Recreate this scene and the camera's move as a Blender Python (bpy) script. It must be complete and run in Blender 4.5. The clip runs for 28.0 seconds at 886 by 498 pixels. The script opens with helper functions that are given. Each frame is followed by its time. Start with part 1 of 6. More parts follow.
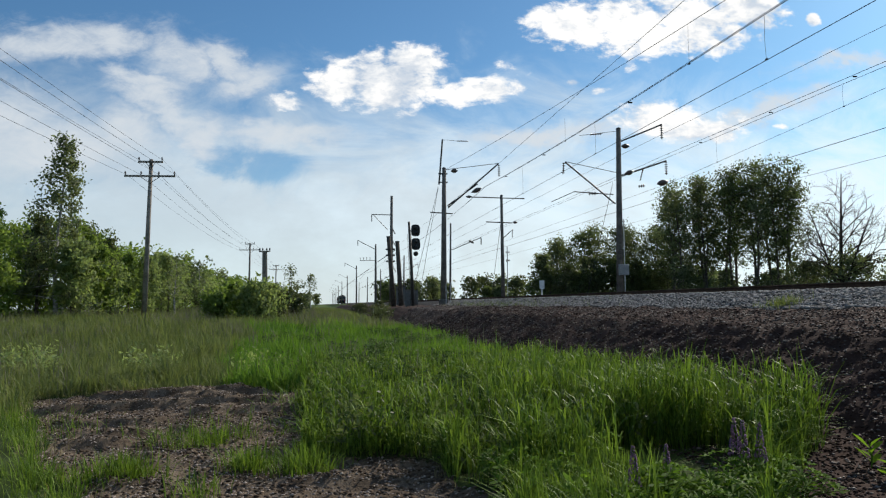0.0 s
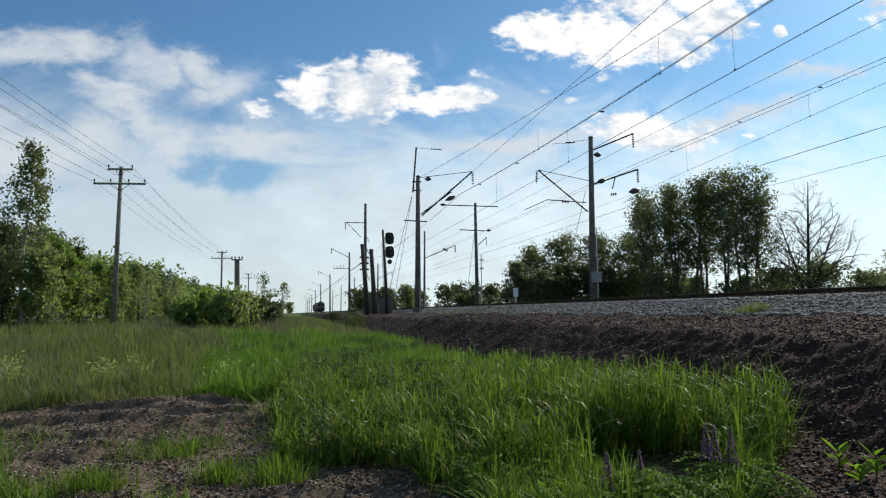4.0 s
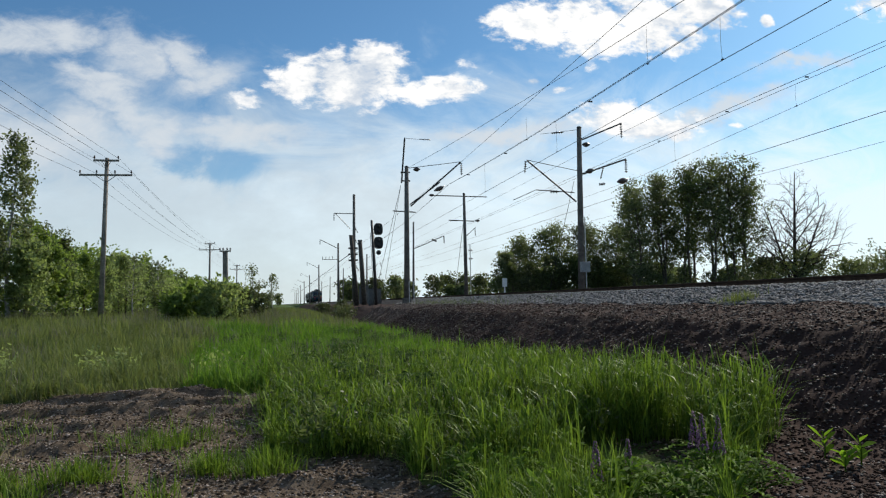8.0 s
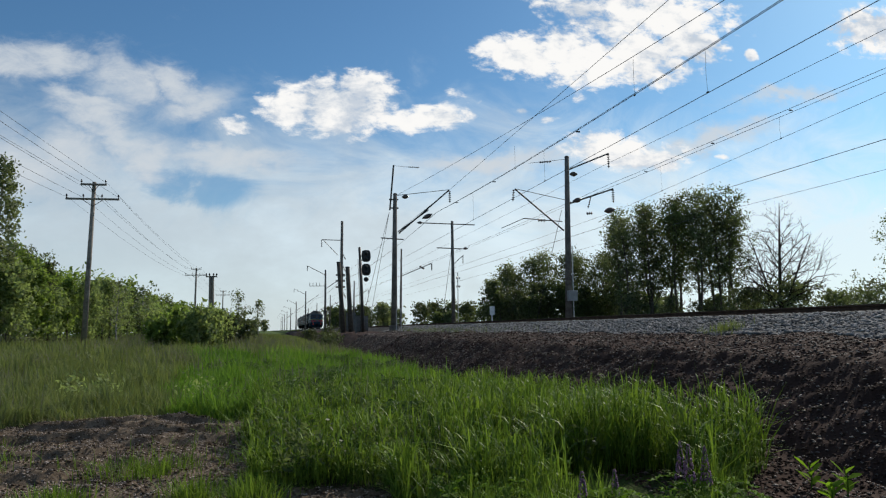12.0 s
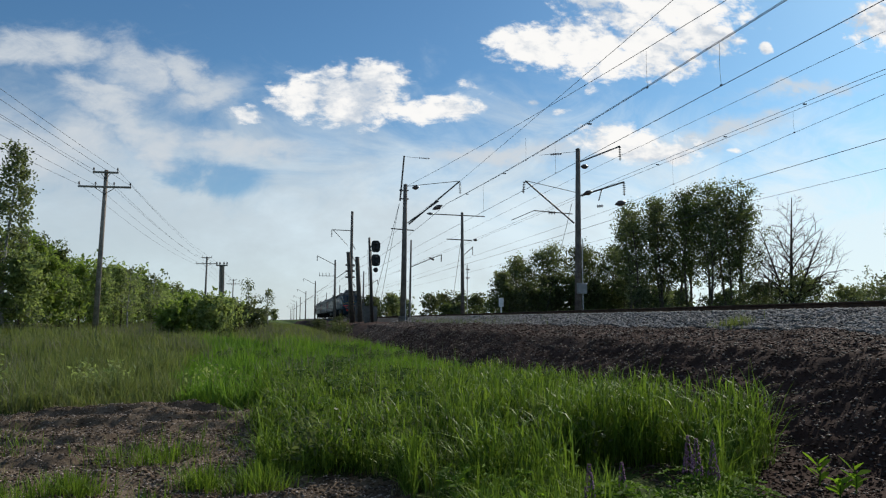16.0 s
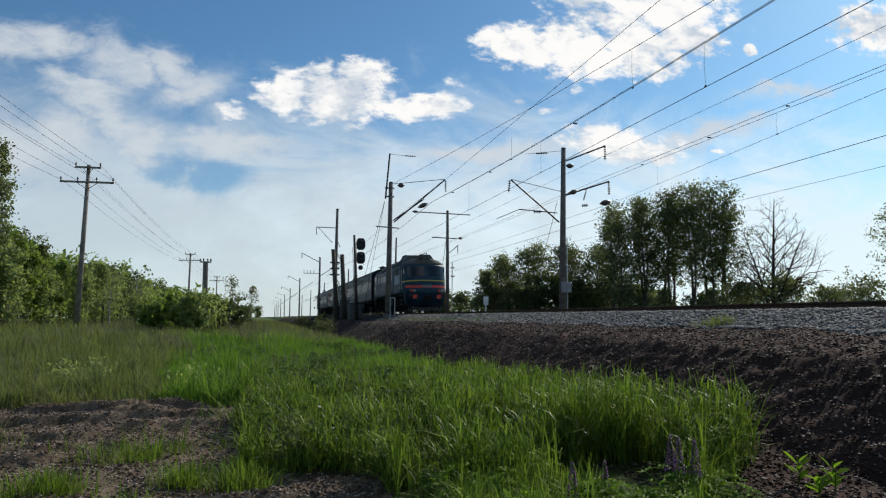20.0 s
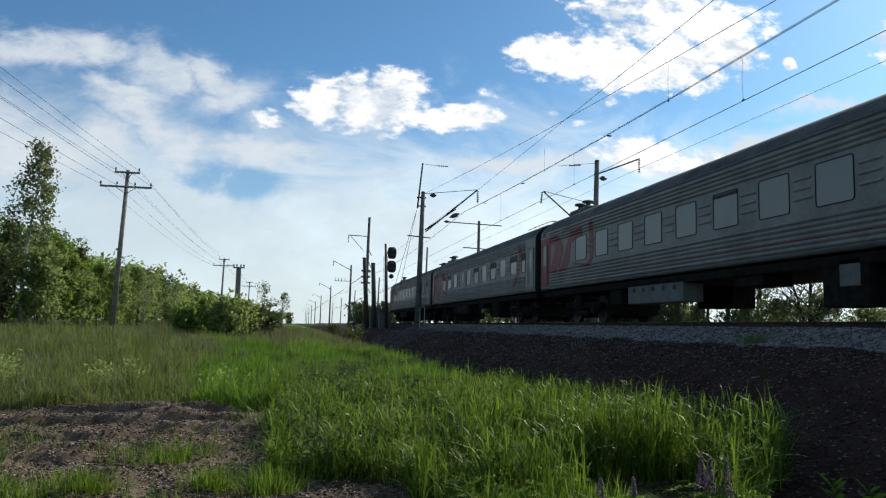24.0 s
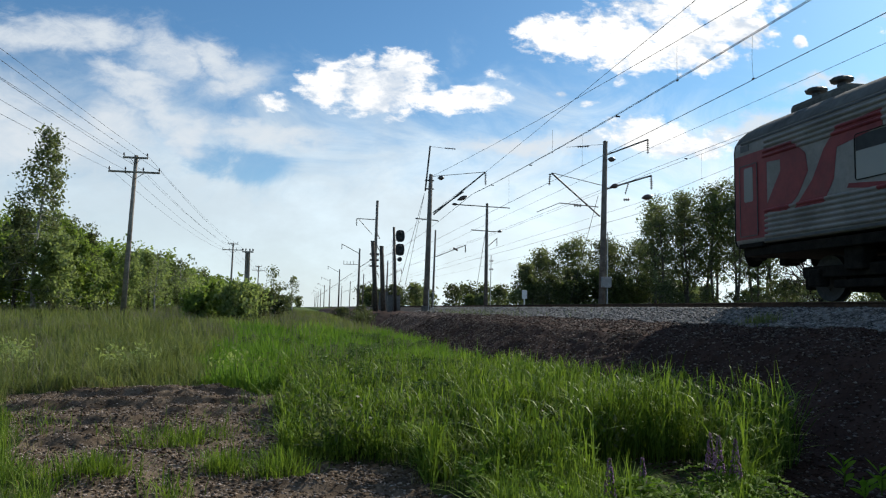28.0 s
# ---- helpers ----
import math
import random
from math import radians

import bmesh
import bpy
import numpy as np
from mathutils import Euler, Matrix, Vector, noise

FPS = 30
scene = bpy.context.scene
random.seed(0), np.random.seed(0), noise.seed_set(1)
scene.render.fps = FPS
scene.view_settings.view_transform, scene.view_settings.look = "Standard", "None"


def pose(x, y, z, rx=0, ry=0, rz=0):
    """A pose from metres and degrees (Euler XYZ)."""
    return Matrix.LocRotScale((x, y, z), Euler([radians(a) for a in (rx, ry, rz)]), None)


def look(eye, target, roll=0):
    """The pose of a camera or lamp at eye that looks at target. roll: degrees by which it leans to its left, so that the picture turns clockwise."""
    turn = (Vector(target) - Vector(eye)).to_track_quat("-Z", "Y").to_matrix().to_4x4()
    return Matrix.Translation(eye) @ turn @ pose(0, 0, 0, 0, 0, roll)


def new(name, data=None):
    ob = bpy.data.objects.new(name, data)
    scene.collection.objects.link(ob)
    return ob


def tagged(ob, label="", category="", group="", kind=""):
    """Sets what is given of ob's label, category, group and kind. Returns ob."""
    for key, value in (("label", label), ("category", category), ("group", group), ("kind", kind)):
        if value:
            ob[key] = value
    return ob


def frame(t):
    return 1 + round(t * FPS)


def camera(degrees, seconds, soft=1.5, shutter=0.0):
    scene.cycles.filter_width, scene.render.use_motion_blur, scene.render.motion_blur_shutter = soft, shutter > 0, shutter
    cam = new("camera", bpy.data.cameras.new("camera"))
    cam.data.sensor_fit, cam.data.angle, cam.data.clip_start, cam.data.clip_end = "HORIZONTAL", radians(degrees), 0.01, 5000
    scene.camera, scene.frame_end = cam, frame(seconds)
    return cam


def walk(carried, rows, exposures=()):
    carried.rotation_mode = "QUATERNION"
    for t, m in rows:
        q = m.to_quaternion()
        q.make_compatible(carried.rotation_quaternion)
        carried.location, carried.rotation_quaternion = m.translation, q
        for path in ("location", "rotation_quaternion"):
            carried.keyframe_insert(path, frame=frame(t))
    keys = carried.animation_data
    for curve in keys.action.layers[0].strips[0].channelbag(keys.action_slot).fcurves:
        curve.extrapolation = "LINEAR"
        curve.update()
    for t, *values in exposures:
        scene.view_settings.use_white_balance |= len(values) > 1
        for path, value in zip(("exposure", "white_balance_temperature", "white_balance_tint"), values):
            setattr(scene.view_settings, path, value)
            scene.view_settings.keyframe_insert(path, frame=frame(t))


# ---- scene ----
cam = camera(61.4, 28.0, 1.2)
# seconds, pitch, roll and yaw of a camera held by hand at one spot beside the line
EYE = (0.0, 0.0, 1.35)
PATH = [
    (0, 4.08, 1.00, -9.23),
    (0.5, 4.05, 0.89, -9.52),
    (1, 4.04, 1.21, -9.88),
    (1.5, 4.51, 1.12, -10.09),
    (2, 4.84, 1.31, -10.30),
    (2.5, 4.97, 1.30, -10.59),
    (3, 5.14, 1.46, -10.81),
    (3.5, 4.93, 1.39, -10.97),
    (4, 4.65, 1.26, -11.21),
    (4.5, 4.40, 1.35, -11.60),
    (6.5, 4.31, 1.99, -11.54),
    (7, 4.07, 2.18, -11.64),
    (7.5, 3.78, 1.85, -11.86),
    (8, 3.90, 1.57, -12.04),
    (8.5, 4.76, 1.21, -12.13),
    (9, 5.47, 0.88, -12.42),
    (9.5, 5.85, 0.81, -12.61),
    (10, 6.04, 0.57, -12.82),
    (10.5, 6.07, 0.41, -13.08),
    (11, 6.11, 0.58, -13.09),
    (11.5, 6.09, 1.05, -13.02),
    (12, 5.99, 1.11, -13.02),
    (12.5, 5.99, 1.02, -13.03),
    (14.5, 5.87, 0.21, -12.78),
    (15, 5.66, 0.16, -12.62),
    (15.5, 5.49, 0.41, -12.40),
    (16, 5.33, 0.42, -12.34),
    (16.5, 5.25, 0.08, -12.42),
    (17, 5.34, 0.19, -12.55),
    (17.5, 5.55, 0.31, -12.66),
    (18, 5.62, 0.39, -12.68),
    (18.5, 5.53, 0.50, -12.86),
    (19, 5.32, 0.31, -13.11),
    (19.5, 5.16, 0.16, -13.28),
    (20, 5.18, 0.14, -13.51),
    (20.5, 5.22, 0.15, -13.57),
    (22.5, 5.33, -0.69, -13.28),
    (23, 5.46, -0.71, -12.50),
    (23.5, 5.65, -0.87, -11.85),
    (24, 5.94, -1.23, -11.26),
    (24.5, 6.31, -1.34, -10.71),
    (25, 6.34, -0.97, -10.35),
    (25.5, 5.99, -0.76, -10.25),
    (26, 5.57, -0.86, -10.21),
    (26.5, 5.21, -1.09, -10.37),
    (27, 4.94, -1.03, -10.31),
    (27.5, 4.75, -0.79, -10.45),
    (28, 4.60, -0.85, -10.59),
]
walk(cam, [(t, pose(*EYE, 90 + p, r, y)) for t, p, r, y in PATH], [(0.0, 0.0), (8.0, 0.0), (10.0, -0.08), (12.5, -0.14), (20.5, -0.10), (22.5, 0.11), (25.0, 0.11), (28.0, 0.14)])

# ---- world and sun ----
SUN_EL, SUN_AZ = 33.0, 51.0
world = bpy.data.worlds.new("world")
scene.world = world
world.use_nodes = True


class Nodes:
    """Short hand for node trees."""

    def __init__(self, tree):
        self.tree = tree
        tree.nodes.clear()

    def add(self, kind):
        return self.tree.nodes.new(kind)

    def link(self, a, b):
        self.tree.links.new(a, b)

    def put(self, socket, value):
        if isinstance(value, bpy.types.NodeSocket):
            self.link(value, socket)
        else:
            socket.default_value = value

    def math(self, op, a, b=0.0, c=0.0, clamp=False):
        node = self.add("ShaderNodeMath")
        node.operation, node.use_clamp = op, clamp
        for i, value in enumerate((a, b, c)):
            self.put(node.inputs[i], value)
        return node.outputs[0]

    def step(self, value, low, high, to_low=0.0, to_high=1.0):
        node = self.add("ShaderNodeMapRange")
        node.interpolation_type = "SMOOTHSTEP"
        self.put(node.inputs[0], value)
        for i, v in enumerate((low, high, to_low, to_high)):
            node.inputs[1 + i].default_value = v
        return node.outputs[0]

    def mix(self, factor, a, b, blend="MIX"):
        node = self.add("ShaderNodeMix")
        node.data_type, node.blend_type = "RGBA", blend
        self.put(node.inputs[0], factor)
        for socket, value in ((node.inputs[6], a), (node.inputs[7], b)):
            self.put(socket, value if isinstance(value, bpy.types.NodeSocket) else (*value, 1.0))
        return node.outputs[2]

    def noise(self, vector, scale, detail=4.0, rough=0.55, warp=0.0):
        node = self.add("ShaderNodeTexNoise")
        self.put(node.inputs["Vector"], vector)
        node.inputs["Scale"].default_value, node.inputs["Detail"].default_value = scale, detail
        node.inputs["Roughness"].default_value, node.inputs["Distortion"].default_value = rough, warp
        return node.outputs[0]


def build_sky():
    n = Nodes(world.node_tree)
    sky = n.add("ShaderNodeTexSky")
    sky.sky_type, sky.sun_disc = "NISHITA", False
    sky.sun_elevation, sky.sun_rotation = radians(SUN_EL), radians(SUN_AZ)
    sky.altitude, sky.air_density, sky.dust_density, sky.ozone_density = 150, 1.0, 0.35, 3.0
    way = n.add("ShaderNodeTexCoord").outputs["Generated"]
    parts = n.add("ShaderNodeSeparateXYZ")
    n.link(way, parts.inputs[0])
    ahead = n.math("MAXIMUM", parts.outputs[1], 0.08)
    u = n.math("DIVIDE", parts.outputs[0], ahead)
    v = n.math("DIVIDE", parts.outputs[2], ahead)
    flat = n.add("ShaderNodeCombineXYZ")
    n.link(u, flat.inputs[0])
    n.link(n.math("MULTIPLY", v, 1.7), flat.inputs[1])
    uv = flat.outputs[0]
    big, fine = n.noise(uv, 9.0, 6.0, 0.6, 0.3), n.noise(uv, 7.0, 5.0, 0.6)
    curds = n.noise(uv, 30.0, 8.0, 0.62, 0.2)

    def blob(cu, cv, a, b, tilt=0.0):
        du, dv = n.math("SUBTRACT", u, cu), n.math("SUBTRACT", v, cv)
        dv = n.math("SUBTRACT", dv, n.math("MULTIPLY", du, tilt))
        q = n.math("ADD", n.math("POWER", n.math("ABSOLUTE", n.math("DIVIDE", du, a)), 2.0),
                   n.math("POWER", n.math("ABSOLUTE", n.math("DIVIDE", dv, b)), 2.0))
        return n.math("SUBTRACT", 1.0, q)

    def union(values):
        total = values[0]
        for value in values[1:]:
            total = n.math("MAXIMUM", total, value)
        return total

    def faint(value, less):
        return n.math("SUBTRACT", value, less)

    # heaped clouds with crisp edges
    heaps = union([blob(0.085, 0.302, 0.100, 0.050), blob(0.130, 0.332, 0.055, 0.028), blob(0.215, 0.292, 0.072, 0.022, 0.1), blob(0.025, 0.288, 0.055, 0.018),
                   faint(blob(-0.048, 0.273, 0.032, 0.018), 0.45), faint(blob(0.266, 0.326, 0.040, 0.012, -0.3), 0.7),
                   blob(0.365, 0.392, 0.085, 0.042), blob(0.45, 0.396, 0.10, 0.055), blob(0.54, 0.408, 0.11, 0.055), blob(0.63, 0.428, 0.085, 0.032), blob(0.56, 0.47, 0.18, 0.045), faint(blob(0.335, 0.362, 0.03, 0.012), 0.3),
                   faint(blob(0.447, 0.335, 0.026, 0.018), 0.75), faint(blob(0.739, 0.417, 0.014, 0.012), 0.1), faint(blob(0.357, 0.310, 0.018, 0.008), 0.8), faint(blob(0.399, 0.299, 0.028, 0.009, 0.2), 0.8),
                   blob(0.488, 0.257, 0.075, 0.036), blob(0.565, 0.243, 0.065, 0.020), faint(blob(0.60, 0.262, 0.05, 0.016), 0.45), faint(blob(0.675, 0.252, 0.020, 0.006), 0.3),
                   blob(0.98, 0.47, 0.10, 0.05)])
    ragged = n.math("ADD", n.math("MULTIPLY", n.math("SUBTRACT", big, 0.5), 1.7), n.math("MULTIPLY", n.math("SUBTRACT", curds, 0.5), 2.7))
    dense = n.step(n.math("ADD", heaps, ragged), -0.05, 0.75)

    # thin torn veil, its outlines bent by the wind
    def puff(cu, cv, a, b, tilt=0.0):
        return n.math("POWER", 2.718, n.math("SUBTRACT", blob(cu, cv, a, b, tilt), 1.0))

    bend = n.math("MULTIPLY", n.math("SUBTRACT", n.noise(uv, 11.0, 5.0, 0.62), 0.5), 0.075)
    drift = n.add("ShaderNodeVectorMath")
    drift.operation = "ADD"
    n.link(uv, drift.inputs[0])
    drift.inputs[1].default_value = (3.7, 1.9, 0.4)
    sway = n.math("MULTIPLY", n.math("SUBTRACT", n.noise(drift.outputs[0], 13.0, 5.0, 0.62), 0.5), 0.10)
    straight = (u, v)
    u, v = n.math("ADD", u, sway), n.math("ADD", v, bend)
    veil = union([puff(-0.345, 0.338, 0.130, 0.030, 0.12), puff(-0.26, 0.347, 0.07, 0.022), puff(-0.185, 0.335, 0.055, 0.034, -0.4), puff(-0.180, 0.312, 0.050, 0.030), puff(-0.225, 0.292, 0.055, 0.020, -0.2),
                  puff(-0.215, 0.272, 0.060, 0.024, -0.4), puff(-0.180, 0.247, 0.055, 0.028, -0.6), puff(-0.155, 0.222, 0.040, 0.030), puff(-0.120, 0.320, 0.045, 0.024, -0.5), puff(-0.095, 0.298, 0.050, 0.024, 0.3),
                  puff(-0.250, 0.228, 0.065, 0.040), puff(-0.39, 0.245, 0.09, 0.045), puff(-0.33, 0.205, 0.12, 0.040), puff(0.66, 0.278, 0.16, 0.020, 0.25), puff(0.80, 0.355, 0.11, 0.018, 0.1), puff(0.31, 0.235, 0.16, 0.016, 0.1), puff(-0.05, 0.225, 0.10, 0.018)])
    u, v = straight
    wisps = n.noise(uv, 7.0, 8.0, 0.64, 1.0)
    threads = n.noise(uv, 24.0, 6.0, 0.66, 1.6)
    torn = n.math("ADD", n.math("MULTIPLY", n.math("SUBTRACT", wisps, 0.5), 0.9), n.math("MULTIPLY", n.math("SUBTRACT", threads, 0.5), 0.7))
    thin = n.step(n.math("ADD", veil, torn), 0.12, 1.20, 0.0, 0.92)
    # milky layer towards the horizon, with a blue hole in it
    hole = n.step(n.math("ADD", blob(-0.090, 0.186, 0.085, 0.030), n.math("MULTIPLY", n.math("SUBTRACT", wisps, 0.5), 3.0)), -0.1, 0.9)
    low = n.step(n.math("ADD", v, n.math("MULTIPLY", n.math("SUBTRACT", wisps, 0.5), 0.30)), 0.12, 0.36, 0.92, 0.0)
    right = n.step(u, -0.5, 0.3, 0.80, 1.0)
    low = n.math("MULTIPLY", n.math("MULTIPLY", low, right), n.math("SUBTRACT", 1.0, n.math("MULTIPLY", hole, 0.75)))
    front = n.step(parts.outputs[1], 0.0, 0.15)
    shade = n.mix(n.step(n.math("ADD", n.math("MULTIPLY", fine, 0.6), n.math("MULTIPLY", curds, 0.4)), 0.40, 0.56), (0.63, 0.70, 0.79), (1.06, 1.05, 1.03))
    base = n.mix(1.0, sky.outputs[0], (0.67 * SKY_GAIN, 0.98 * SKY_GAIN, 1.11 * SKY_GAIN), "MULTIPLY")
    # brighter towards the sun
    base = n.mix(n.step(u, 0.15, 1.0), base, n.mix(1.0, base, (1.28, 1.26, 1.20), "MULTIPLY"))
    colour = n.mix(n.math("MULTIPLY", low, 0.95), base, n.mix(n.step(n.math("ADD", fine, n.math("MULTIPLY", u, 0.5)), 0.3, 0.85), (0.69, 0.755, 0.785), (0.86, 0.98, 1.04)))
    colour = n.mix(n.math("MULTIPLY", thin, front), colour, (0.69, 0.74, 0.785))
    colour = n.mix(n.math("MULTIPLY", dense, front), colour, shade)
    around = n.step(n.noise(way, 2.2, 6.0, 0.6, 0.3), 0.48, 0.64, 0.0, 0.55)
    around = n.math("MULTIPLY", around, n.math("MULTIPLY", n.math("SUBTRACT", 1.0, front), n.step(parts.outputs[2], 0.0, 0.2)))
    colour = n.mix(around, colour, (0.80, 0.82, 0.84))
    back = n.add("ShaderNodeBackground")
    n.link(colour, back.inputs[0])
    back.inputs[1].default_value = 1.0
    out = n.add("ShaderNodeOutputWorld")
    n.link(back.outputs[0], out.inputs[0])


SKY_GAIN = 0.088
build_sky()
sun = new("sun", bpy.data.lights.new("sun", "SUN"))
sun.data.energy, sun.data.angle, sun.data.color = 4.9, radians(0.55), (1.0, 0.94, 0.83)
az, el = radians(SUN_AZ), radians(SUN_EL)
SUN_WAY = Vector((math.sin(az) * math.cos(el), math.cos(az) * math.cos(el), math.sin(el)))
sun.matrix_basis = look(SUN_WAY * 100, (0, 0, 0))


# ---- materials ----
def material(name, dark, light, scale=6.0, rough=0.8, bump=0.2, metal=0.0, spread=0.0, fine=40.0, through_leaf=0.0, stain=None, gloss=None):
    """A surface with variation at two scales, from dark to light; spread varies each piece or island."""
    m = bpy.data.materials.new(name)
    m.use_nodes = True
    n = Nodes(m.node_tree)
    place = n.add("ShaderNodeTexCoord").outputs["Object"]
    coarse, grain = n.noise(place, scale, 4.0), n.noise(place, scale * fine / 6.0, 3.0, 0.6)
    both = n.math("ADD", n.math("MULTIPLY", coarse, 0.6), n.math("MULTIPLY", grain, 0.4))
    factor = n.step(both, 0.32, 0.68)
    if spread:
        island = n.add("ShaderNodeNewGeometry").outputs["Random Per Island"]
        factor = n.math("ADD", n.math("MULTIPLY", factor, 1.0 - spread), n.math("MULTIPLY", island, spread))
    colour = n.mix(factor, dark, light)
    if stain:
        colour = n.mix(n.step(n.noise(place, scale * 0.35, 5.0, 0.65), 0.52, 0.72, 0.0, 0.8), colour, stain)
    shader = n.add("ShaderNodeBsdfPrincipled")
    n.link(colour, shader.inputs["Base Color"])
    n.put(shader.inputs["Roughness"], n.math("ADD", rough - 0.08, n.math("MULTIPLY", grain, 0.16), clamp=True))
    shader.inputs["Metallic"].default_value = metal
    shader.inputs["Specular IOR Level"].default_value = gloss if gloss is not None else 0.06 if rough > 0.75 else 0.2 if through_leaf else 0.5
    if bump:
        relief = n.add("ShaderNodeBump")
        relief.inputs["Strength"].default_value, relief.inputs["Distance"].default_value = bump, 0.02
        n.link(both, relief.inputs["Height"])
        n.link(relief.outputs[0], shader.inputs["Normal"])
    last = shader.outputs[0]
    if through_leaf:
        glow = n.add("ShaderNodeBsdfTranslucent")
        n.link(n.mix(1.0, colour, (1.22, 1.28, 0.72), "MULTIPLY"), glow.inputs[0])
        blend = n.add("ShaderNodeMixShader")
        blend.inputs[0].default_value = through_leaf
        n.link(last, blend.inputs[1])
        n.link(glow.outputs[0], blend.inputs[2])
        last = blend.outputs[0]
    out = n.add("ShaderNodeOutputMaterial")
    n.link(last, out.inputs[0])
    return m


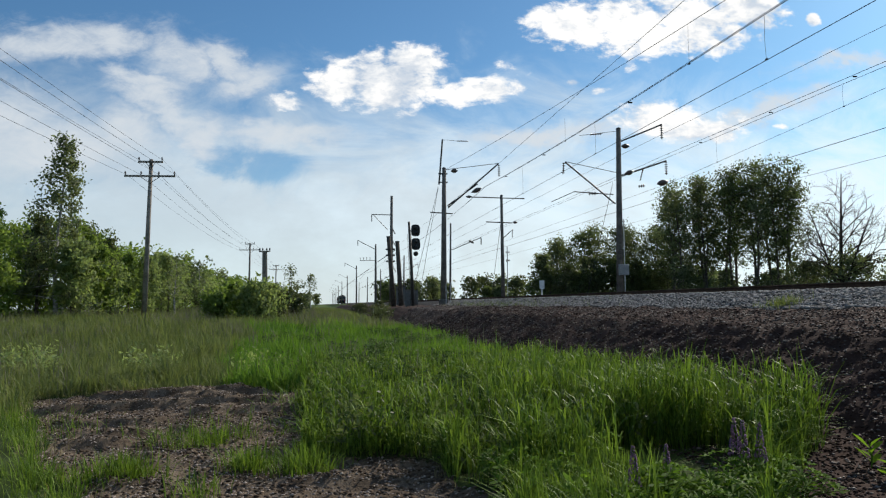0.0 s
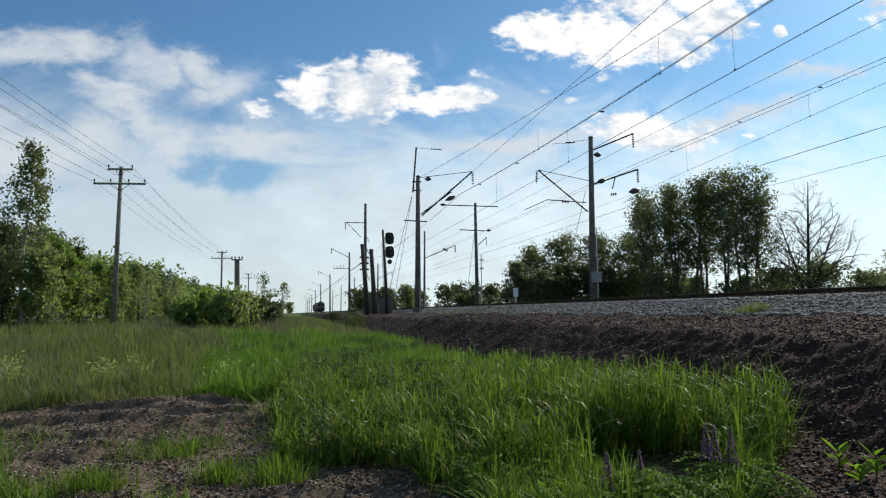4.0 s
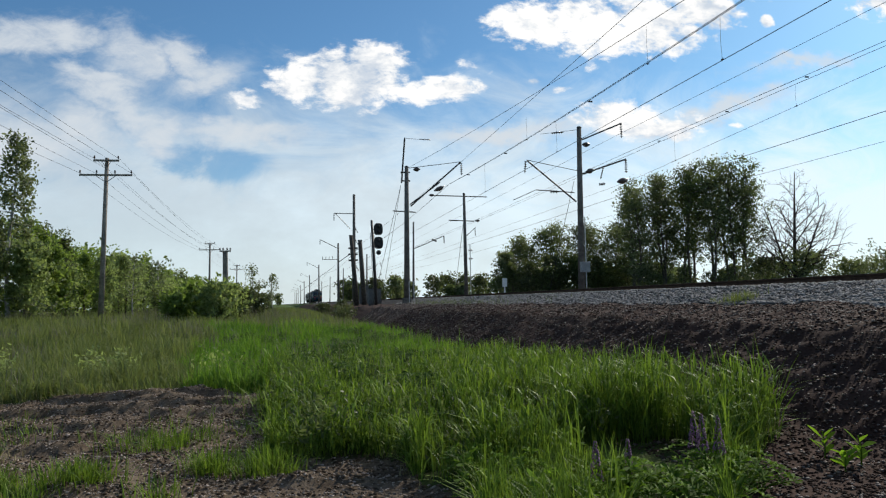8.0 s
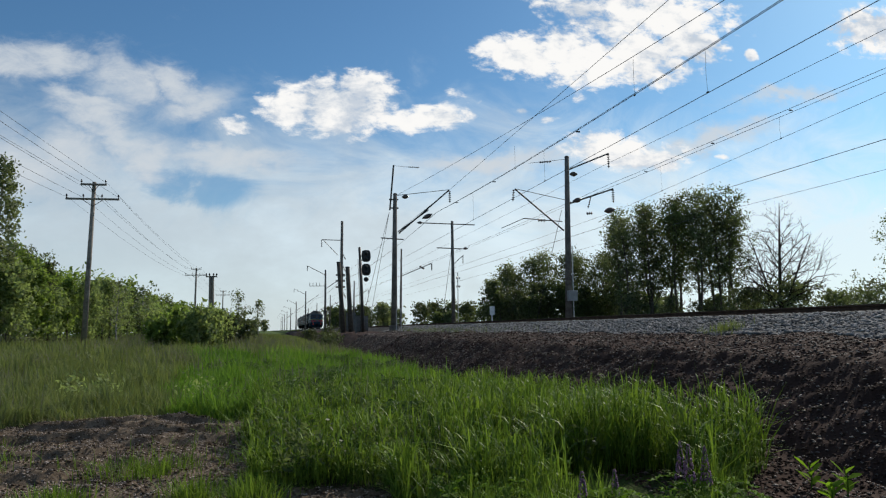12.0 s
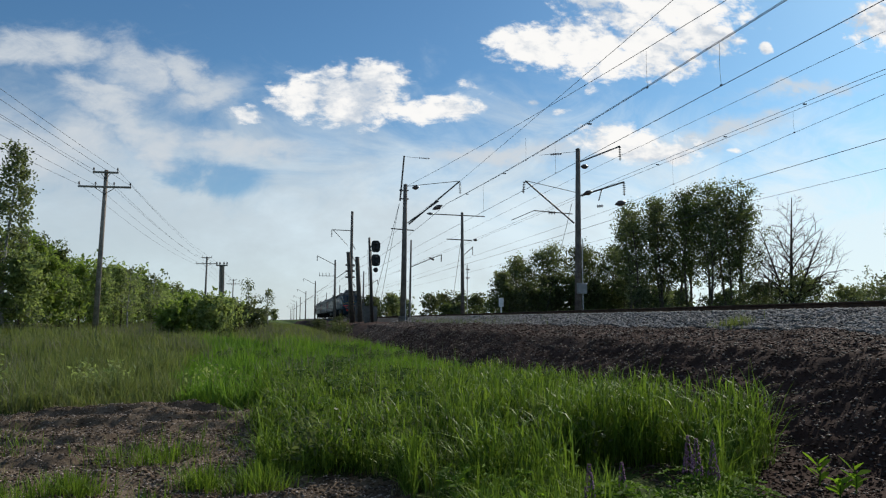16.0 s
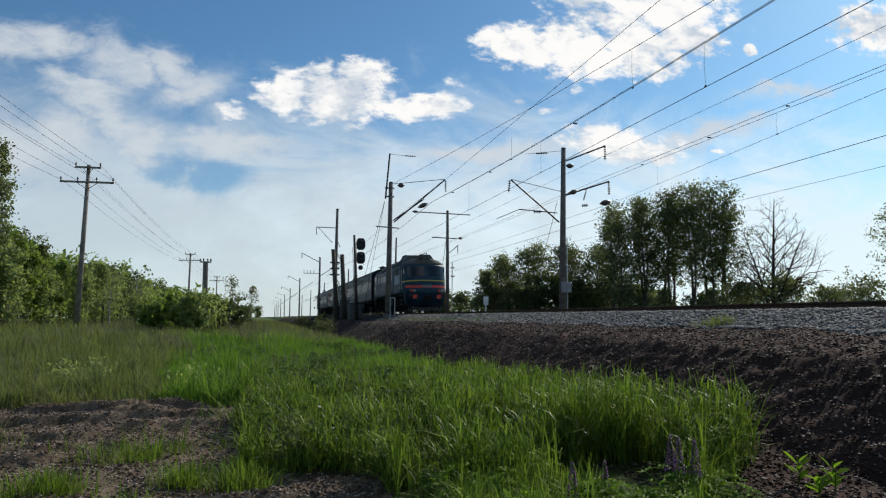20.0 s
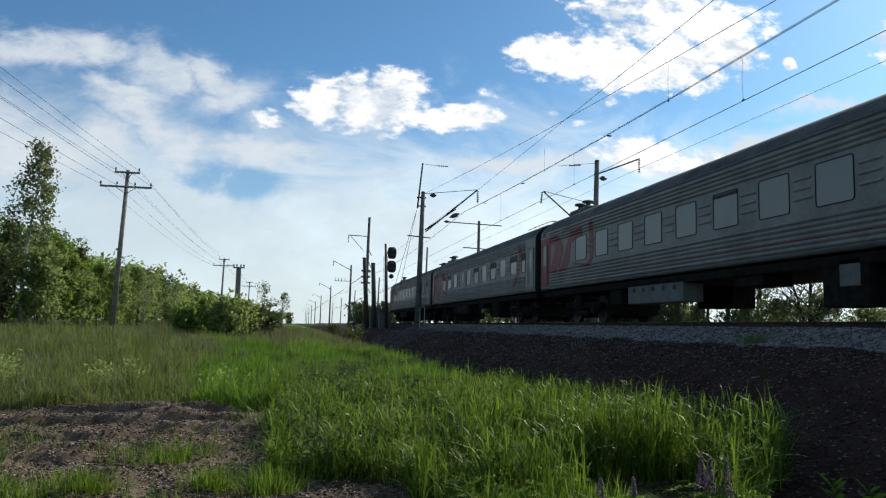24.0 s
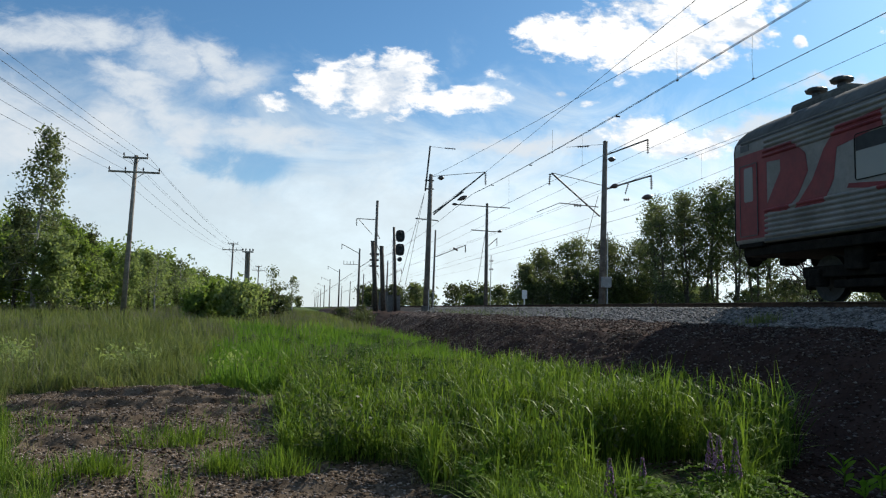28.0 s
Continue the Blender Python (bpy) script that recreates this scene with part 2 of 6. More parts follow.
M = {
    "soil_grass": material("soil_grass", (0.025, 0.035, 0.010), (0.06, 0.085, 0.022), 0.6, 0.95, 0.6, stain=(0.06, 0.05, 0.03)),
    "dirt": material("dirt", (0.062, 0.044, 0.030), (0.195, 0.150, 0.108), 3.0, 0.95, 1.0, fine=120, stain=(0.070, 0.049, 0.034)),
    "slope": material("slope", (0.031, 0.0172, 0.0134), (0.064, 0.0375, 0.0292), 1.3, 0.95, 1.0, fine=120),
    "ballast": material("ballast", (0.020, 0.018, 0.017), (0.060, 0.056, 0.053), 2.0, 0.9, 0.9, fine=120),
    "far_land": material("far_land", (0.05, 0.08, 0.02), (0.09, 0.13, 0.035), 0.05, 0.95, 0.0),
    "grass": material("grass", (0.030, 0.066, 0.011), (0.225, 0.315, 0.052), 0.9, 0.5, 0.0, spread=0.8, through_leaf=0.34, gloss=0.07),
    "field_grass": material("field_grass", (0.088, 0.116, 0.042), (0.205, 0.226, 0.092), 0.22, 0.6, 0.0, spread=0.5, through_leaf=0.38, gloss=0.1),
    "meadow": material("meadow", (0.062, 0.142, 0.020), (0.180, 0.282, 0.046), 0.3, 0.6, 0.0, spread=0.45, through_leaf=0.40, gloss=0.08),
    "leaf_pale": material("leaf_pale", (0.13, 0.17, 0.072), (0.31, 0.36, 0.17), 0.4, 0.6, 0.0, spread=0.6, through_leaf=0.55, gloss=0.12),
    "broad_leaf": material("broad_leaf", (0.13, 0.23, 0.02), (0.22, 0.35, 0.045), 8.0, 0.9, 0.0, through_leaf=0.5, gloss=0.02),
    "forb_leaf": material("forb_leaf", (0.026, 0.054, 0.014), (0.105, 0.160, 0.044), 1.5, 0.6, 0.0, spread=0.8, through_leaf=0.28, gloss=0.10),
    "straw": material("straw", (0.16, 0.13, 0.075), (0.34, 0.29, 0.17), 2.0, 0.7, 0.0, spread=0.6, through_leaf=0.3),
    "leaf_dull": material("leaf_dull", (0.042, 0.054, 0.026), (0.125, 0.140, 0.066), 0.4, 0.5, 0.0, spread=0.7, through_leaf=0.38, gloss=0.2),
    "seed": material("seed", (0.12, 0.12, 0.08), (0.22, 0.20, 0.16), 2.0, 0.8, 0.0, spread=0.5, through_leaf=0.2),
    "stone_grey": material("stone_grey", (0.035, 0.033, 0.031), (0.31, 0.295, 0.28), 3.0, 0.85, 0.4, spread=0.85),
    "stone_brown": material("stone_brown", (0.085, 0.064, 0.051), (0.50, 0.42, 0.36), 3.0, 0.8, 0.4, spread=0.8),
    "pebble": material("pebble", (0.045, 0.033, 0.028), (0.225, 0.180, 0.155), 3.0, 0.65, 0.3, spread=0.85, gloss=0.12),
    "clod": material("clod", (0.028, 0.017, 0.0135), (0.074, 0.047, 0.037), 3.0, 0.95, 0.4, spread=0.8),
    "bark": material("bark", (0.05, 0.042, 0.035), (0.14, 0.12, 0.10), 4.0, 0.95, 0.8),
    "earth_clod": material("earth_clod", (0.050, 0.035, 0.024), (0.145, 0.107, 0.076), 3.0, 0.95, 0.4, spread=0.7),
    "dead_bark": material("dead_bark", (0.025, 0.020, 0.017), (0.07, 0.058, 0.048), 4.0, 0.95, 0.5),
    "birch_bark": material("birch_bark", (0.12, 0.11, 0.10), (0.55, 0.53, 0.50), 3.0, 0.8, 0.4),
    "leaf": material("leaf", (0.052, 0.070, 0.030), (0.150, 0.178, 0.078), 0.4, 0.5, 0.0, spread=0.7, through_leaf=0.48, gloss=0.2),
    "leaf_light": material("leaf_light", (0.090, 0.140, 0.032), (0.250, 0.320, 0.088), 0.4, 0.5, 0.0, spread=0.65, through_leaf=0.55, gloss=0.2),
    "leaf_grey": material("leaf_grey", (0.072, 0.088, 0.048), (0.205, 0.230, 0.124), 0.4, 0.5, 0.0, spread=0.7, through_leaf=0.50, gloss=0.25),
    "concrete": material("concrete", (0.10, 0.088, 0.078), (0.22, 0.195, 0.175), 2.5, 0.9, 0.3, stain=(0.08, 0.068, 0.06)),
    "old_wood": material("old_wood", (0.15, 0.125, 0.105), (0.36, 0.31, 0.265), 3.0, 0.9, 0.5),
    "steel": material("steel", (0.04, 0.036, 0.034), (0.095, 0.083, 0.075), 8.0, 0.6, 0.2, metal=0.4),
    "wheel_steel": material("wheel_steel", (0.018, 0.016, 0.015), (0.05, 0.044, 0.04), 8.0, 0.7, 0.2, metal=0.2),
    "galvanised": material("galvanised", (0.30, 0.30, 0.30), (0.50, 0.50, 0.49), 8.0, 0.5, 0.1, metal=0.5),
    "rail_side": material("rail_side", (0.045, 0.028, 0.020), (0.10, 0.060, 0.042), 6.0, 0.8, 0.3),
    "rail_top": material("rail_top", (0.35, 0.34, 0.33), (0.55, 0.54, 0.53), 6.0, 0.25, 0.0, metal=1.0),
    "wire": material("wire", (0.025, 0.025, 0.027), (0.05, 0.05, 0.052), 6.0, 0.5, 0.0, metal=0.6),
    "porcelain": material("porcelain", (0.05, 0.035, 0.03), (0.10, 0.07, 0.06), 20.0, 0.3, 0.0),
    "white_paint": material("white_paint", (0.58, 0.58, 0.56), (0.80, 0.80, 0.78), 3.0, 0.6, 0.1),
    "grey_box": material("grey_box", (0.19, 0.19, 0.19), (0.30, 0.30, 0.295), 3.0, 0.6, 0.1),
    "dull_box": material("dull_box", (0.085, 0.083, 0.08), (0.15, 0.147, 0.142), 3.0, 0.7, 0.1, stain=(0.07, 0.06, 0.05)),
    "black": material("black", (0.012, 0.012, 0.013), (0.03, 0.03, 0.03), 6.0, 0.7, 0.1),
    "loco_blue": material("loco_blue", (0.018, 0.044, 0.068), (0.032, 0.070, 0.100), 1.2, 0.5, 0.05, stain=(0.022, 0.042, 0.056), gloss=0.12),
    "loco_light": material("loco_light", (0.125, 0.21, 0.265), (0.175, 0.27, 0.33), 1.5, 0.45, 0.05, gloss=0.3),
    "loco_red": material("loco_red", (0.55, 0.035, 0.02), (0.72, 0.06, 0.035), 2.0, 0.4, 0.0),
    "loco_yellow": material("loco_yellow", (0.48, 0.36, 0.03), (0.62, 0.46, 0.05), 2.0, 0.4, 0.0),
    "roof_grey": material("roof_grey", (0.08, 0.079, 0.073), (0.15, 0.147, 0.137), 1.5, 0.8, 0.2, stain=(0.04, 0.037, 0.034)),
    "car_grey": material("car_grey", (0.180, 0.162, 0.152), (0.270, 0.246, 0.232), 1.2, 0.5, 0.05, stain=(0.140, 0.121, 0.110), gloss=0.2),
    "car_red": material("car_red", (0.160, 0.025, 0.030), (0.245, 0.043, 0.047), 1.5, 0.5, 0.05, stain=(0.13, 0.045, 0.045), gloss=0.2),
    "car_dark": material("car_dark", (0.035, 0.035, 0.04), (0.075, 0.075, 0.08), 3.0, 0.6, 0.1),
    "bogie": material("bogie", (0.008, 0.007, 0.006), (0.024, 0.020, 0.017), 5.0, 0.85, 0.3),
    "rubber": material("rubber", (0.012, 0.012, 0.013), (0.03, 0.03, 0.03), 4.0, 0.8, 0.1),
    "lupine_leaf": material("lupine_leaf", (0.036, 0.082, 0.011), (0.135, 0.225, 0.028), 1.0, 0.7, 0.0, spread=0.7, through_leaf=0.40, gloss=0.06),
    "lupine_flower": material("lupine_flower", (0.16, 0.09, 0.18), (0.38, 0.25, 0.40), 2.0, 0.7, 0.0, spread=0.6, through_leaf=0.3, gloss=0.05),
}


def glass(name, tint, rough=0.06):
    m = bpy.data.materials.new(name)
    m.use_nodes = True
    n = Nodes(m.node_tree)
    shader = n.add("ShaderNodeBsdfPrincipled")
    place = n.add("ShaderNodeTexCoord").outputs["Object"]
    n.link(n.mix(n.noise(place, 1.5), tint, [c * 1.6 for c in tint]), shader.inputs["Base Color"])
    shader.inputs["Roughness"].default_value = rough
    out = n.add("ShaderNodeOutputMaterial")
    n.link(shader.outputs[0], out.inputs[0])
    return m


M["glass"] = glass("glass", (0.012, 0.015, 0.018))
M["lens"] = glass("lens", (0.02, 0.012, 0.010), 0.1)


# ---- mesh helpers ----
def mesh_data(name, verts, faces, mat, smooth=False):
    """One mesh from arrays of places and of faces with the same number of corners."""
    verts, faces = np.asarray(verts, np.float32), np.asarray(faces, np.int32)
    me = bpy.data.meshes.new(name)
    me.vertices.add(len(verts))
    me.vertices.foreach_set("co", verts.ravel())
    k = faces.shape[1]
    me.loops.add(faces.size)
    me.loops.foreach_set("vertex_index", faces.ravel())
    me.polygons.add(len(faces))
    me.polygons.foreach_set("loop_start", np.arange(0, faces.size, k, dtype=np.int32))
    me.update(calc_edges=True)
    if smooth:
        me.polygons.foreach_set("use_smooth", np.ones(len(faces), bool))
    me.materials.append(mat)
    return me


def thing(name, label, category, group="", m=None):
    """An Empty that carries the parts of one thing."""
    ob = tagged(new(name), label, category, group)
    if m is not None:
        ob.matrix_basis = m
    return ob


def part(name, bm, mat, parent, label="", smooth=False):
    me = bpy.data.meshes.new(name)
    bmesh.ops.recalc_face_normals(bm, faces=bm.faces)
    bm.to_mesh(me)
    bm.free()
    me.materials.append(mat)
    if smooth:
        for poly in me.polygons:
            poly.use_smooth = True
    ob = new(name, me)
    ob.parent = parent
    return tagged(ob, label)


def box(bm, x, y, z, sx, sy, sz, bevel=0.0, m=None):
    """A box by its centre and full sizes."""
    made = bmesh.ops.create_cube(bm, size=1.0)["verts"]
    move = Matrix.Translation((x, y, z)) @ Matrix.Diagonal((sx, sy, sz, 1))
    bmesh.ops.transform(bm, matrix=move if m is None else m @ move, verts=made)
    if bevel:
        edges = list({e for v in made for e in v.link_edges})
        bmesh.ops.bevel(bm, geom=edges, offset=bevel, segments=2, affect="EDGES", profile=0.5)


def rod(bm, a, b, ra, rb=None, sides=8):
    """A tapered rod from a to b."""
    a, b = Vector(a), Vector(b)
    way = b - a
    m = Matrix.Translation((a + b) / 2) @ way.to_track_quat("Z", "Y").to_matrix().to_4x4()
    return bmesh.ops.create_cone(bm, cap_ends=True, segments=sides, radius1=ra, radius2=ra if rb is None else rb, depth=way.length, matrix=m)["verts"]


def lathe(bm, rows, at=(0, 0, 0), sides=10, m=None):
    """A turned shape from rows of radius and height."""
    rings = []
    for r, z in rows:
        rings.append([bm.verts.new((r * math.cos(2 * math.pi * i / sides), r * math.sin(2 * math.pi * i / sides), z)) for i in range(sides)])
    for lo, hi in zip(rings, rings[1:]):
        for i in range(sides):
            bm.faces.new((lo[i], lo[(i + 1) % sides], hi[(i + 1) % sides], hi[i]))
    bm.faces.new(rings[0][::-1])
    bm.faces.new(rings[-1])
    verts = [v for ring in rings for v in ring]
    bmesh.ops.transform(bm, matrix=Matrix.Translation(at) @ (m or Matrix()), verts=verts)
    return verts


def tube_arrays(points, radius, sides=5):
    """Places and quads of a tube along points; radius a number or one for each point."""
    points = np.asarray(points, float)
    radius = np.broadcast_to(radius, len(points))
    way = np.gradient(points, axis=0)
    way /= np.linalg.norm(way, axis=1)[:, None] + 1e-9
    ref = np.where(np.abs(way[:, 2:3]) > 0.9, np.array([[1.0, 0, 0]]), np.array([[0, 0, 1.0]]))
    a = np.cross(way, ref)
    a /= np.linalg.norm(a, axis=1)[:, None]
    b = np.cross(way, a)
    ang = np.arange(sides) * 2 * np.pi / sides
    verts = points[:, None] + radius[:, None, None] * (np.cos(ang)[None, :, None] * a[:, None] + np.sin(ang)[None, :, None] * b[:, None])
    i, j = np.meshgrid(np.arange(len(points) - 1), np.arange(sides), indexing="ij")
    k = (j + 1) % sides
    quads = np.stack([i * sides + j, i * sides + k, (i + 1) * sides + k, (i + 1) * sides + j], -1).reshape(-1, 4)
    return verts.reshape(-1, 3), quads


def joined(pieces):
    """Several (places, faces) as one."""
    verts, faces, start = [], [], 0
    for v, q in pieces:
        verts.append(v)
        faces.append(q + start)
        start += len(v)
    return np.concatenate(verts), np.concatenate(faces)


# ---- ground ----
RAIL_TOP, TRACK = 1.62, 11.4
PROFILE_X = [-3000, -60, 3.7, 4.75, 6.15, 7.1, 8.3, 9.35, 13.45, 14.4, 23.5, 26.0, 60, 3000]
PROFILE_Z = [0.2, 0.0, 0.0, 0.06, 0.93, 1.04, 1.13, 1.44, 1.44, 1.2, 1.15, 0.5, 0.2, 0.2]


# low earth ridges left by wheels: from x, to x, distance, height
RIDGES = [(-3.6, -0.6, 12.0, 0.15), (-2.2, -0.3, 12.3, 0.12), (-4.2, 0.0, 10.8, 0.12), (-3.4, -1.6, 9.4, 0.11), (-3.0, -1.6, 7.9, 0.12), (-2.3, -1.0, 11.4, 0.13), (-3.0, -0.4, 8.7, 0.07), (-2.0, -0.2, 10.1, 0.09), (-3.5, -0.8, 6.9, 0.06), (-0.4, 0.9, 5.9, 0.06), (-2.6, -1.2, 6.1, 0.05)]


def smooth(v, low, high):
    t = np.clip((v - low) / (high - low), 0, 1)
    return t * t * (3 - 2 * t)


def waves(x, y, seed, size):
    """Cheap smooth unevenness."""
    rng = np.random.RandomState(seed)
    total = np.zeros_like(x)
    for i in range(7):
        a, p, k = rng.rand() * 6.28, rng.rand() * 6.28, (0.5 + rng.rand() * 1.5) / size
        total += np.sin((x * math.cos(a) + y * math.sin(a)) * k * 6.28 + p) / 7
    return total


def bare(x, y):
    """1 where the ground is bare earth beside the grass."""
    edge = waves(x, y, 5, 2.2) * 0.6
    inside = np.minimum(smooth(y + edge, 3.0, 3.6), 1 - smooth(y + edge, 11.9, 12.7))
    side = -0.41 * (y - 3.0) - 0.60
    left = smooth(x + edge * 0.6, side - 0.35, side + 0.35)
    right = 1 - smooth(x + edge * 0.5 - 1.2 * (1 - smooth(y, 6.5, 7.1)), -0.30, 0.0)
    return inside * left * right


def height(x, y):
    x, y = np.asarray(x, float), np.asarray(y, float)
    z = np.interp(x, PROFILE_X, PROFILE_Z)
    flat = 1 - smooth(x, 2.5, 4.2)
    z = z + flat * (0.75 * smooth(y, 12, 48) * (1 - smooth(x, -4, 4) * 0.7) + 0.05 * waves(x, y, 1, 6.0))
    slope = smooth(x, 3.6, 4.6) * (1 - smooth(x, 8.0, 8.6))
    z = z + slope * (0.09 * waves(x, y, 2, 2.5) + 0.042 * waves(x, y, 3, 0.42) + 0.034 * waves(x, y, 31, 0.21)) + 0.012 * waves(x, y, 4, 0.5)
    b = bare(x, y)
    ridge = np.zeros_like(x)
    for x0, x1, yc, tall in RIDGES:
        d = y - yc - 0.16 * waves(x, y * 0, 61, 1.1) - 0.06 * waves(x, y * 0, 62, 0.35)
        along = smooth(x, x0, x0 + 0.4) * (1 - smooth(x, x1 - 0.4, x1))
        ridge = np.maximum(ridge, along * tall * np.where(d < 0, np.exp(-(d / 0.07) ** 2), np.exp(-(d / 0.35) ** 2)))
    z = z + b * (ridge + 0.045 * waves(x, y, 7, 0.6) + 0.04 * waves(x, y, 71, 0.25) - 0.04)
    return z


def graded(parts):
    values = []
    for a, b, step in parts:
        values.append(np.arange(a, b, step))
    return np.concatenate(values + [[parts[-1][1]]])


def build_ground():
    xs = graded([(-3000, -300, 450), (-300, -60, 40), (-60, -12, 3), (-12, -6, 0.5), (-6, 2.8, 0.1), (2.8, 7.3, 0.065), (7.3, 10, 0.1), (10, 16, 0.4), (16, 30, 1.5), (30, 100, 10), (100, 400, 60), (400, 3000, 650)])
    ys = graded([(-300, -20, 40), (-20, 2, 1.0), (2, 5, 0.15), (5, 12, 0.055), (12, 14, 0.1), (14, 30, 0.25), (30, 80, 1.0), (80, 300, 10), (300, 4800, 450)])
    X, Y = np.meshgrid(xs, ys)
    Z = height(X, Y)
    verts = np.stack([X, Y, Z], -1).reshape(-1, 3)
    w = len(xs)
    i, j = np.meshgrid(np.arange(len(ys) - 1), np.arange(w - 1), indexing="ij")
    faces = np.stack([i * w + j, i * w + j + 1, (i + 1) * w + j + 1, (i + 1) * w + j], -1).reshape(-1, 4)
    me = mesh_data("ground", verts, faces, M["soil_grass"], smooth=True)
    for key in ("dirt", "slope", "ballast", "far_land"):
        me.materials.append(M[key])
    c = verts[faces].mean(1)
    x, y = c[:, 0], c[:, 1]
    n = waves(x, y, 8, 1.2) * 0.3
    index = np.zeros(len(faces), np.int32)
    index[bare(x, y) > 0.4] = 1
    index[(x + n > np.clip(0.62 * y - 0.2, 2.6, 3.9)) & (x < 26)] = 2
    index[(x + n * 0.4 > 8.15) & (x - n * 0.4 < 15)] = 3
    index[(np.abs(x) > 70) | (y > 250)] = 4
    me.polygons.foreach_set("material_index", index)
    tagged(new("ground", me), "grassy lineside ground rising to a gravel railway embankment", "ground", kind="structure")


build_ground()


# ---- things that grow ----
def blades(name, x, y, tall, wide, mat, seed, label, lean=0.45, centre=None, simple=False, lift=None):
    """Grass: one curved, tapering blade for each place, all in one object; blades fan out from the middle of their clump."""
    rng = np.random.RandomState(seed)
    n = len(x)
    z = height(x, y) - 0.02
    ang = rng.rand(n) * 6.283
    if centre is not None:
        ang = np.where(rng.rand(n) < 0.7, np.arctan2(y - centre[1], x - centre[0]) + rng.randn(n) * 0.7, ang)
    tall = tall * (0.55 + 0.6 * rng.rand(n))
    if lift is not None:
        z = z + lift
    bend = (0.10 + rng.rand(n) ** 1.5 * lean * 1.8) * tall
    side = ang + 1.57 + (rng.rand(n) - 0.5) * 0.9
    levels, widths = ((0.0, 0.5, 1.0), (0.8, 1.0, 0.0)) if simple else ((0.0, 0.4, 0.75, 1.0), (0.7, 1.0, 0.7, 0.0))
    each = 5 if simple else 7
    verts = np.zeros((n, each, 3), np.float32)
    slot = 0
    droop = np.clip(bend / tall, 0, 1.2)
    for lv, wd in zip(levels, widths):
        cx = x + np.cos(ang) * bend * lv ** 1.8
        cy = y + np.sin(ang) * bend * lv ** 1.8
        cz = z + tall * (lv - 0.42 * droop * lv ** 2.5)
        for s in ((-1, 1) if wd else (0,)):
            verts[:, slot, 0] = cx + s * wide * wd * 0.5 * np.cos(side)
            verts[:, slot, 1] = cy + s * wide * wd * 0.5 * np.sin(side)
            verts[:, slot, 2] = cz
            slot += 1
    tri = [[0, 1, 3], [0, 3, 2], [2, 3, 4]] if simple else [[0, 1, 3], [0, 3, 2], [2, 3, 5], [2, 5, 4], [4, 5, 6]]
    faces = (np.arange(n, dtype=np.int32)[:, None, None] * each + np.array(tri, np.int32)[None]).reshape(-1, 3)
    return tagged(new(name, mesh_data(name, verts.reshape(-1, 3), faces, mat)), label, "grass", kind="stuff")


def scatter(n, x0, x1, y0, y1, seed, clump=0.15, each=40, power=1.0):
    """Places in clumps; gives the places, the middles of their clumps and a number for each clump."""
    rng = np.random.RandomState(seed)
    k = max(1, n // each)
    cx, cy = x0 + rng.rand(k) * (x1 - x0), y0 + rng.rand(k) ** power * (y1 - y0)
    pick = rng.randint(0, k, n)
    return np.stack([cx[pick] + rng.randn(n) * clump, cy[pick] + rng.randn(n) * clump, cx[pick], cy[pick], rng.rand(k)[pick]])


def leaf_quads(name, centre, size, mat, seed, label, flat=0.0, category="weeds"):
    """Small pointed leaves in one object."""
    rng = np.random.RandomState(seed)
    n = len(centre)
    a, b = rng.randn(n, 3), rng.randn(n, 3)
    a[:, 2] *= 1 - flat
    b[:, 2] *= 1 - flat
    a /= np.linalg.norm(a, axis=1)[:, None]
    b -= a * (a * b).sum(1)[:, None]
    b /= np.linalg.norm(b, axis=1)[:, None]
    s = size * (0.6 + 0.8 * rng.rand(n))[:, None]
    verts = np.stack([centre - a * s, centre + b * s * 0.38, centre + a * s, centre - b * s * 0.38], 1).reshape(-1, 3)
    return tagged(new(name, mesh_data(name, verts, np.arange(n * 4).reshape(-1, 4), mat)), label, category, kind="stuff")


# shaded gaps in the grass: middle x and y, half widths
HOLLOWS = [(2.80, 5.75, 0.74, 0.68), (2.2, 6.9, 0.36, 0.5), (0.62, 13.6, 0.50, 0.75), (1.1, 10.9, 0.42, 0.60), (1.75, 12.4, 0.50, 0.60), (0.85, 18.6, 0.9, 1.3), (1.95, 20.0, 0.8, 1.5), (2.3, 13.3, 0.5, 0.6), (3.1, 9.2, 0.34, 0.4), (0.45, 7.5, 0.40, 0.30), (1.0, 5.35, 0.30, 0.28), (3.1, 21.5, 0.9, 1.6), (-0.8, 22.5, 0.9, 1.2), (1.6, 8.7, 0.28, 0.34), (2.2, 26, 0.9, 1.8), (1.55, 6.3, 0.24, 0.30), (1.35, 15.6, 0.45, 0.6)]


def hollows(x, y):
    inside = np.zeros(len(x), bool)
    for cx, cy, a, c in HOLLOWS:
        inside |= ((x - cx) / a) ** 2 + ((y - cy) / c) ** 2 < 1 + 0.5 * waves(x, y, 87, 0.4)
    return inside


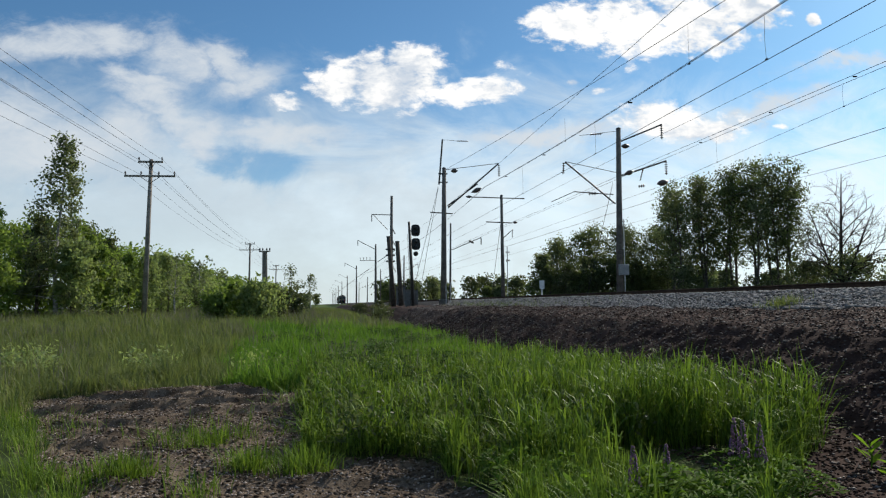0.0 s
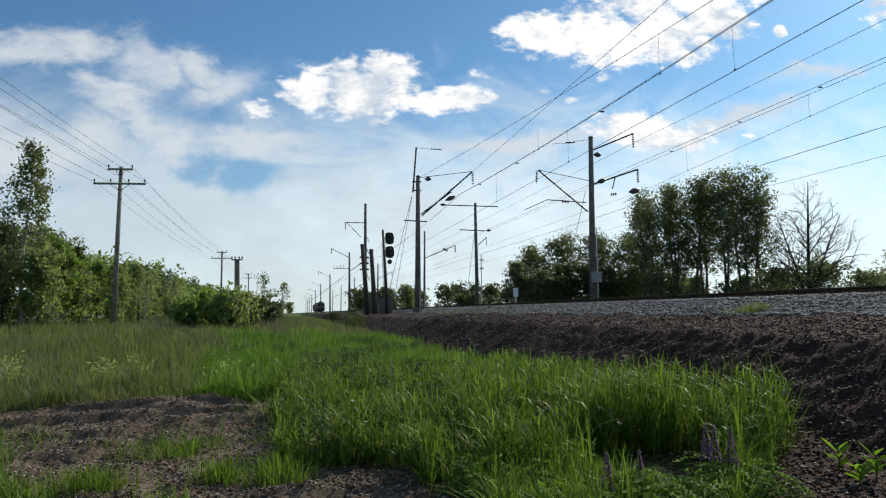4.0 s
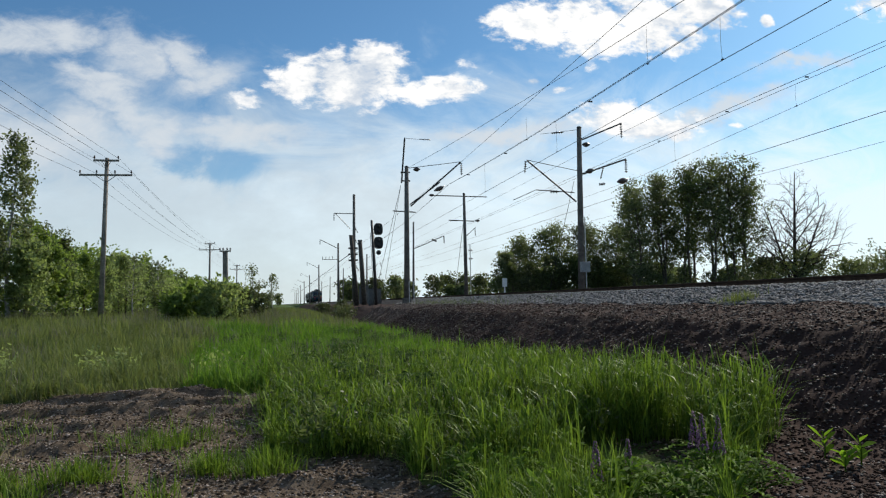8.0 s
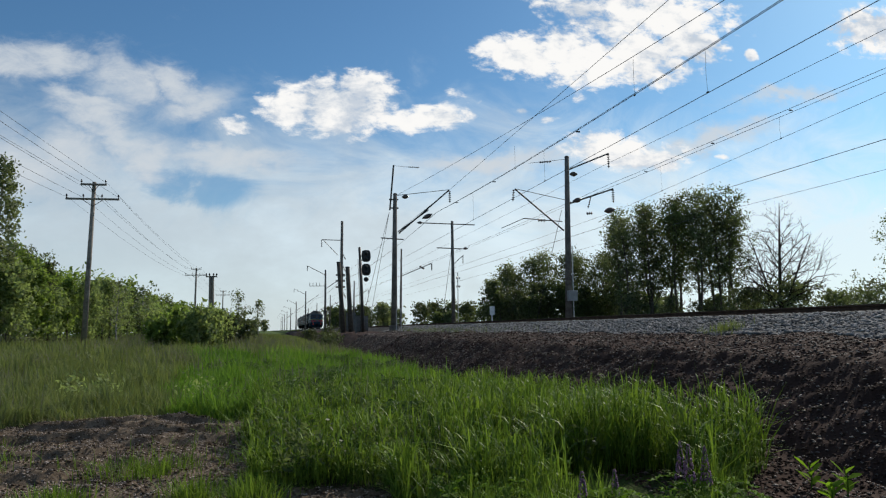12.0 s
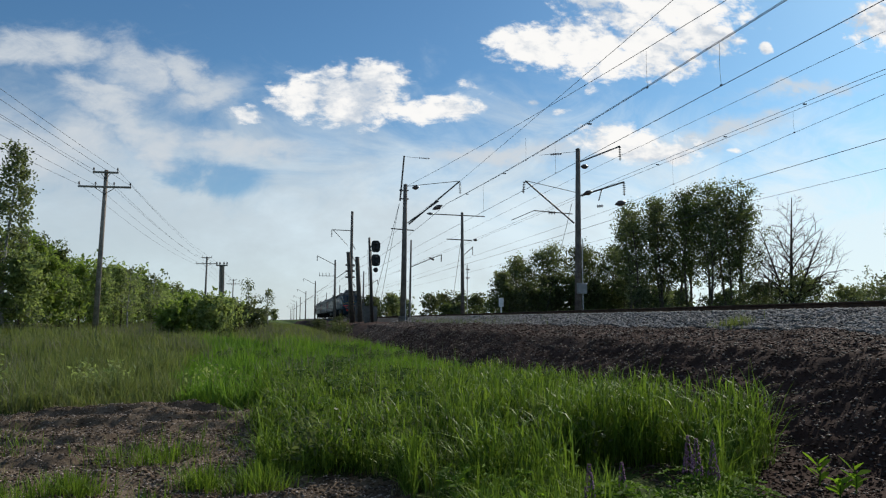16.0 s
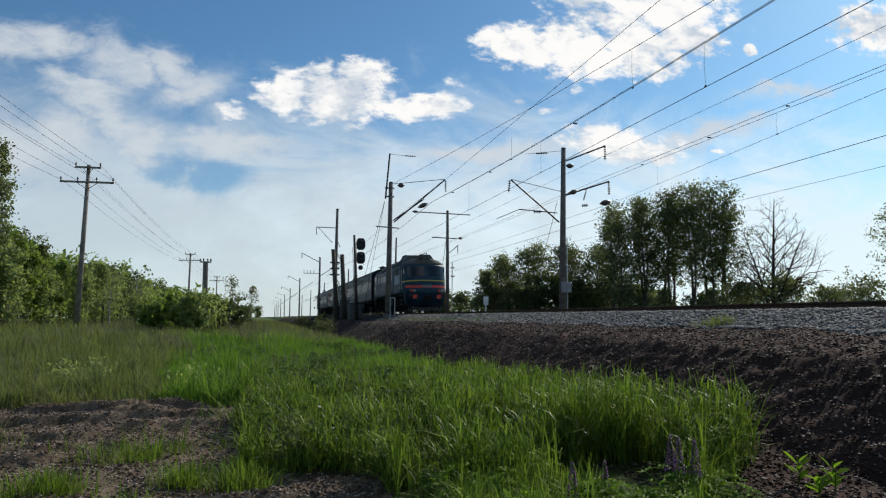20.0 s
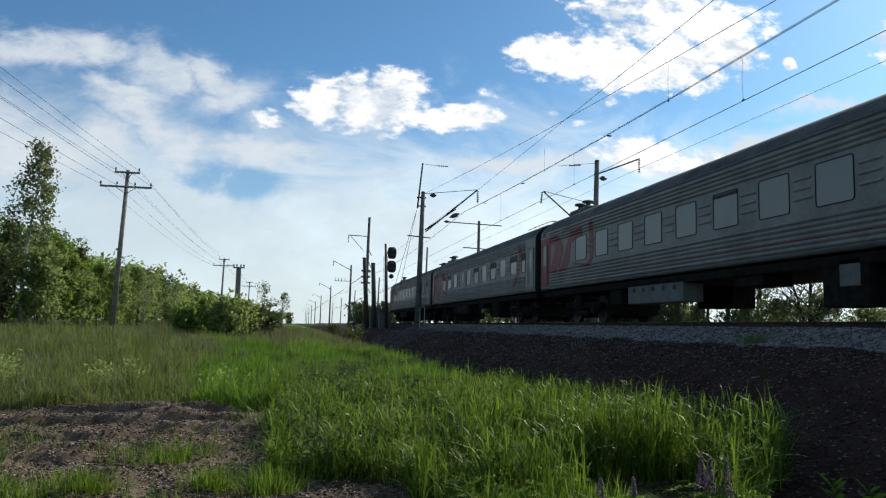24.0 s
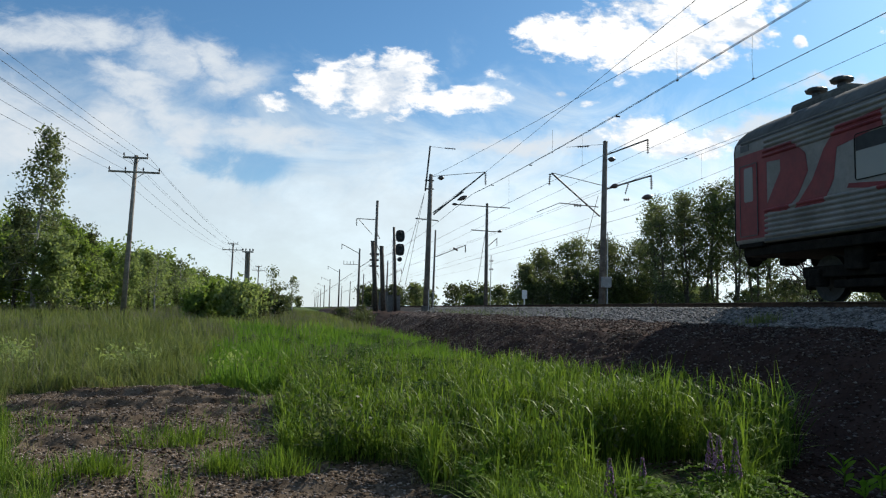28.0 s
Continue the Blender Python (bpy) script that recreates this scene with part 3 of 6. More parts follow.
def build_grass():
    # the tall bright stand between the bare earth and the embankment
    g = scatter(150000, -0.7, 4.7, 4.6, 15.0, 11, 0.065, 30, 1.25)
    x, y = g[0], g[1]
    keep = (bare(x, y) < 0.35) & (x < np.minimum(4.4, 0.735 * y - 0.22) + 0.25 * waves(x, y, 9, 1.5)) & (y > 5.75 - 0.22 * x) & (x > -0.35)
    g = g[:, keep & ~hollows(x, y) & (waves(x, y, 88, 1.1) < 0.34) & (waves(x, y, 188, 0.30) < 0.30)]
    x, y = g[0], g[1]
    tall = 0.32 + 0.22 * smooth(x, 0.4, 2.4) * (1 - smooth(y, 9.0, 12.0)) + 0.20 * waves(x, y, 10, 1.6) + 0.30 * waves(x, y, 101, 0.6) + 0.26 * waves(x, y, 102, 0.27) + 0.46 * (g[4] - 0.5)
    tall = np.clip(tall + 0.26 * np.exp(-((x - 3.0) / 0.9) ** 2 - ((y - 6.7) / 0.7) ** 2), 0.16, 0.92)
    rng = np.random.RandomState(27)
    stem = rng.rand(len(x)) < 0.27
    blades("tall_grass", x[stem], y[stem], tall[stem], 0.007 + 0.007 * g[4][stem], M["grass"], 12, "tall bright green broad-bladed grass in a dense stand", 0.45, g[2:4][:, stem])
    leafy = ~stem
    lift = tall[leafy] * (0.05 + 0.70 * rng.rand(leafy.sum()) ** 0.8)
    blades("grass_leaves", x[leafy], y[leafy], 0.12 + 0.14 * rng.rand(leafy.sum()), 0.008 + 0.008 * g[4][leafy], M["grass"], 28, "short broad leaves on the stems of the tall grass", 1.0, None, False, lift)
    # thinner grass and herbs in front of it
    g = scatter(9000, 0.7, 3.3, 3.9, 5.6, 81, 0.09, 40)
    g = g[:, ~hollows(g[0], g[1]) & (bare(g[0], g[1]) < 0.3) & (g[0] < 0.715 * g[1] - 0.3) & ((g[0] < 0.47 * g[1]) | (g[0] > 0.62 * g[1])) & (((g[0] - 2.45) / 0.5) ** 2 + ((g[1] - 5.5) / 0.35) ** 2 > 1)]
    blades("front_grass", g[0], g[1], 0.30 + 0.16 * g[4], 0.009, M["grass"], 82, "thin grass among lupine leaves", 0.6, g[2:4])
    # pale dry stalks and broken straw at the edges of the stand and of the bare earth
    g = scatter(9000, -5.5, 1.2, 4.2, 13.0, 181, 0.16, 30)
    x, y = g[0], g[1]
    g = g[:, (bare(x, y) > 0.03) & (bare(x, y) < 0.75)]
    blades("dry_grass", g[0], g[1], 0.10 + 0.10 * g[4], 0.006, M["straw"], 182, "short dry straw round the bare earth", 0.9, g[2:4], True)
    # the field
    g = scatter(170000, -16, 4.3, 10.4, 32, 13, 0.20, 60, 1.3)
    x, y = g[0], g[1]
    g = g[:, ~hollows(x, y) & (bare(x, y) < 0.3) & (x < 4.0 + 0.35 * waves(x, y, 9, 1.5)) & (np.abs(x) < 2.5 + y * 0.62)]
    x, y = g[0], g[1]
    tall = np.clip(0.38 + 0.22 * waves(x, y, 14, 4.0) + 0.34 * waves(x, y, 141, 1.2) + 0.30 * (g[4] - 0.5), 0.12, 0.85)
    bright = x + 0.8 * waves(x, y, 89, 3.0) > -1.2 - 0.05 * y
    for pick, mat, name, label, seed in ((~bright, "field_grass", "field_grass", "greyish green meadow grass with seed heads", 15), (bright, "meadow", "meadow_grass", "bright green meadow grass beside the embankment", 25)):
        blades(name, x[pick], y[pick], tall[pick], 0.007 + 0.0006 * y[pick], M[mat], seed, label, 0.5, g[2:4][:, pick], True)
    g = scatter(90000, -45, 4.2, 30, 120, 16, 0.5, 40, 1.3)
    x, y = g[0], g[1]
    g = g[:, (x < 4.0) & (np.abs(x) < 3 + y * 0.5)]
    x, y = g[0], g[1]
    blades("far_grass", x, y, 0.50 + 0.16 * waves(x, y, 17, 9.0) + 0.2 * (g[4] - 0.5), 0.032, M["field_grass"], 18, "meadow grass running back along the railway", 0.4, None, True)
    # seed heads standing above the field
    g = scatter(6500, -22, 3.5, 12, 60, 83, 0.6, 60, 1.3)
    x, y = g[0], g[1]
    g = g[:, (np.abs(x) < 2.5 + y * 0.58)]
    x, y = g[0], g[1]
    blades("seed_stalks", x, y, 0.74 + 0.1 * g[4], 0.006 + 0.0003 * y, M["seed"], 84, "thin purplish grey grass stalks in seed", 0.25, None, True)
    # short grass round the bare earth
    g = scatter(22000, -6.5, 0.4, 4.0, 12.4, 19, 0.10, 40)
    x, y = g[0], g[1]
    g = g[:, (bare(x, y) < 0.3) & (np.abs(x) < 2 + y * 0.6)]
    blades("short_grass", g[0], g[1], 0.24 + 0.14 * (g[4] - 0.4), 0.007, M["grass"], 21, "short green grass round the bare earth", 0.6, g[2:4])
    # tufts on the bare earth
    rng = np.random.RandomState(22)
    px, py, qx, qy = [], [], [], []
    for cx, cy, n, r in ((-1.45, 8.0, 150, 0.20), (-1.15, 7.9, 190, 0.18), (-0.95, 8.15, 110, 0.16), (-1.49, 6.35, 260, 0.10), (-0.60, 6.5, 240, 0.10), (-0.55, 6.75, 110, 0.14), (-0.14, 6.35, 330, 0.12), (-0.05, 6.9, 240, 0.14), (-1.75, 6.2, 200, 0.14), (-0.35, 8.6, 60, 0.2), (-3.2, 9.6, 60, 0.3),
                         (-2.6, 8.6, 40, 0.2), (-1.2, 9.4, 30, 0.25), (-0.9, 5.6, 90, 0.10), (-0.3, 10.4, 90, 0.25), (-0.1, 11.3, 120, 0.3)):
        px.append(cx + rng.randn(n) * r)
        py.append(cy + rng.randn(n) * r)
        qx.append(np.full(n, cx))
        qy.append(np.full(n, cy))
    blades("grass_tufts", np.concatenate(px), np.concatenate(py), 0.25, 0.008, M["grass"], 23, "scattered grass tufts on the bare earth", 0.6, (np.concatenate(qx), np.concatenate(qy)))
    # grass on the ballast edge
    x, y = np.concatenate([8.35 + rng.randn(200) * 0.15, 8.3 + rng.randn(700) * 0.3]), np.concatenate([12.6 + rng.randn(200) * 0.22, 37 + rng.randn(700) * 6])
    blades("ballast_grass", x, y, 0.25, 0.012, M["field_grass"], 24, "weeds growing on the ballast edge", 0.45, None, True)
    # low broad-leaved weeds between the grass, thickest in the gaps
    rng = np.random.RandomState(85)
    spots, forbs = [], []
    for _ in range(240):
        cx, cy = rng.rand() * 5.2 - 1.0, 5.2 + rng.rand() ** 1.3 * 9
        if float(bare(np.array([cx]), np.array([cy]))[0]) > 0.2 or cx > 4.2 or (cx > 1.5 and cy < 6.4):
            continue
        spots.append(rng.randn(70, 3) * [0.12, 0.12, 0.09] + [cx, cy, ground_z(cx, cy) + 0.16 + 0.15 * rng.rand()])
    for cx, cy, a, b in HOLLOWS[2:]:
        if cy < 7.0:
            continue
        for _ in range(min(34, int(14 + 50 * a * b))):
            x, y, h = cx + (rng.rand() - 0.5) * a * 1.9, cy + (rng.rand() - 0.5) * b * 1.9, (0.10 + 0.22 * rng.rand()) if cy < 7.6 else (0.26 + 0.24 * rng.rand()) if cy < 16 else (0.18 + 0.20 * rng.rand())
            k = 90
            t = rng.rand(k)
            forbs.append(np.stack([x + rng.randn(k) * 0.055, y + rng.randn(k) * 0.055, ground_z(x, y) + 0.03 + h * t ** 0.6], -1))
    pale = [rng.randn(120, 3) * [0.16, 0.16, 0.12] + [cx, cy, ground_z(cx, cy) + 0.38] for cx, cy in ((-6.3, 16.6), (-5.9, 16.9), (-6.0, 15.9), (-5.5, 16.2), (-3.6, 15.2), (-2.9, 14.8), (-1.2, 13.8), (-4.9, 14.4))]
    leaf_quads("pale_weeds", np.concatenate(pale), 0.045, M["leaf_pale"], 187, "pale green leafy weeds in the meadow")
    leaf_quads("low_weeds", np.concatenate(spots), 0.034, M["leaf"], 86, "dark broad-leaved weeds among the grass")
    leaf_quads("leafy_weeds", np.concatenate(forbs), 0.030, M["forb_leaf"], 186, "dark green leafy herbs in the gaps of the grass", 0.5)


def ground_z(x, y):
    return float(height(np.array([x]), np.array([y]))[0])


build_grass()


def lupine(x, y, tall, flowers, seed):
    """A lupine: rosette of fingered leaves on stalks and, where it blooms, spikes of small florets."""
    rng = np.random.RandomState(seed)
    z0 = ground_z(x, y)
    ob = thing("lupine", "lupine plant with fingered green leaves" + (" and fading purple flower spikes" if flowers else ""), "plant", "lupines", pose(x, y, z0 - 0.02))
    for i in range(22):
        a, lean, h = i * 2.4 + rng.rand(), 0.05 + 0.22 * rng.rand(), min(tall, 0.30) * (0.35 + 0.65 * rng.rand())
        tip = np.array([math.cos(a) * lean, math.sin(a) * lean, h])
        pts = np.stack([np.zeros(3), tip * [0.35, 0.35, 0.6], tip])
        v, f = tube_arrays(pts, 0.0035, 4)
        leaf = new("leaf", mesh_data("leaf", v, f, M["lupine_leaf"]))
        leaf.parent = ob
        pieces = []
        fingers = 9
        for k in range(fingers):
            b = a + 2 * math.pi * k / fingers
            way, cross, ln = np.array([math.cos(b), math.sin(b), 0.45 - 0.6 * math.cos(b - a)]), np.array([-math.sin(b), math.cos(b), 0.7 * math.sin(b * 3)]), 0.055 + 0.030 * rng.rand()
            p = np.stack([tip, tip + way * ln * 0.6 + cross * ln * 0.115, tip + way * ln * [1, 1, 0.4], tip + way * ln * 0.6 - cross * ln * 0.115])
            pieces.append((p, np.array([[0, 1, 2, 3]])))
        v, f = joined(pieces)
        o = new("leaf_blade", mesh_data("leaf_blade", v, f, M["lupine_leaf"]))
        o.parent = leaf
    for i in range(flowers):
        dx, dy, h = (rng.rand() - 0.5) * 0.22, (rng.rand() - 0.5) * 0.22, tall * (0.9 + 0.25 * rng.rand())
        pts = np.stack([np.zeros(3), np.array([dx * 0.6, dy * 0.6, h * 0.5]), np.array([dx, dy, h])])
        v, f = tube_arrays(pts, 0.005, 5)
        stem = new("stem", mesh_data("stem", v, f, M["lupine_leaf"]))
        stem.parent = ob
        n = 170
        t = rng.rand(n)
        a, r = rng.rand(n) * 6.283, 0.032 * (1.15 - t)
        c = np.stack([dx + np.cos(a) * r, dy + np.sin(a) * r, h - 0.26 * (1 - t) + 0.02], -1)
        s = 0.0105 * (1.2 - 0.6 * t)[:, None]
        out = np.stack([np.cos(a), np.sin(a), 0.5 + 0 * a], -1)
        up = np.stack([0 * a, 0 * a, 1 + 0 * a], -1)
        verts = np.stack([c - up * s, c + out * s, c + up * s, c + np.cross(out, up) * s * 0.8], 1).reshape(-1, 3)
        tri = np.array([[0, 1, 3], [1, 2, 3], [0, 3, 2], [0, 2, 1]])
        o = new("flower_spike", mesh_data("flower_spike", verts, (np.arange(n)[:, None, None] * 4 + tri[None]).reshape(-1, 3), M["lupine_flower"]))
        o.parent = ob
        tagged(o, "purple lupine flower spike")


def broad_plant(x, y, tall, seed):
    """A weed with large oval leaves on short stalks."""
    rng = np.random.RandomState(seed)
    ob = thing("broad_leaved_weed", "yellow-green weed with large oval leaves", "plant", "broad-leaved weeds", pose(x, y, ground_z(x, y) - 0.02))
    for i in range(8):
        a, h, ln = i * 2.4 + rng.rand(), tall * (0.25 + 0.75 * i / 8), 0.055 + 0.03 * rng.rand()
        foot = np.array([0, 0, h * 0.8])
        way = np.array([math.cos(a) * 0.8, math.sin(a) * 0.8, 0.35 + 0.6 * rng.rand()])
        cross = np.array([-math.sin(a), math.cos(a), 0.3])
        p = np.stack([foot, foot + way * ln * 0.4 + cross * ln * 0.2, foot + way * ln + cross * ln * 0.42, foot + way * ln * 1.6 + cross * ln * 0.3 - [0, 0, 0.01], foot + way * ln * 2.0 - [0, 0, 0.02],
                      foot + way * ln * 1.6 - cross * ln * 0.3 - [0, 0, 0.01], foot + way * ln - cross * ln * 0.42, foot + way * ln * 0.4 - cross * ln * 0.2])
        o = new("leaf", mesh_data("leaf", p, np.arange(8).reshape(1, 8), M["broad_leaf"]))
        o.parent = ob
    v, f = tube_arrays(np.array([[0, 0, 0], [0.01, 0, tall * 0.45], [0.0, 0.01, tall * 0.9]]), 0.006, 5)
    o = new("stem", mesh_data("stem", v, f, M["lupine_leaf"]))
    o.parent = ob


for i, (x, y, h) in enumerate(((4.15, 5.22, 0.25), (4.22, 4.92, 0.27), (4.02, 4.85, 0.22), (1.75, 4.75, 0.30), (1.55, 4.5, 0.26), (2.0, 4.7, 0.26))):
    broad_plant(x, y, h, 130 + i)


for i, (x, y, h, k) in enumerate(((2.86, 4.75, 0.52, 3), (2.16, 4.55, 0.46, 1), (1.98, 4.45, 0.42, 1), (2.45, 4.5, 0.24, 0), (2.3, 4.75, 0.24, 0), (2.65, 4.55, 0.24, 0), (3.05, 4.7, 0.24, 0), (2.2, 4.3, 0.24, 0), (1.85, 4.3, 0.22, 0), (2.1, 5.75, 0.4, 0), (1.3, 4.75, 0.26, 0), (1.45, 4.4, 0.26, 0), (1.7, 4.25, 0.26, 0),
                               (2.60, 4.2, 0.24, 0), (1.35, 5.1, 0.30, 0), (3.1, 4.55, 0.20, 0), (1.6, 4.9, 0.34, 0), (1.4, 5.5, 0.3, 0))):
    lupine(x, y, h, k, 90 + i)


def stones(name, x, y, size, mat, seed, label):
    """Loose broken stones, each its own island, in one object."""
    rng = np.random.RandomState(seed)
    base = np.array([[1, 0.2, 0], [0, 1, 0.1], [-1, 0, 0.2], [0.1, -1, 0], [0.2, 0, 1], [0, 0.1, -1]], float)
    tri = np.array([[0, 1, 4], [1, 2, 4], [2, 3, 4], [3, 0, 4], [1, 0, 5], [2, 1, 5], [3, 2, 5], [0, 3, 5]], np.int32)
    n = len(x)
    shape = base[None] * (0.7 + 0.5 * rng.rand(n, len(base), 1)) * (np.array([1.15, 0.8, 0.5]) * (0.8 + 0.4 * rng.rand(n, 1, 3)))
    a = rng.rand(n) * 6.283
    c, s = np.cos(a)[:, None], np.sin(a)[:, None]
    r = size[:, None]
    verts = np.stack([(shape[..., 0] * c - shape[..., 1] * s) * r + x[:, None], (shape[..., 0] * s + shape[..., 1] * c) * r + y[:, None],
                      shape[..., 2] * r + (height(x, y) + size * 0.25)[:, None]], -1)
    faces = (np.arange(n, dtype=np.int32)[:, None, None] * len(base) + tri[None]).reshape(-1, 3)
    return tagged(new(name, mesh_data(name, verts.reshape(-1, 3), faces, mat)), label, "gravel", kind="stuff")


def build_stones():
    rng = np.random.RandomState(31)
    n = 34000
    y = 8.5 + 46 * rng.rand(n) ** 1.5
    stones("ballast_stones", 8.1 + rng.rand(n) * 1.9, y, 0.026 + 0.036 * rng.rand(n) + 0.0005 * y, M["stone_grey"], 32, "grey crushed stone ballast along the track")
    n = 26000
    y = 4.0 + 46 * rng.rand(n) ** 1.5
    x = 2.9 + rng.rand(n) ** 0.8 * 5.4
    size = 0.006 + 0.019 * rng.rand(n) ** 2.0 + 0.0007 * y
    stones("slope_stones", x, y, size, M["pebble"], 33, "pale flat pebbles scattered on the embankment slope")
    n = 30000
    y = 4.0 + 32 * rng.rand(n) ** 2.0
    x = 3.0 + rng.rand(n) * 5.0
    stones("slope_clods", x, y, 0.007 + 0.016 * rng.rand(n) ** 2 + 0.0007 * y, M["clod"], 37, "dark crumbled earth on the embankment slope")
    x, y = scatter(62000, -4.8, 1.4, 4.2, 12.6, 34, 0.15, 3)[:2]
    keep = bare(x, y) > 0.35
    x, y = x[keep], y[keep]
    stones("earth_clods", x[::2] + 0.05, y[::2] + 0.03, 0.007 + 0.021 * np.random.RandomState(38).rand(len(x[::2])) ** 2, M["earth_clod"], 39, "crumbled brown earth on the bare ground")
    stones("path_stones", x, y, 0.005 + 0.013 * np.random.RandomState(35).rand(len(x)) ** 2.2, M["stone_brown"], 36, "small gravel pressed into the bare earth")


build_stones()


def tree(x, y, tall, spread, leaves, size, mat, seed, bark="bark", low=0.25, lean=0.0, label="", name="tree", group="", rise=0.55, cone=False):
    """A tree: tapered trunk with limbs, and a crown of leaf clumps set along the limbs with gaps."""
    rng = np.random.RandomState(seed)
    z0 = float(height(np.array([x]), np.array([y]))[0])
    ob = thing(name, label, "tree" if name != "bush" else "bush", group, pose(x, y, z0 - 0.05))
    pieces, tips = [], []
    t = np.linspace(0, 1, 9)
    trunk = np.stack([lean * tall * t ** 1.5 + 0.02 * tall * np.sin(t * 5 + seed), 0.02 * tall * np.sin(t * 4 + seed * 2), t * tall * 0.97], -1)
    r0 = 0.011 * tall + 0.02
    pieces.append(tube_arrays(trunk, r0 * (1 - 0.9 * t), 7))
    limbs = int(26 + tall * 0.5)
    for i in range(limbs):
        h = low + (0.97 - low) * (i + rng.rand()) / limbs
        a = i * 2.4 + rng.rand()
        base = np.array([np.interp(h, t, trunk[:, k]) for k in range(3)])
        reach = spread * (0.45 + 0.65 * rng.rand()) * (1 - max(0, h - 0.55) * 1.7) * (0.6 + 0.4 * min(1, (h - low) / 0.2 + 0.4))
        if cone:
            reach = spread * (0.6 + 0.5 * rng.rand()) * (1.02 - h)
        q = np.linspace(0, 1, 4)
        way = np.array([math.cos(a), math.sin(a), rise + 0.5 * rng.rand()])
        limb = base + q[:, None] * reach * way + np.stack([0 * q, 0 * q, -0.12 * reach * q ** 2], -1)
        pieces.append(tube_arrays(limb, r0 * 0.32 * (1 - h * 0.6) * (1 - 0.85 * q), 3))
        for _ in range(4):
            s = 0.35 + 0.65 * rng.rand()
            tips.append(base + s * reach * way + rng.randn(3) * (0.02 if cone else 0.10) * spread)
        for _ in range(2):
            s = 0.4 + 0.5 * rng.rand()
            from_ = base + s * reach * way
            to = from_ + (rng.randn(3) * 0.5 + [0, 0, 0.3]) * reach * 0.45
            pieces.append(tube_arrays(np.stack([from_, (from_ + to) / 2 + rng.randn(3) * 0.03 * spread, to]), r0 * 0.1 * np.array([1, 0.7, 0.3]), 3))
            tips.append(to)
    v, f = joined(pieces)
    trunk_ob = new("trunk", mesh_data("trunk", v, f, M[bark], True))
    trunk_ob.parent = ob
    tips = np.array(tips)
    pick = rng.randint(0, len(tips), leaves)
    clump = (0.06 + 0.11 * rng.rand(len(tips)))[pick] * spread
    if cone:
        clump = clump * 0.55
    centre = tips[pick] + rng.randn(leaves, 3) * clump[:, None] * [1, 1, 0.8]
    if cone:
        centre[:, 2] -= 0.55 * rng.rand(leaves) ** 2 - 0.1
    centre[:, 2] = np.maximum(centre[:, 2], 0.1)
    a, b = rng.randn(leaves, 3), rng.randn(leaves, 3)
    a /= np.linalg.norm(a, axis=1)[:, None]
    b -= a * (a * b).sum(1)[:, None]
    b /= np.linalg.norm(b, axis=1)[:, None]
    s = size * (0.6 + 0.8 * rng.rand(leaves))[:, None]
    verts = np.stack([centre - a * s, centre + b * s * 0.55, centre + a * s, centre - b * s * 0.55], 1).reshape(-1, 3)
    crown = new("crown", mesh_data("crown", verts, np.arange(leaves * 4).reshape(-1, 4), M[mat]))
    crown.parent = ob
    return ob


def bare_tree(x, y, tall, seed):
    rng = np.random.RandomState(seed)
    z0 = float(height(np.array([x]), np.array([y]))[0])
    ob = thing("bare_tree", "dead leafless tree with fine branching twigs", "tree", "", pose(x, y, z0 - 0.05))
    pieces = []

    def grow(base, way, length, r, depth):
        q = np.linspace(0, 1, 5)
        curl = rng.randn(3) * 0.10
        pts = base + q[:, None] * length * way + (q ** 2)[:, None] * length * curl
        pieces.append(tube_arrays(pts, r * (1 - 0.55 * q), 6 if depth < 2 else 3))
        if depth >= 5:
            return
        for _ in range(5 if depth == 0 else 4 if depth < 4 else 3):
            s = 0.3 + 0.7 * rng.rand()
            turn = rng.randn(3)
            turn -= way * turn.dot(way)
            turn /= np.linalg.norm(turn)
            w = way * 0.72 + turn * (0.55 + 0.25 * rng.rand()) + np.array([0, 0, 0.12])
            w /= np.linalg.norm(w)
            grow(base + s * length * way + s * s * length * curl, w, length * (0.42 + 0.22 * rng.rand()), r * 0.5, depth + 1)

    for lean, top, r in (((0.05, 0, 1.0), 0.97, 0.22), ((-0.20, 0.05, 1.0), 0.74, 0.15), ((0.26, -0.05, 1.0), 0.72, 0.13)):
        q = np.linspace(0, 1, 9)
        stem = np.stack([lean[0] * tall * q ** 1.3, lean[1] * tall * q, tall * top * q], -1)
        pieces.append(tube_arrays(stem, r * (1 - 0.9 * q) + 0.006, 7))
        for i in range(22):
            h = 0.18 + 0.78 * i / 21
            a = i * 2.4 + rng.rand()
            w = np.array([math.cos(a), math.sin(a), 0.55 + 0.5 * rng.rand()])
            base = np.array([np.interp(h, q, stem[:, k]) for k in range(3)])
            grow(base, w / np.linalg.norm(w), tall * 0.34 * (1.05 - h) ** 0.6 * (0.7 + 0.5 * rng.rand()), r * 0.5 * (1.1 - h), 3)
    v, f = joined(pieces)
    o = new("crown", mesh_data("crown", v, f, M["dead_bark"]))
    o.parent = ob


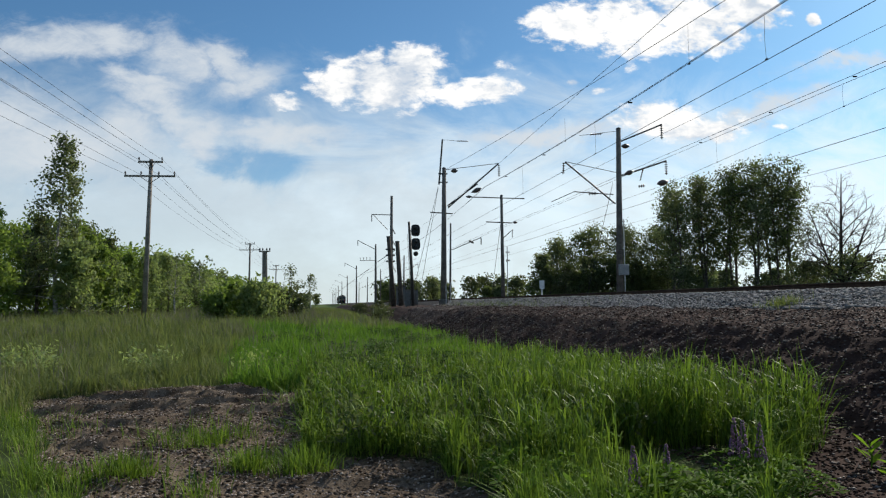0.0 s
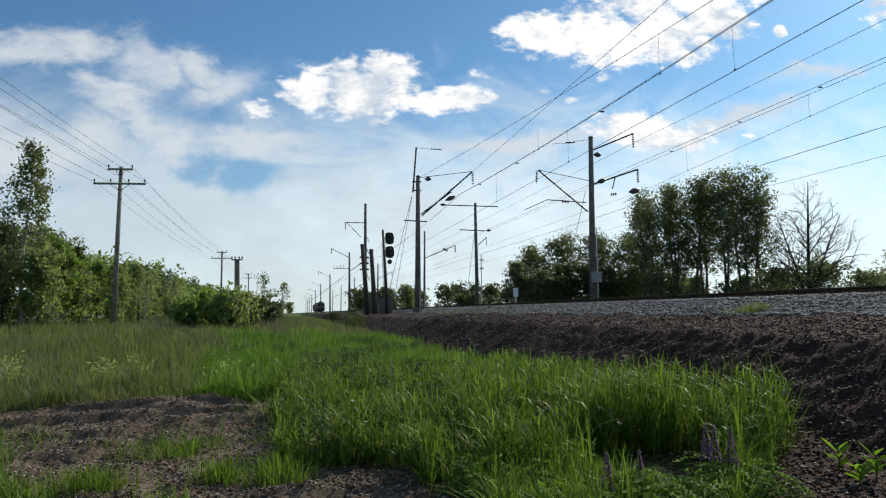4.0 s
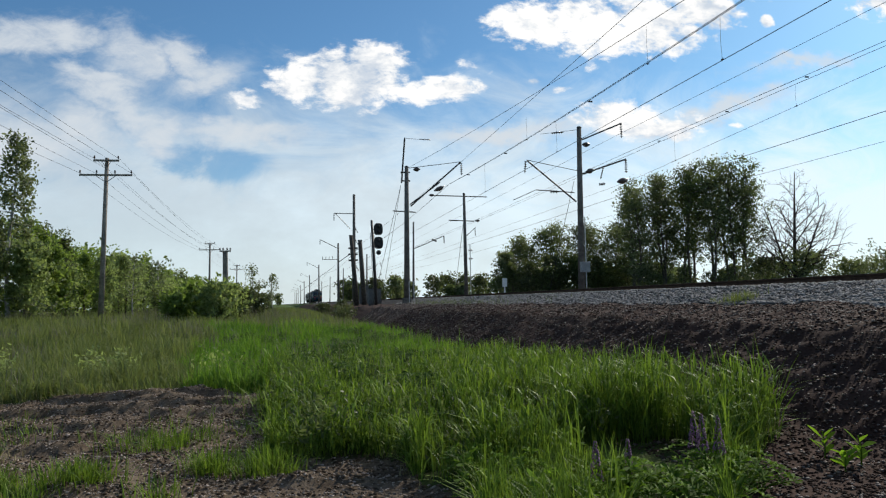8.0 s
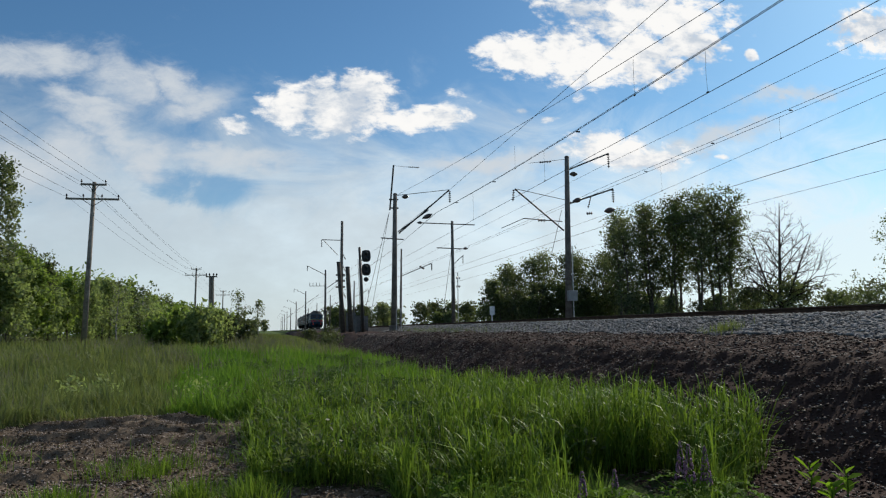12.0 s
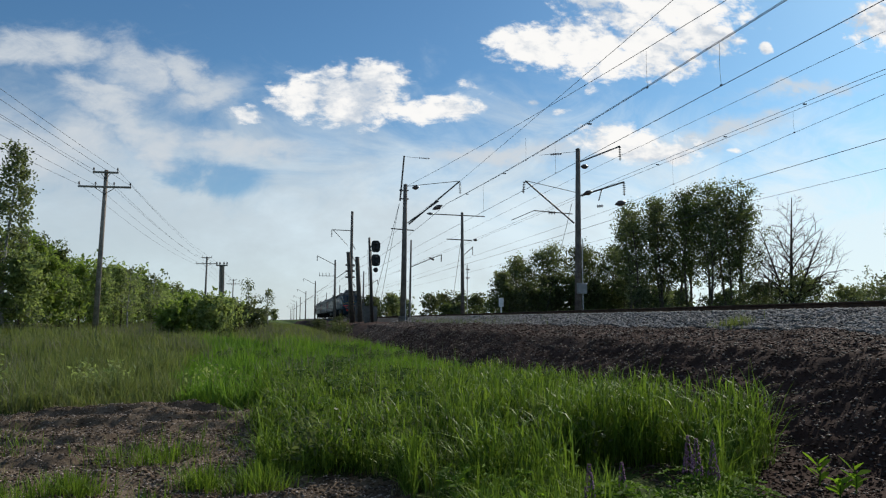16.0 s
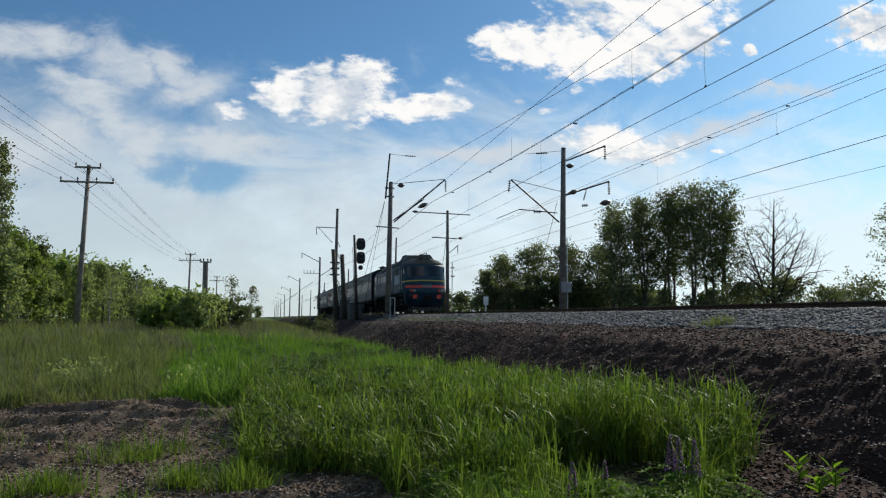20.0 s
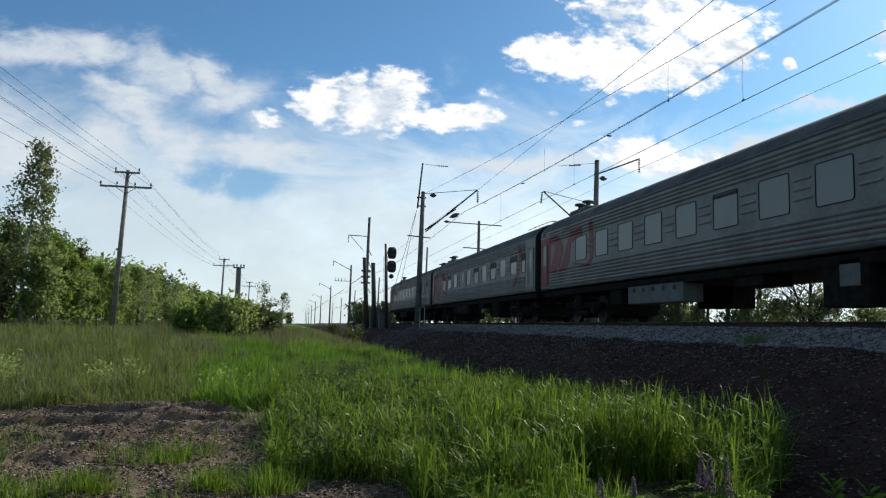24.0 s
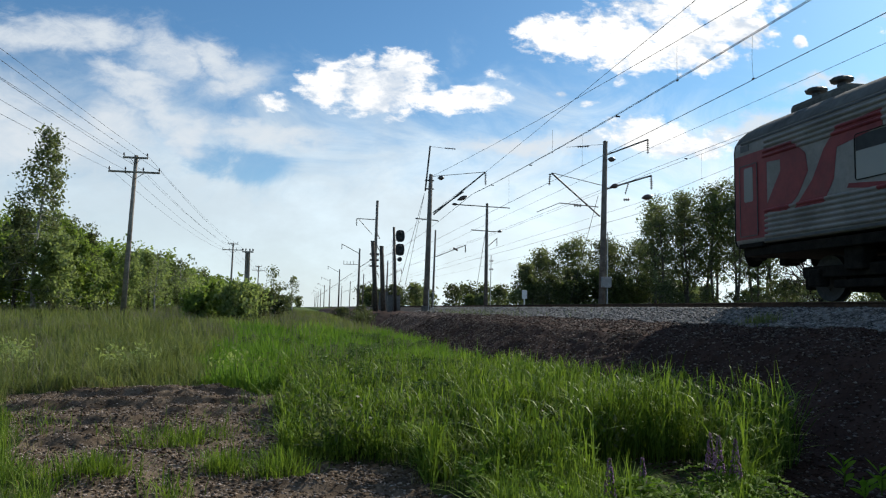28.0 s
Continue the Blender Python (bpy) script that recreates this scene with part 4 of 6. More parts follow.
def build_trees():
    rng = np.random.RandomState(42)
    # forest edge beside the telegraph line
    tree(-14.7, 45.0, 10.8, 3.8, 6500, 0.095, "leaf_grey", 41, "birch_bark", 0.06, 0.02, "tall slender birch with drooping grey-green leaves", "tree", "", -0.10, True)
    edge = [(-18.5, 38, 5.0), (-16.4, 41, 4.6), (-20.5, 43, 5.6), (-16.6, 48, 5.4), (-14.2, 44, 4.4), (-13.6, 47, 3.8), (-19.0, 52, 6.2), (-16.3, 55, 6.2), (-14.6, 53, 5.0), (-21, 60, 7.0), (-17.5, 62, 6.6), (-15.0, 60, 5.6),
            (-15.2, 66, 5.4), (-18.5, 72, 7.0), (-15.9, 78, 5.6), (-14.4, 73, 4.4), (-18.0, 86, 6.2), (-15.5, 84, 5.2), (-14.6, 91, 4.4), (-15.5, 97, 4.8), (-19.0, 100, 6.5), (-14.6, 104, 4.0), (-16.0, 110, 5.0), (-15.0, 117, 4.4),
            (-19.0, 122, 6.0), (-15.4, 126, 4.4), (-16.0, 136, 5.0), (-15.2, 146, 4.6), (-20.0, 150, 6.0), (-15.6, 158, 4.6), (-16.5, 170, 5.0), (-15.8, 182, 4.6), (-21.0, 190, 6.0), (-16.2, 200, 4.8), (-17.0, 220, 5.0), (-16.5, 240, 5.0), (-22.5, 34, 5.0), (-24, 50, 8.0), (-21, 30, 4.5)]
    for i, (x, y, h) in enumerate(edge):
        near = y < 80
        tree(x + rng.randn() * 0.4, y, h * (0.9 + 0.2 * rng.rand()) * (1.0 if y < 56 else 0.80), (0.34 if near else 0.56) * h, 5200 if near else 2200, 0.095 if near else 0.22, ("leaf_light", "leaf_light", "leaf", "leaf_light", "leaf_pale")[i % 5], 100 + i, "bark", 0.04, 0, "dense broadleaf tree at the forest edge", "tree", "forest edge", 1.0)
    # slim young stems rising out of the edge
    for i, (x, y, h) in enumerate([(-17.4, 43, 6.4), (-16.0, 46, 6.2), (-15.2, 50, 6.6), (-14.0, 49, 5.6), (-13.8, 52, 5.4), (-15.0, 57, 6.2), (-14.2, 59, 5.6), (-19.2, 46, 7.0), (-20.8, 48, 7.2), (-18.2, 40, 6.0), (-14.0, 64, 5.6), (-14.6, 70, 5.8), (-13.8, 76, 5.2), (-14.4, 88, 5.6)]):
        h *= 1.0 if y < 55 else 0.84
        tree(x, y, h, 0.17 * h, 1500, 0.095, ("leaf_light", "leaf_dull", "leaf_light")[i % 3], 500 + i, "bark", 0.15, 0, "slim young tree rising from the forest edge", "tree", "young trees", 1.3)
    for i in range(16):
        tree(-22 + i * 0.45 + rng.rand(), 36 + i * 3.6, 1.8 + rng.rand(), 1.7, 1100, 0.12, "leaf_light", 400 + i, "bark", 0.02, 0, "low shrub in front of the forest edge", "bush", "undergrowth")
    for x, y, h, w in ((-9.6, 52, 4.2, 0.9), (-8.6, 56, 4.0, 0.8), (-7.6, 60, 3.6, 0.8), (-2.4, 60, 3.9, 0.9), (-0.9, 63, 3.4, 0.8)):
        tree(x, y, h, w, 420, 0.085, "leaf_grey", int(140 + y), "birch_bark", 0.20, 0, "slim young birch above the meadow grass", "tree", "saplings")
    for i, (x, y, h, w) in enumerate([(-11.0, 50, 4.0, 1.1), (-10.5, 54, 4.4, 1.2), (-11.8, 58, 4.6, 1.4), (-12.2, 66, 4.4, 1.5), (-12.6, 48, 3.2, 1.3), (-11.2, 75, 3.8, 1.5)]):
        tree(x, y, h, w, 2400, 0.085, "leaf_pale", 420 + i, "bark", 0.05, 0, "pale silvery willow standing by the telegraph line", "tree", "willows")
    # willow bushes in the meadow
    for i, (x, y, h, w) in enumerate([(-4.1, 38, 1.9, 1.1), (-3.2, 36.5, 1.7, 1.1), (-2.3, 39, 1.6, 1.0), (-5.2, 41, 1.2, 1.0), (-3.9, 46, 1.7, 1.2), (-1.6, 44, 1.4, 0.9), (-5.8, 50, 1.5, 1.2), (-7.4, 55, 1.7, 1.4), (-9.0, 62, 1.9, 1.5), (-6.8, 66, 1.6, 1.5), (-10.5, 70, 2.2, 1.7), (-4.6, 70, 1.3, 1.5), (-8.0, 80, 1.9, 1.8), (-11, 84, 2.4, 2.0), (-5, 92, 1.5, 1.8), (-4.9, 37.2, 1.2, 0.9), (-2.6, 37.4, 1.8, 1.0)]):
        tree(x, y, h, w, 2200, 0.085, ("leaf_light", "leaf_pale", "leaf_dull")[i % 3], 150 + i, "bark", 0.02, 0, "low rounded willow bush standing in the meadow", "bush", "willow bushes")
    for i, (x, y, h) in enumerate([(3.6, 46, 0.9), (4.2, 54, 1.2), (4.6, 62, 1.2), (3.4, 70, 1.5), (5.2, 68, 1.4), (4.4, 80, 1.6)]):
        tree(x, y, h * 0.75, 0.8, 1000, 0.06, "leaf_dull", 165 + i, "bark", 0.02, 0, "small bush at the foot of the embankment", "bush", "embankment bushes")
    # tall stand beyond the line
    stand = [(34.9, 69, 11.6), (36.2, 73, 12.6), (37.6, 69, 12.6), (39.0, 72, 13.4), (40.2, 68, 13.0), (41.4, 71, 14.0), (42.3, 67.5, 12.6), (43.6, 70, 14.4), (44.8, 68, 13.8), (45.8, 71, 15.0), (46.6, 68, 14.2), (47.6, 70, 12.4), (41.0, 75, 13.0), (44.4, 75, 13.4), (38.2, 76, 12.0)]
    for i, (x, y, h) in enumerate(stand):
        tree(x, y, h * 1.02, 0.20 * h, 3700, 0.115, ("leaf_grey", "leaf", "leaf_dull")[i % 3], 200 + i, "bark", 0.16 if x < 40 else 0.26, 0, "tall aspen with dark trunk and loose crown", "tree", "stand of tall trees", 1.1)
    for i in range(12):
        tree(34 + i * 1.25, 66 + 3 * rng.rand(), 2.4 + 1.4 * rng.rand(), 1.2, 520, 0.11, "leaf_dull", 218 + i, "bark", 0.03, 0, "shrub under the tall trees", "bush", "undergrowth")
    lower = [(27.2, 84, 8.0), (28.6, 86, 7.4), (30.4, 83, 8.6), (32.4, 85, 9.8), (34.4, 82, 9.4), (36.2, 84, 9.2), (37.6, 80, 9.0), (29.0, 79, 5.6), (32.0, 78, 5.4), (24.4, 80, 5.6), (39.0, 82, 9.4)]
    for i, (x, y, h) in enumerate(lower):
        tree(x, y, h, 0.31 * h, 4000, 0.12, ("leaf_grey", "leaf_dull", "leaf")[i % 3], 230 + i, "bark", 0.08, 0, "dense dark broadleaf tree beyond the line", "tree", "trees beyond the line")
    for i in range(14):
        tree(24.6 + i * 1.15 + rng.rand(), 77 + 4 * rng.rand(), 3.4 + 2.4 * rng.rand(), 1.9, 1700, 0.12, "leaf_dull" if i % 2 else "leaf", 380 + i, "bark", 0.02, 0, "dense shrub filling the wood's edge", "bush", "undergrowth")
    bare_tree(41.9, 55.0, 11.4, 7)
    for i, (x, y, h, w) in enumerate([(39.5, 56, 3.6, 2.0), (42.0, 54, 4.2, 2.2), (44.6, 56, 4.0, 2.0), (47.6, 55, 3.2, 2.0), (51, 58, 3.0, 2.2), (55, 60, 3.6, 2.4), (58, 62, 4.4, 2.6), (60.5, 61, 12.5, 2.6), (64, 62, 5.0, 3.0), (70, 64, 7.0, 3.0)]):
        tree(x, y, h, w, 1700, 0.12, "leaf_grey" if i % 2 else "leaf_dull", 250 + i, "bark", 0.04, 0, "spreading bush beyond the line", "bush", "bushes beyond the line")
    # far rows
    for i in range(40):
        x, y = 21.5 + i * 2.2 + rng.rand(), 175 + 40 * rng.rand() - i * 1.4
        h = (4.0 + 3.4 * rng.rand()) * (1.15 if i > 8 else 0.9)
        tree(x, y, h, 0.52 * h, 900, 0.34, ("leaf_dull", "leaf", "leaf_grey")[i % 3], 300 + i, "bark", 0.02, 0, "distant broadleaf tree beyond the railway", "tree", "distant trees")
    for i in range(12):
        x, y = 24.0 + i * 1.25 + rng.rand() * 0.6, 285 + 40 * rng.rand()
        tree(x, y, 6.0 + 4.0 * rng.rand(), 3.6, 700, 0.45, ("leaf_dull", "leaf")[i % 2], 360 + i, "bark", 0.02, 0, "distant broadleaf tree beyond the railway", "tree", "distant trees")
    for i in range(14):
        x, y = -34 + i * 3.2 + rng.randn(), 330 + 60 * rng.rand()
        tree(x - 10, y, 5, 2.4, 600, 0.5, "leaf", 340 + i, "bark", 0.03, 0, "distant broadleaf tree at the horizon", "tree", "distant trees")


build_trees()


# ---- overhead line, telegraph line, signal ----
def insulator(bm, at, length=0.5, r=0.07, way=(0, 0, -1)):
    """A string of porcelain discs from at along way."""
    m = Vector(way).normalized().to_track_quat("Z", "Y").to_matrix().to_4x4()
    if r >= 0.13:
        lathe(bm, [(0.03, 0)] + [(r * math.sin(math.pi * k / 10) ** 0.8, length * k / 10) for k in range(1, 10)] + [(0.03, length)], at, 12, m)
        return
    rows, n = [], max(2, int(length / 0.13))
    for i in range(n):
        z = length * i / n
        rows += [(0.02, z), (r, z + 0.03), (r * 0.9, z + 0.05), (0.025, z + 0.07)]
    lathe(bm, rows + [(0.02, length)], at, 8, m)


def mast(x, y, top, lean=0.0, r=0.19, bolts=True, label="grey concrete catenary mast, slightly weathered", base=None):
    """A tapered round concrete mast on a footing; lean is how far its head stands to +x."""
    z = ground_z(x, y) if base is None else base
    ob = thing("catenary_mast", label, "mast", "catenary masts", pose(x, y, z - 0.1))
    h = top - z + 0.1
    bm = bmesh.new()
    rod(bm, (0, 0, 0), (lean, 0, h), r, r * 0.62, 12)
    part("pole", bm, M["concrete"], ob, smooth=True)
    bm = bmesh.new()
    box(bm, 0, 0, 0.25, r * 2.6, r * 2.6, 0.5, 0.03)
    part("footing", bm, M["concrete"], ob)
    bm = bmesh.new()
    lathe(bm, [(r * 0.66, h - 0.05), (r * 0.70, h), (r * 0.4, h + 0.05)], (lean, 0, 0), 10)
    part("cap", bm, M["steel"], ob)
    return ob, z - 0.1


def bar(name, a, b, r, ob, off, mat="steel", label=""):
    """A straight member between two places of the world on the thing ob at off."""
    bm = bmesh.new()
    rod(bm, Vector(a) - off, Vector(b) - off, r, r, 6)
    return part(name, bm, M[mat], ob, label)


def string(a, way, length, ob, off, r=0.07):
    bm = bmesh.new()
    insulator(bm, Vector(a) - off, length, r, way)
    return part("insulator", bm, M["porcelain"], ob, "dark ribbed porcelain insulator", True)


def build_masts():
    # mast beside the near track, with a thin extension pole at its head
    ob, z = mast(8.33, 51.0, 10.71, 0.2, 0.22)
    off = Vector((8.33, 51.0, z))
    bar("extension_pole", (8.15, 51, 9.55), (8.45, 51, 12.76), 0.06, ob, off)
    for h in (9.7, 10.3):
        bar("clamp", (8.1, 50.95, h), (8.75, 50.95, h), 0.05, ob, off)
    bar("bracket_arm", (8.76, 51, 7.92), (12.44, 51, 11.08), 0.05, ob, off)
    bar("bracket_arm", (8.72, 51.03, 8.05), (10.9, 51.03, 9.62), 0.04, ob, off)
    bar("stay_rod", (8.6, 51, 10.6), (12.44, 51, 11.1), 0.022, ob, off)
    string((12.47, 51, 11.0), (0, 0, -1), 0.85, ob, off, 0.10)
    string((10.45, 51, 9.0), (1, 0, 0.45), 0.8, ob, off, 0.16)
    string((9.0, 51, 10.5), (1, 0, 0.1), 0.5, ob, off, 0.16)
    string((9.5, 51, 12.66), (1, 0, -0.02), 0.8, ob, off, 0.06)
    bar("wire_stay", (8.45, 51, 12.72), (9.5, 51, 12.66), 0.012, ob, off, "wire")
    bar("side_arm", (7.5, 51, 7.6), (9.1, 51, 7.5), 0.04, ob, off)
    bm = bmesh.new()
    for dx in (-0.16, 0.16):
        rod(bm, (8.62 + dx - off.x, -0.3, 0.1), (8.62 + dx - off.x, -0.3, 1.6), 0.03, 0.03, 6)
    rod(bm, (8.46 - off.x, -0.3, 1.6), (8.78 - off.x, -0.3, 1.6), 0.03, 0.03, 6)
    part("cable_guard", bm, M["galvanised"], ob, "pale galvanised cable guard")
    for dx, y2 in ((-1.9, 47.5), (-2.4, 48.5)):
        bar("guy_wire", (8.1, 51, 9.4), (8.33 + dx, y2 + 3, ground_z(8.33 + dx, y2 + 3)), 0.014, ob, off, "wire")
    # mast between the tracks, arms to both sides
    ob, z = mast(17.2, 41.4, 11.45, 0.25, 0.215)
    off = Vector((17.2, 41.4, z))
    bar("bracket_arm", (17.1, 41.4, 6.95), (14.1, 41.4, 9.40), 0.05, ob, off)
    bar("bracket_arm", (17.5, 41.4, 10.65), (20.2, 41.4, 11.75), 0.045, ob, off)
    bar("bracket_arm", (17.5, 41.4, 8.60), (20.4, 41.4, 9.55), 0.05, ob, off)
    bar("stay_rod", (17.3, 41.4, 8.80), (14.1, 41.4, 9.42), 0.02, ob, off)
    bar("steady_arm", (17.0, 41.4, 7.5), (14.6, 41.4, 7.65), 0.03, ob, off)
    bar("steady_arm", (14.6, 41.4, 7.65), (13.2, 41.4, 7.05), 0.02, ob, off)
    string((14.02, 41.4, 9.35), (-0.1, 0, -1), 0.7, ob, off, 0.09)
    string((20.17, 41.4, 11.7), (0, 0, -1), 0.85, ob, off, 0.09)
    string((20.38, 41.4, 9.5), (0, 0, -1), 0.8, ob, off, 0.10)
    string((18.9, 41.4, 9.0), (-0.3, 0, -1), 0.7, ob, off, 0.06)
    string((17.6, 41.4, 10.4), (1, 0, 0), 0.5, ob, off, 0.15)
    string((17.75, 41.4, 8.72), (1, 0, 0.3), 0.6, ob, off, 0.15)
    string((19.75, 41.4, 8.15), (1, 0, 0.2), 0.75, ob, off, 0.18)
    string((18.6, 41.4, 8.0), (1, 0, 0.1), 0.4, ob, off, 0.1)
    string((15.7, 41.4, 11.05), (1, 0, 0.1), 0.75, ob, off, 0.07)
    string((15.5, 41.4, 7.55), (1, 0, -0.02), 0.5, ob, off, 0.11)
    bar("head_wire", (15.0, 41.4, 10.98), (17.4, 41.4, 11.3), 0.012, ob, off, "wire")
    bar("guy_wire", (17.0, 41.4, 8.2), (16.2, 44.5, 1.2), 0.014, ob, off, "wire")
    bm = bmesh.new()
    box(bm, 0.15, -0.32, 3.05 - z, 0.55, 0.28, 0.62, 0.02)
    part("switch_box", bm, M["grey_box"], ob, "pale grey metal box strapped to the mast")
    bar("conduit", (17.4, 41.1, 1.3), (17.45, 41.1, 6.0), 0.035, ob, off, "galvanised")
    # mast with two cross-arms
    ob, z = mast(17.0, 69.0, 11.46, 0.05, 0.2)
    off = Vector((17.0, 69.0, z))
    bar("cross_arm", (13.9, 69, 11.28), (19.3, 69, 11.14), 0.05, ob, off)
    bar("cross_arm", (15.5, 69, 8.9), (18.0, 69, 8.8), 0.05, ob, off)
    string((13.6, 69, 11.3), (1, 0, 0), 0.6, ob, off, 0.13)
    string((18.1, 69, 8.85), (1, 0, 0), 0.45, ob, off, 0.13)
    bar("bracket_arm", (17.2, 69, 7.4), (18.1, 69, 8.2), 0.035, ob, off)
    string((18.05, 69, 8.1), (0, 0, -1), 0.7, ob, off, 0.07)
    for h in (5.2, 6.0):
        string((17.35, 69, h), (1, 0, 0), 0.4, ob, off, 0.12)
    bar("guy_wire", (16.9, 69, 8.6), (15.9, 69, 2.0), 0.02, ob, off, "wire")
    bar("drop_cable", (17.4, 68.8, 1.5), (17.45, 68.8, 6.5), 0.04, ob, off, "galvanised")
    # tall mast with switchgear, beside two old wooden posts
    ob, z = mast(6.85, 74.5, 12.1, 0.2, 0.2)
    off = Vector((6.85, 74.5, z))
    bar("bracket_arm", (7.0, 74.5, 10.2), (5.0, 74.5, 10.25), 0.04, ob, off)
    bar("stay_rod", (5.2, 74.5, 10.2), (6.6, 74.5, 8.7), 0.03, ob, off)
    string((5.02, 74.5, 10.2), (0, 0, -1), 0.7, ob, off, 0.08)
    for dy, h in ((0, 8.8), (0, 7.6), (0, 5.0)):
        string((7.1, 74.5, h), (0.5, 0, -1), 0.6, ob, off, 0.09)
    bm = bmesh.new()
    for h in (4.6, 5.2, 5.8):
        box(bm, 0.0, 0, h, 0.9, 0.25, 0.16, 0.01)
    part("switchgear", bm, M["steel"], ob, "dark switchgear bars")
    # the rows of masts running away
    for i in range(1, 9):
        y = 51 + 64.5 * i
        ob, z = mast(8.25, y, 10.45, 0.1, 0.2)
        off = Vector((8.25, y, z))
        bar("bracket_arm", (8.3, y, 9.7), (5.6, y, 11.1), 0.05, ob, off)
        bar("insulator_rod", (5.6, y, 11.1), (5.6, y, 10.3), 0.06, ob, off)
        bar("bracket_arm", (8.4, y, 7.6), (11.4, y, 9.6), 0.045, ob, off)
        if i == 1:
            bar("side_rack", (5.9, y, 8.0), (8.2, y, 8.0), 0.04, ob, off)
            for k in range(4):
                bar("rack_pin", (5.95 + k * 0.5, y, 8.0), (5.95 + k * 0.5, y, 8.5), 0.04, ob, off)
    for i, y in enumerate((94.0, 158.0, 222.0, 286.0, 350.0)):
        ob, z = mast(16.2 if i == 0 else 17.2, y, 11.4, 0.25, 0.16 if i == 0 else 0.2)
        off = Vector((16.2 if i == 0 else 17.2, y, z))
        bar("bracket_arm", (16.5 + (i > 0) * 0.8, y, 8.0), (20.4, y, 9.6), 0.045, ob, off)
        bar("insulator_rod", (20.4, y, 9.6), (20.4, y, 8.7), 0.07, ob, off)
        bar("insulator_rod", (18.8, y, 9.2), (19.4, y, 8.9), 0.12, ob, off)


build_masts()


def wire(name, label, points, r=0.011, group="overhead wires"):
    v, f = tube_arrays(points, r, 4)
    return tagged(new(name, mesh_data(name, v, f, M["wire"])), label, "wire", group)


def span(x0, z0, y0, y1, sag, x1=None, z1=None, n=13):
    t = np.linspace(0, 1, n)
    x1, z1 = x0 if x1 is None else x1, z0 if z1 is None else z1
    return np.stack([x0 + (x1 - x0) * t, y0 + (y1 - y0) * t, z0 + (z1 - z0) * t - 4 * sag * t * (1 - t)], -1)


def build_wires():
    def line(x, z, sag, label, spans, r=0.011, name="overhead_wire"):
        pts = [span(x, z, a, b, sag) for a, b in spans]
        wire(name, label, np.concatenate([p if i == 0 else p[1:] for i, p in enumerate(pts)]), r)

    near = [(-23, 51), (51, 125), (125, 199), (199, 273), (273, 347)]
    far = [(-22, 41.4), (41.4, 94), (94, 158), (158, 222), (222, 286)]
    wire("overhead_wire", "dark feeder wire hung from the near masts", np.concatenate([span(12.45, 12.45, -14, 51, 0.04, 12.45, 11.08), span(12.45, 11.08, 51, 373, 0.3, 12.45, 10.4)[1:]]), 0.013)
    line(11.4, 9.40, 0.76, "dark messenger wire over the near track", near, 0.012)
    line(11.56, 9.50, 0.72, "dark second messenger wire over the near track", near, 0.010)
    line(11.4, 7.47, 0.02, "contact wire over the near track", near, 0.011, "contact_wire")
    wire("overhead_wire", "dark wire anchored at the near mast head", span(8.6, 10.6, 51, 0, 0.35, 13.2, 9.9), 0.011)
    wire("overhead_wire", "dark feeder wire on the mast between the tracks", np.concatenate([span(20.17, 11.25, -22, 41.4, 0.15, 20.17, 11.15), span(20.17, 11.15, 41.4, 286, 0.3)[1:]]), 0.010)
    line(20.38, 9.92, 0.10, "dark messenger wire over the second track", far, 0.011)
    line(20.55, 9.78, 0.06, "dark messenger wire over the second track", far, 0.010)
    wire("overhead_wire", "dark wire over the second track", np.concatenate([span(20.6, 10.9, -22, 41.4, 0.0, 20.6, 8.22), span(20.6, 8.22, 41.4, 286, 0.2)[1:]]), 0.009)
    line(20.9, 7.62, 0.05, "contact wire over the second track", far, 0.013, "contact_wire")
    line(27.0, 8.1, 0.1, "thin far wire beyond the tracks", far, 0.010)
    # thin links between messenger and contact wires, each with a clip
    for x, y, z0, z1 in ((11.4, 17.3, 7.47, 8.62), (11.4, 5.3, 7.47, 8.62), (11.4, 29.5, 7.47, 8.75), (11.4, 41.0, 7.47, 9.02), (11.45, 21.4, 8.68, 9.9), (11.45, 33.5, 8.86, 9.95), (20.6, 26.3, 8.86, 9.75), (20.6, 36.0, 8.45, 9.75), (20.6, 16.0, 9.3, 9.8)):
        wire("dropper", "thin dropper wire between two overhead wires", np.array([[x, y, z1], [x + 0.04, y + 0.1, (z0 + z1) / 2], [x, y, z0]]), 0.005, "droppers")
        bm = bmesh.new()
        box(bm, x, y, z0, 0.035, 0.09, 0.05, 0.008)
        o = part("wire_clip", bm, M["steel"], None)
        tagged(o, "small dark clip on the overhead wire", "clip", "wire clips")
    for x, z, ys in ((11.4, 0, (12.0, 26.0, 37.0, 45.0)), (20.46, 9.82, (20.0, 25.5, 31.0, 37.5))):
        for y in ys:
            bm = bmesh.new()
            zz = z or 8.58 + 0.00055 * (y - 14) ** 2 + 0.03
            box(bm, x + 0.06, y, zz, 0.16, 0.06, 0.05, 0.008)
            o = part("wire_clip", bm, M["steel"], None)
            tagged(o, "small dark clip on the overhead wire", "clip", "wire clips")
    # wires of the telegraph line
    for x, z in TELEGRAPH_PINS:
        pts = [span(x - 2.6, z - 0.1 - 0.5 * max(0.0, -9.5 - x), -17, 44.9, 0.35, x, z), span(x, z, 44.9, 107, 0.55), span(x, z, 107, 168, 0.55)]
        wire("telegraph_wire", "thin dark telegraph wire", np.concatenate([pts[0], pts[1][1:], pts[2][1:]]), 0.009, "telegraph wires")


TELEGRAPH_PINS = [(-10.27, 9.82), (-8.99, 9.82), (-11.0, 8.98), (-10.2, 8.98), (-9.2, 8.98), (-8.3, 8.98)]
build_wires()


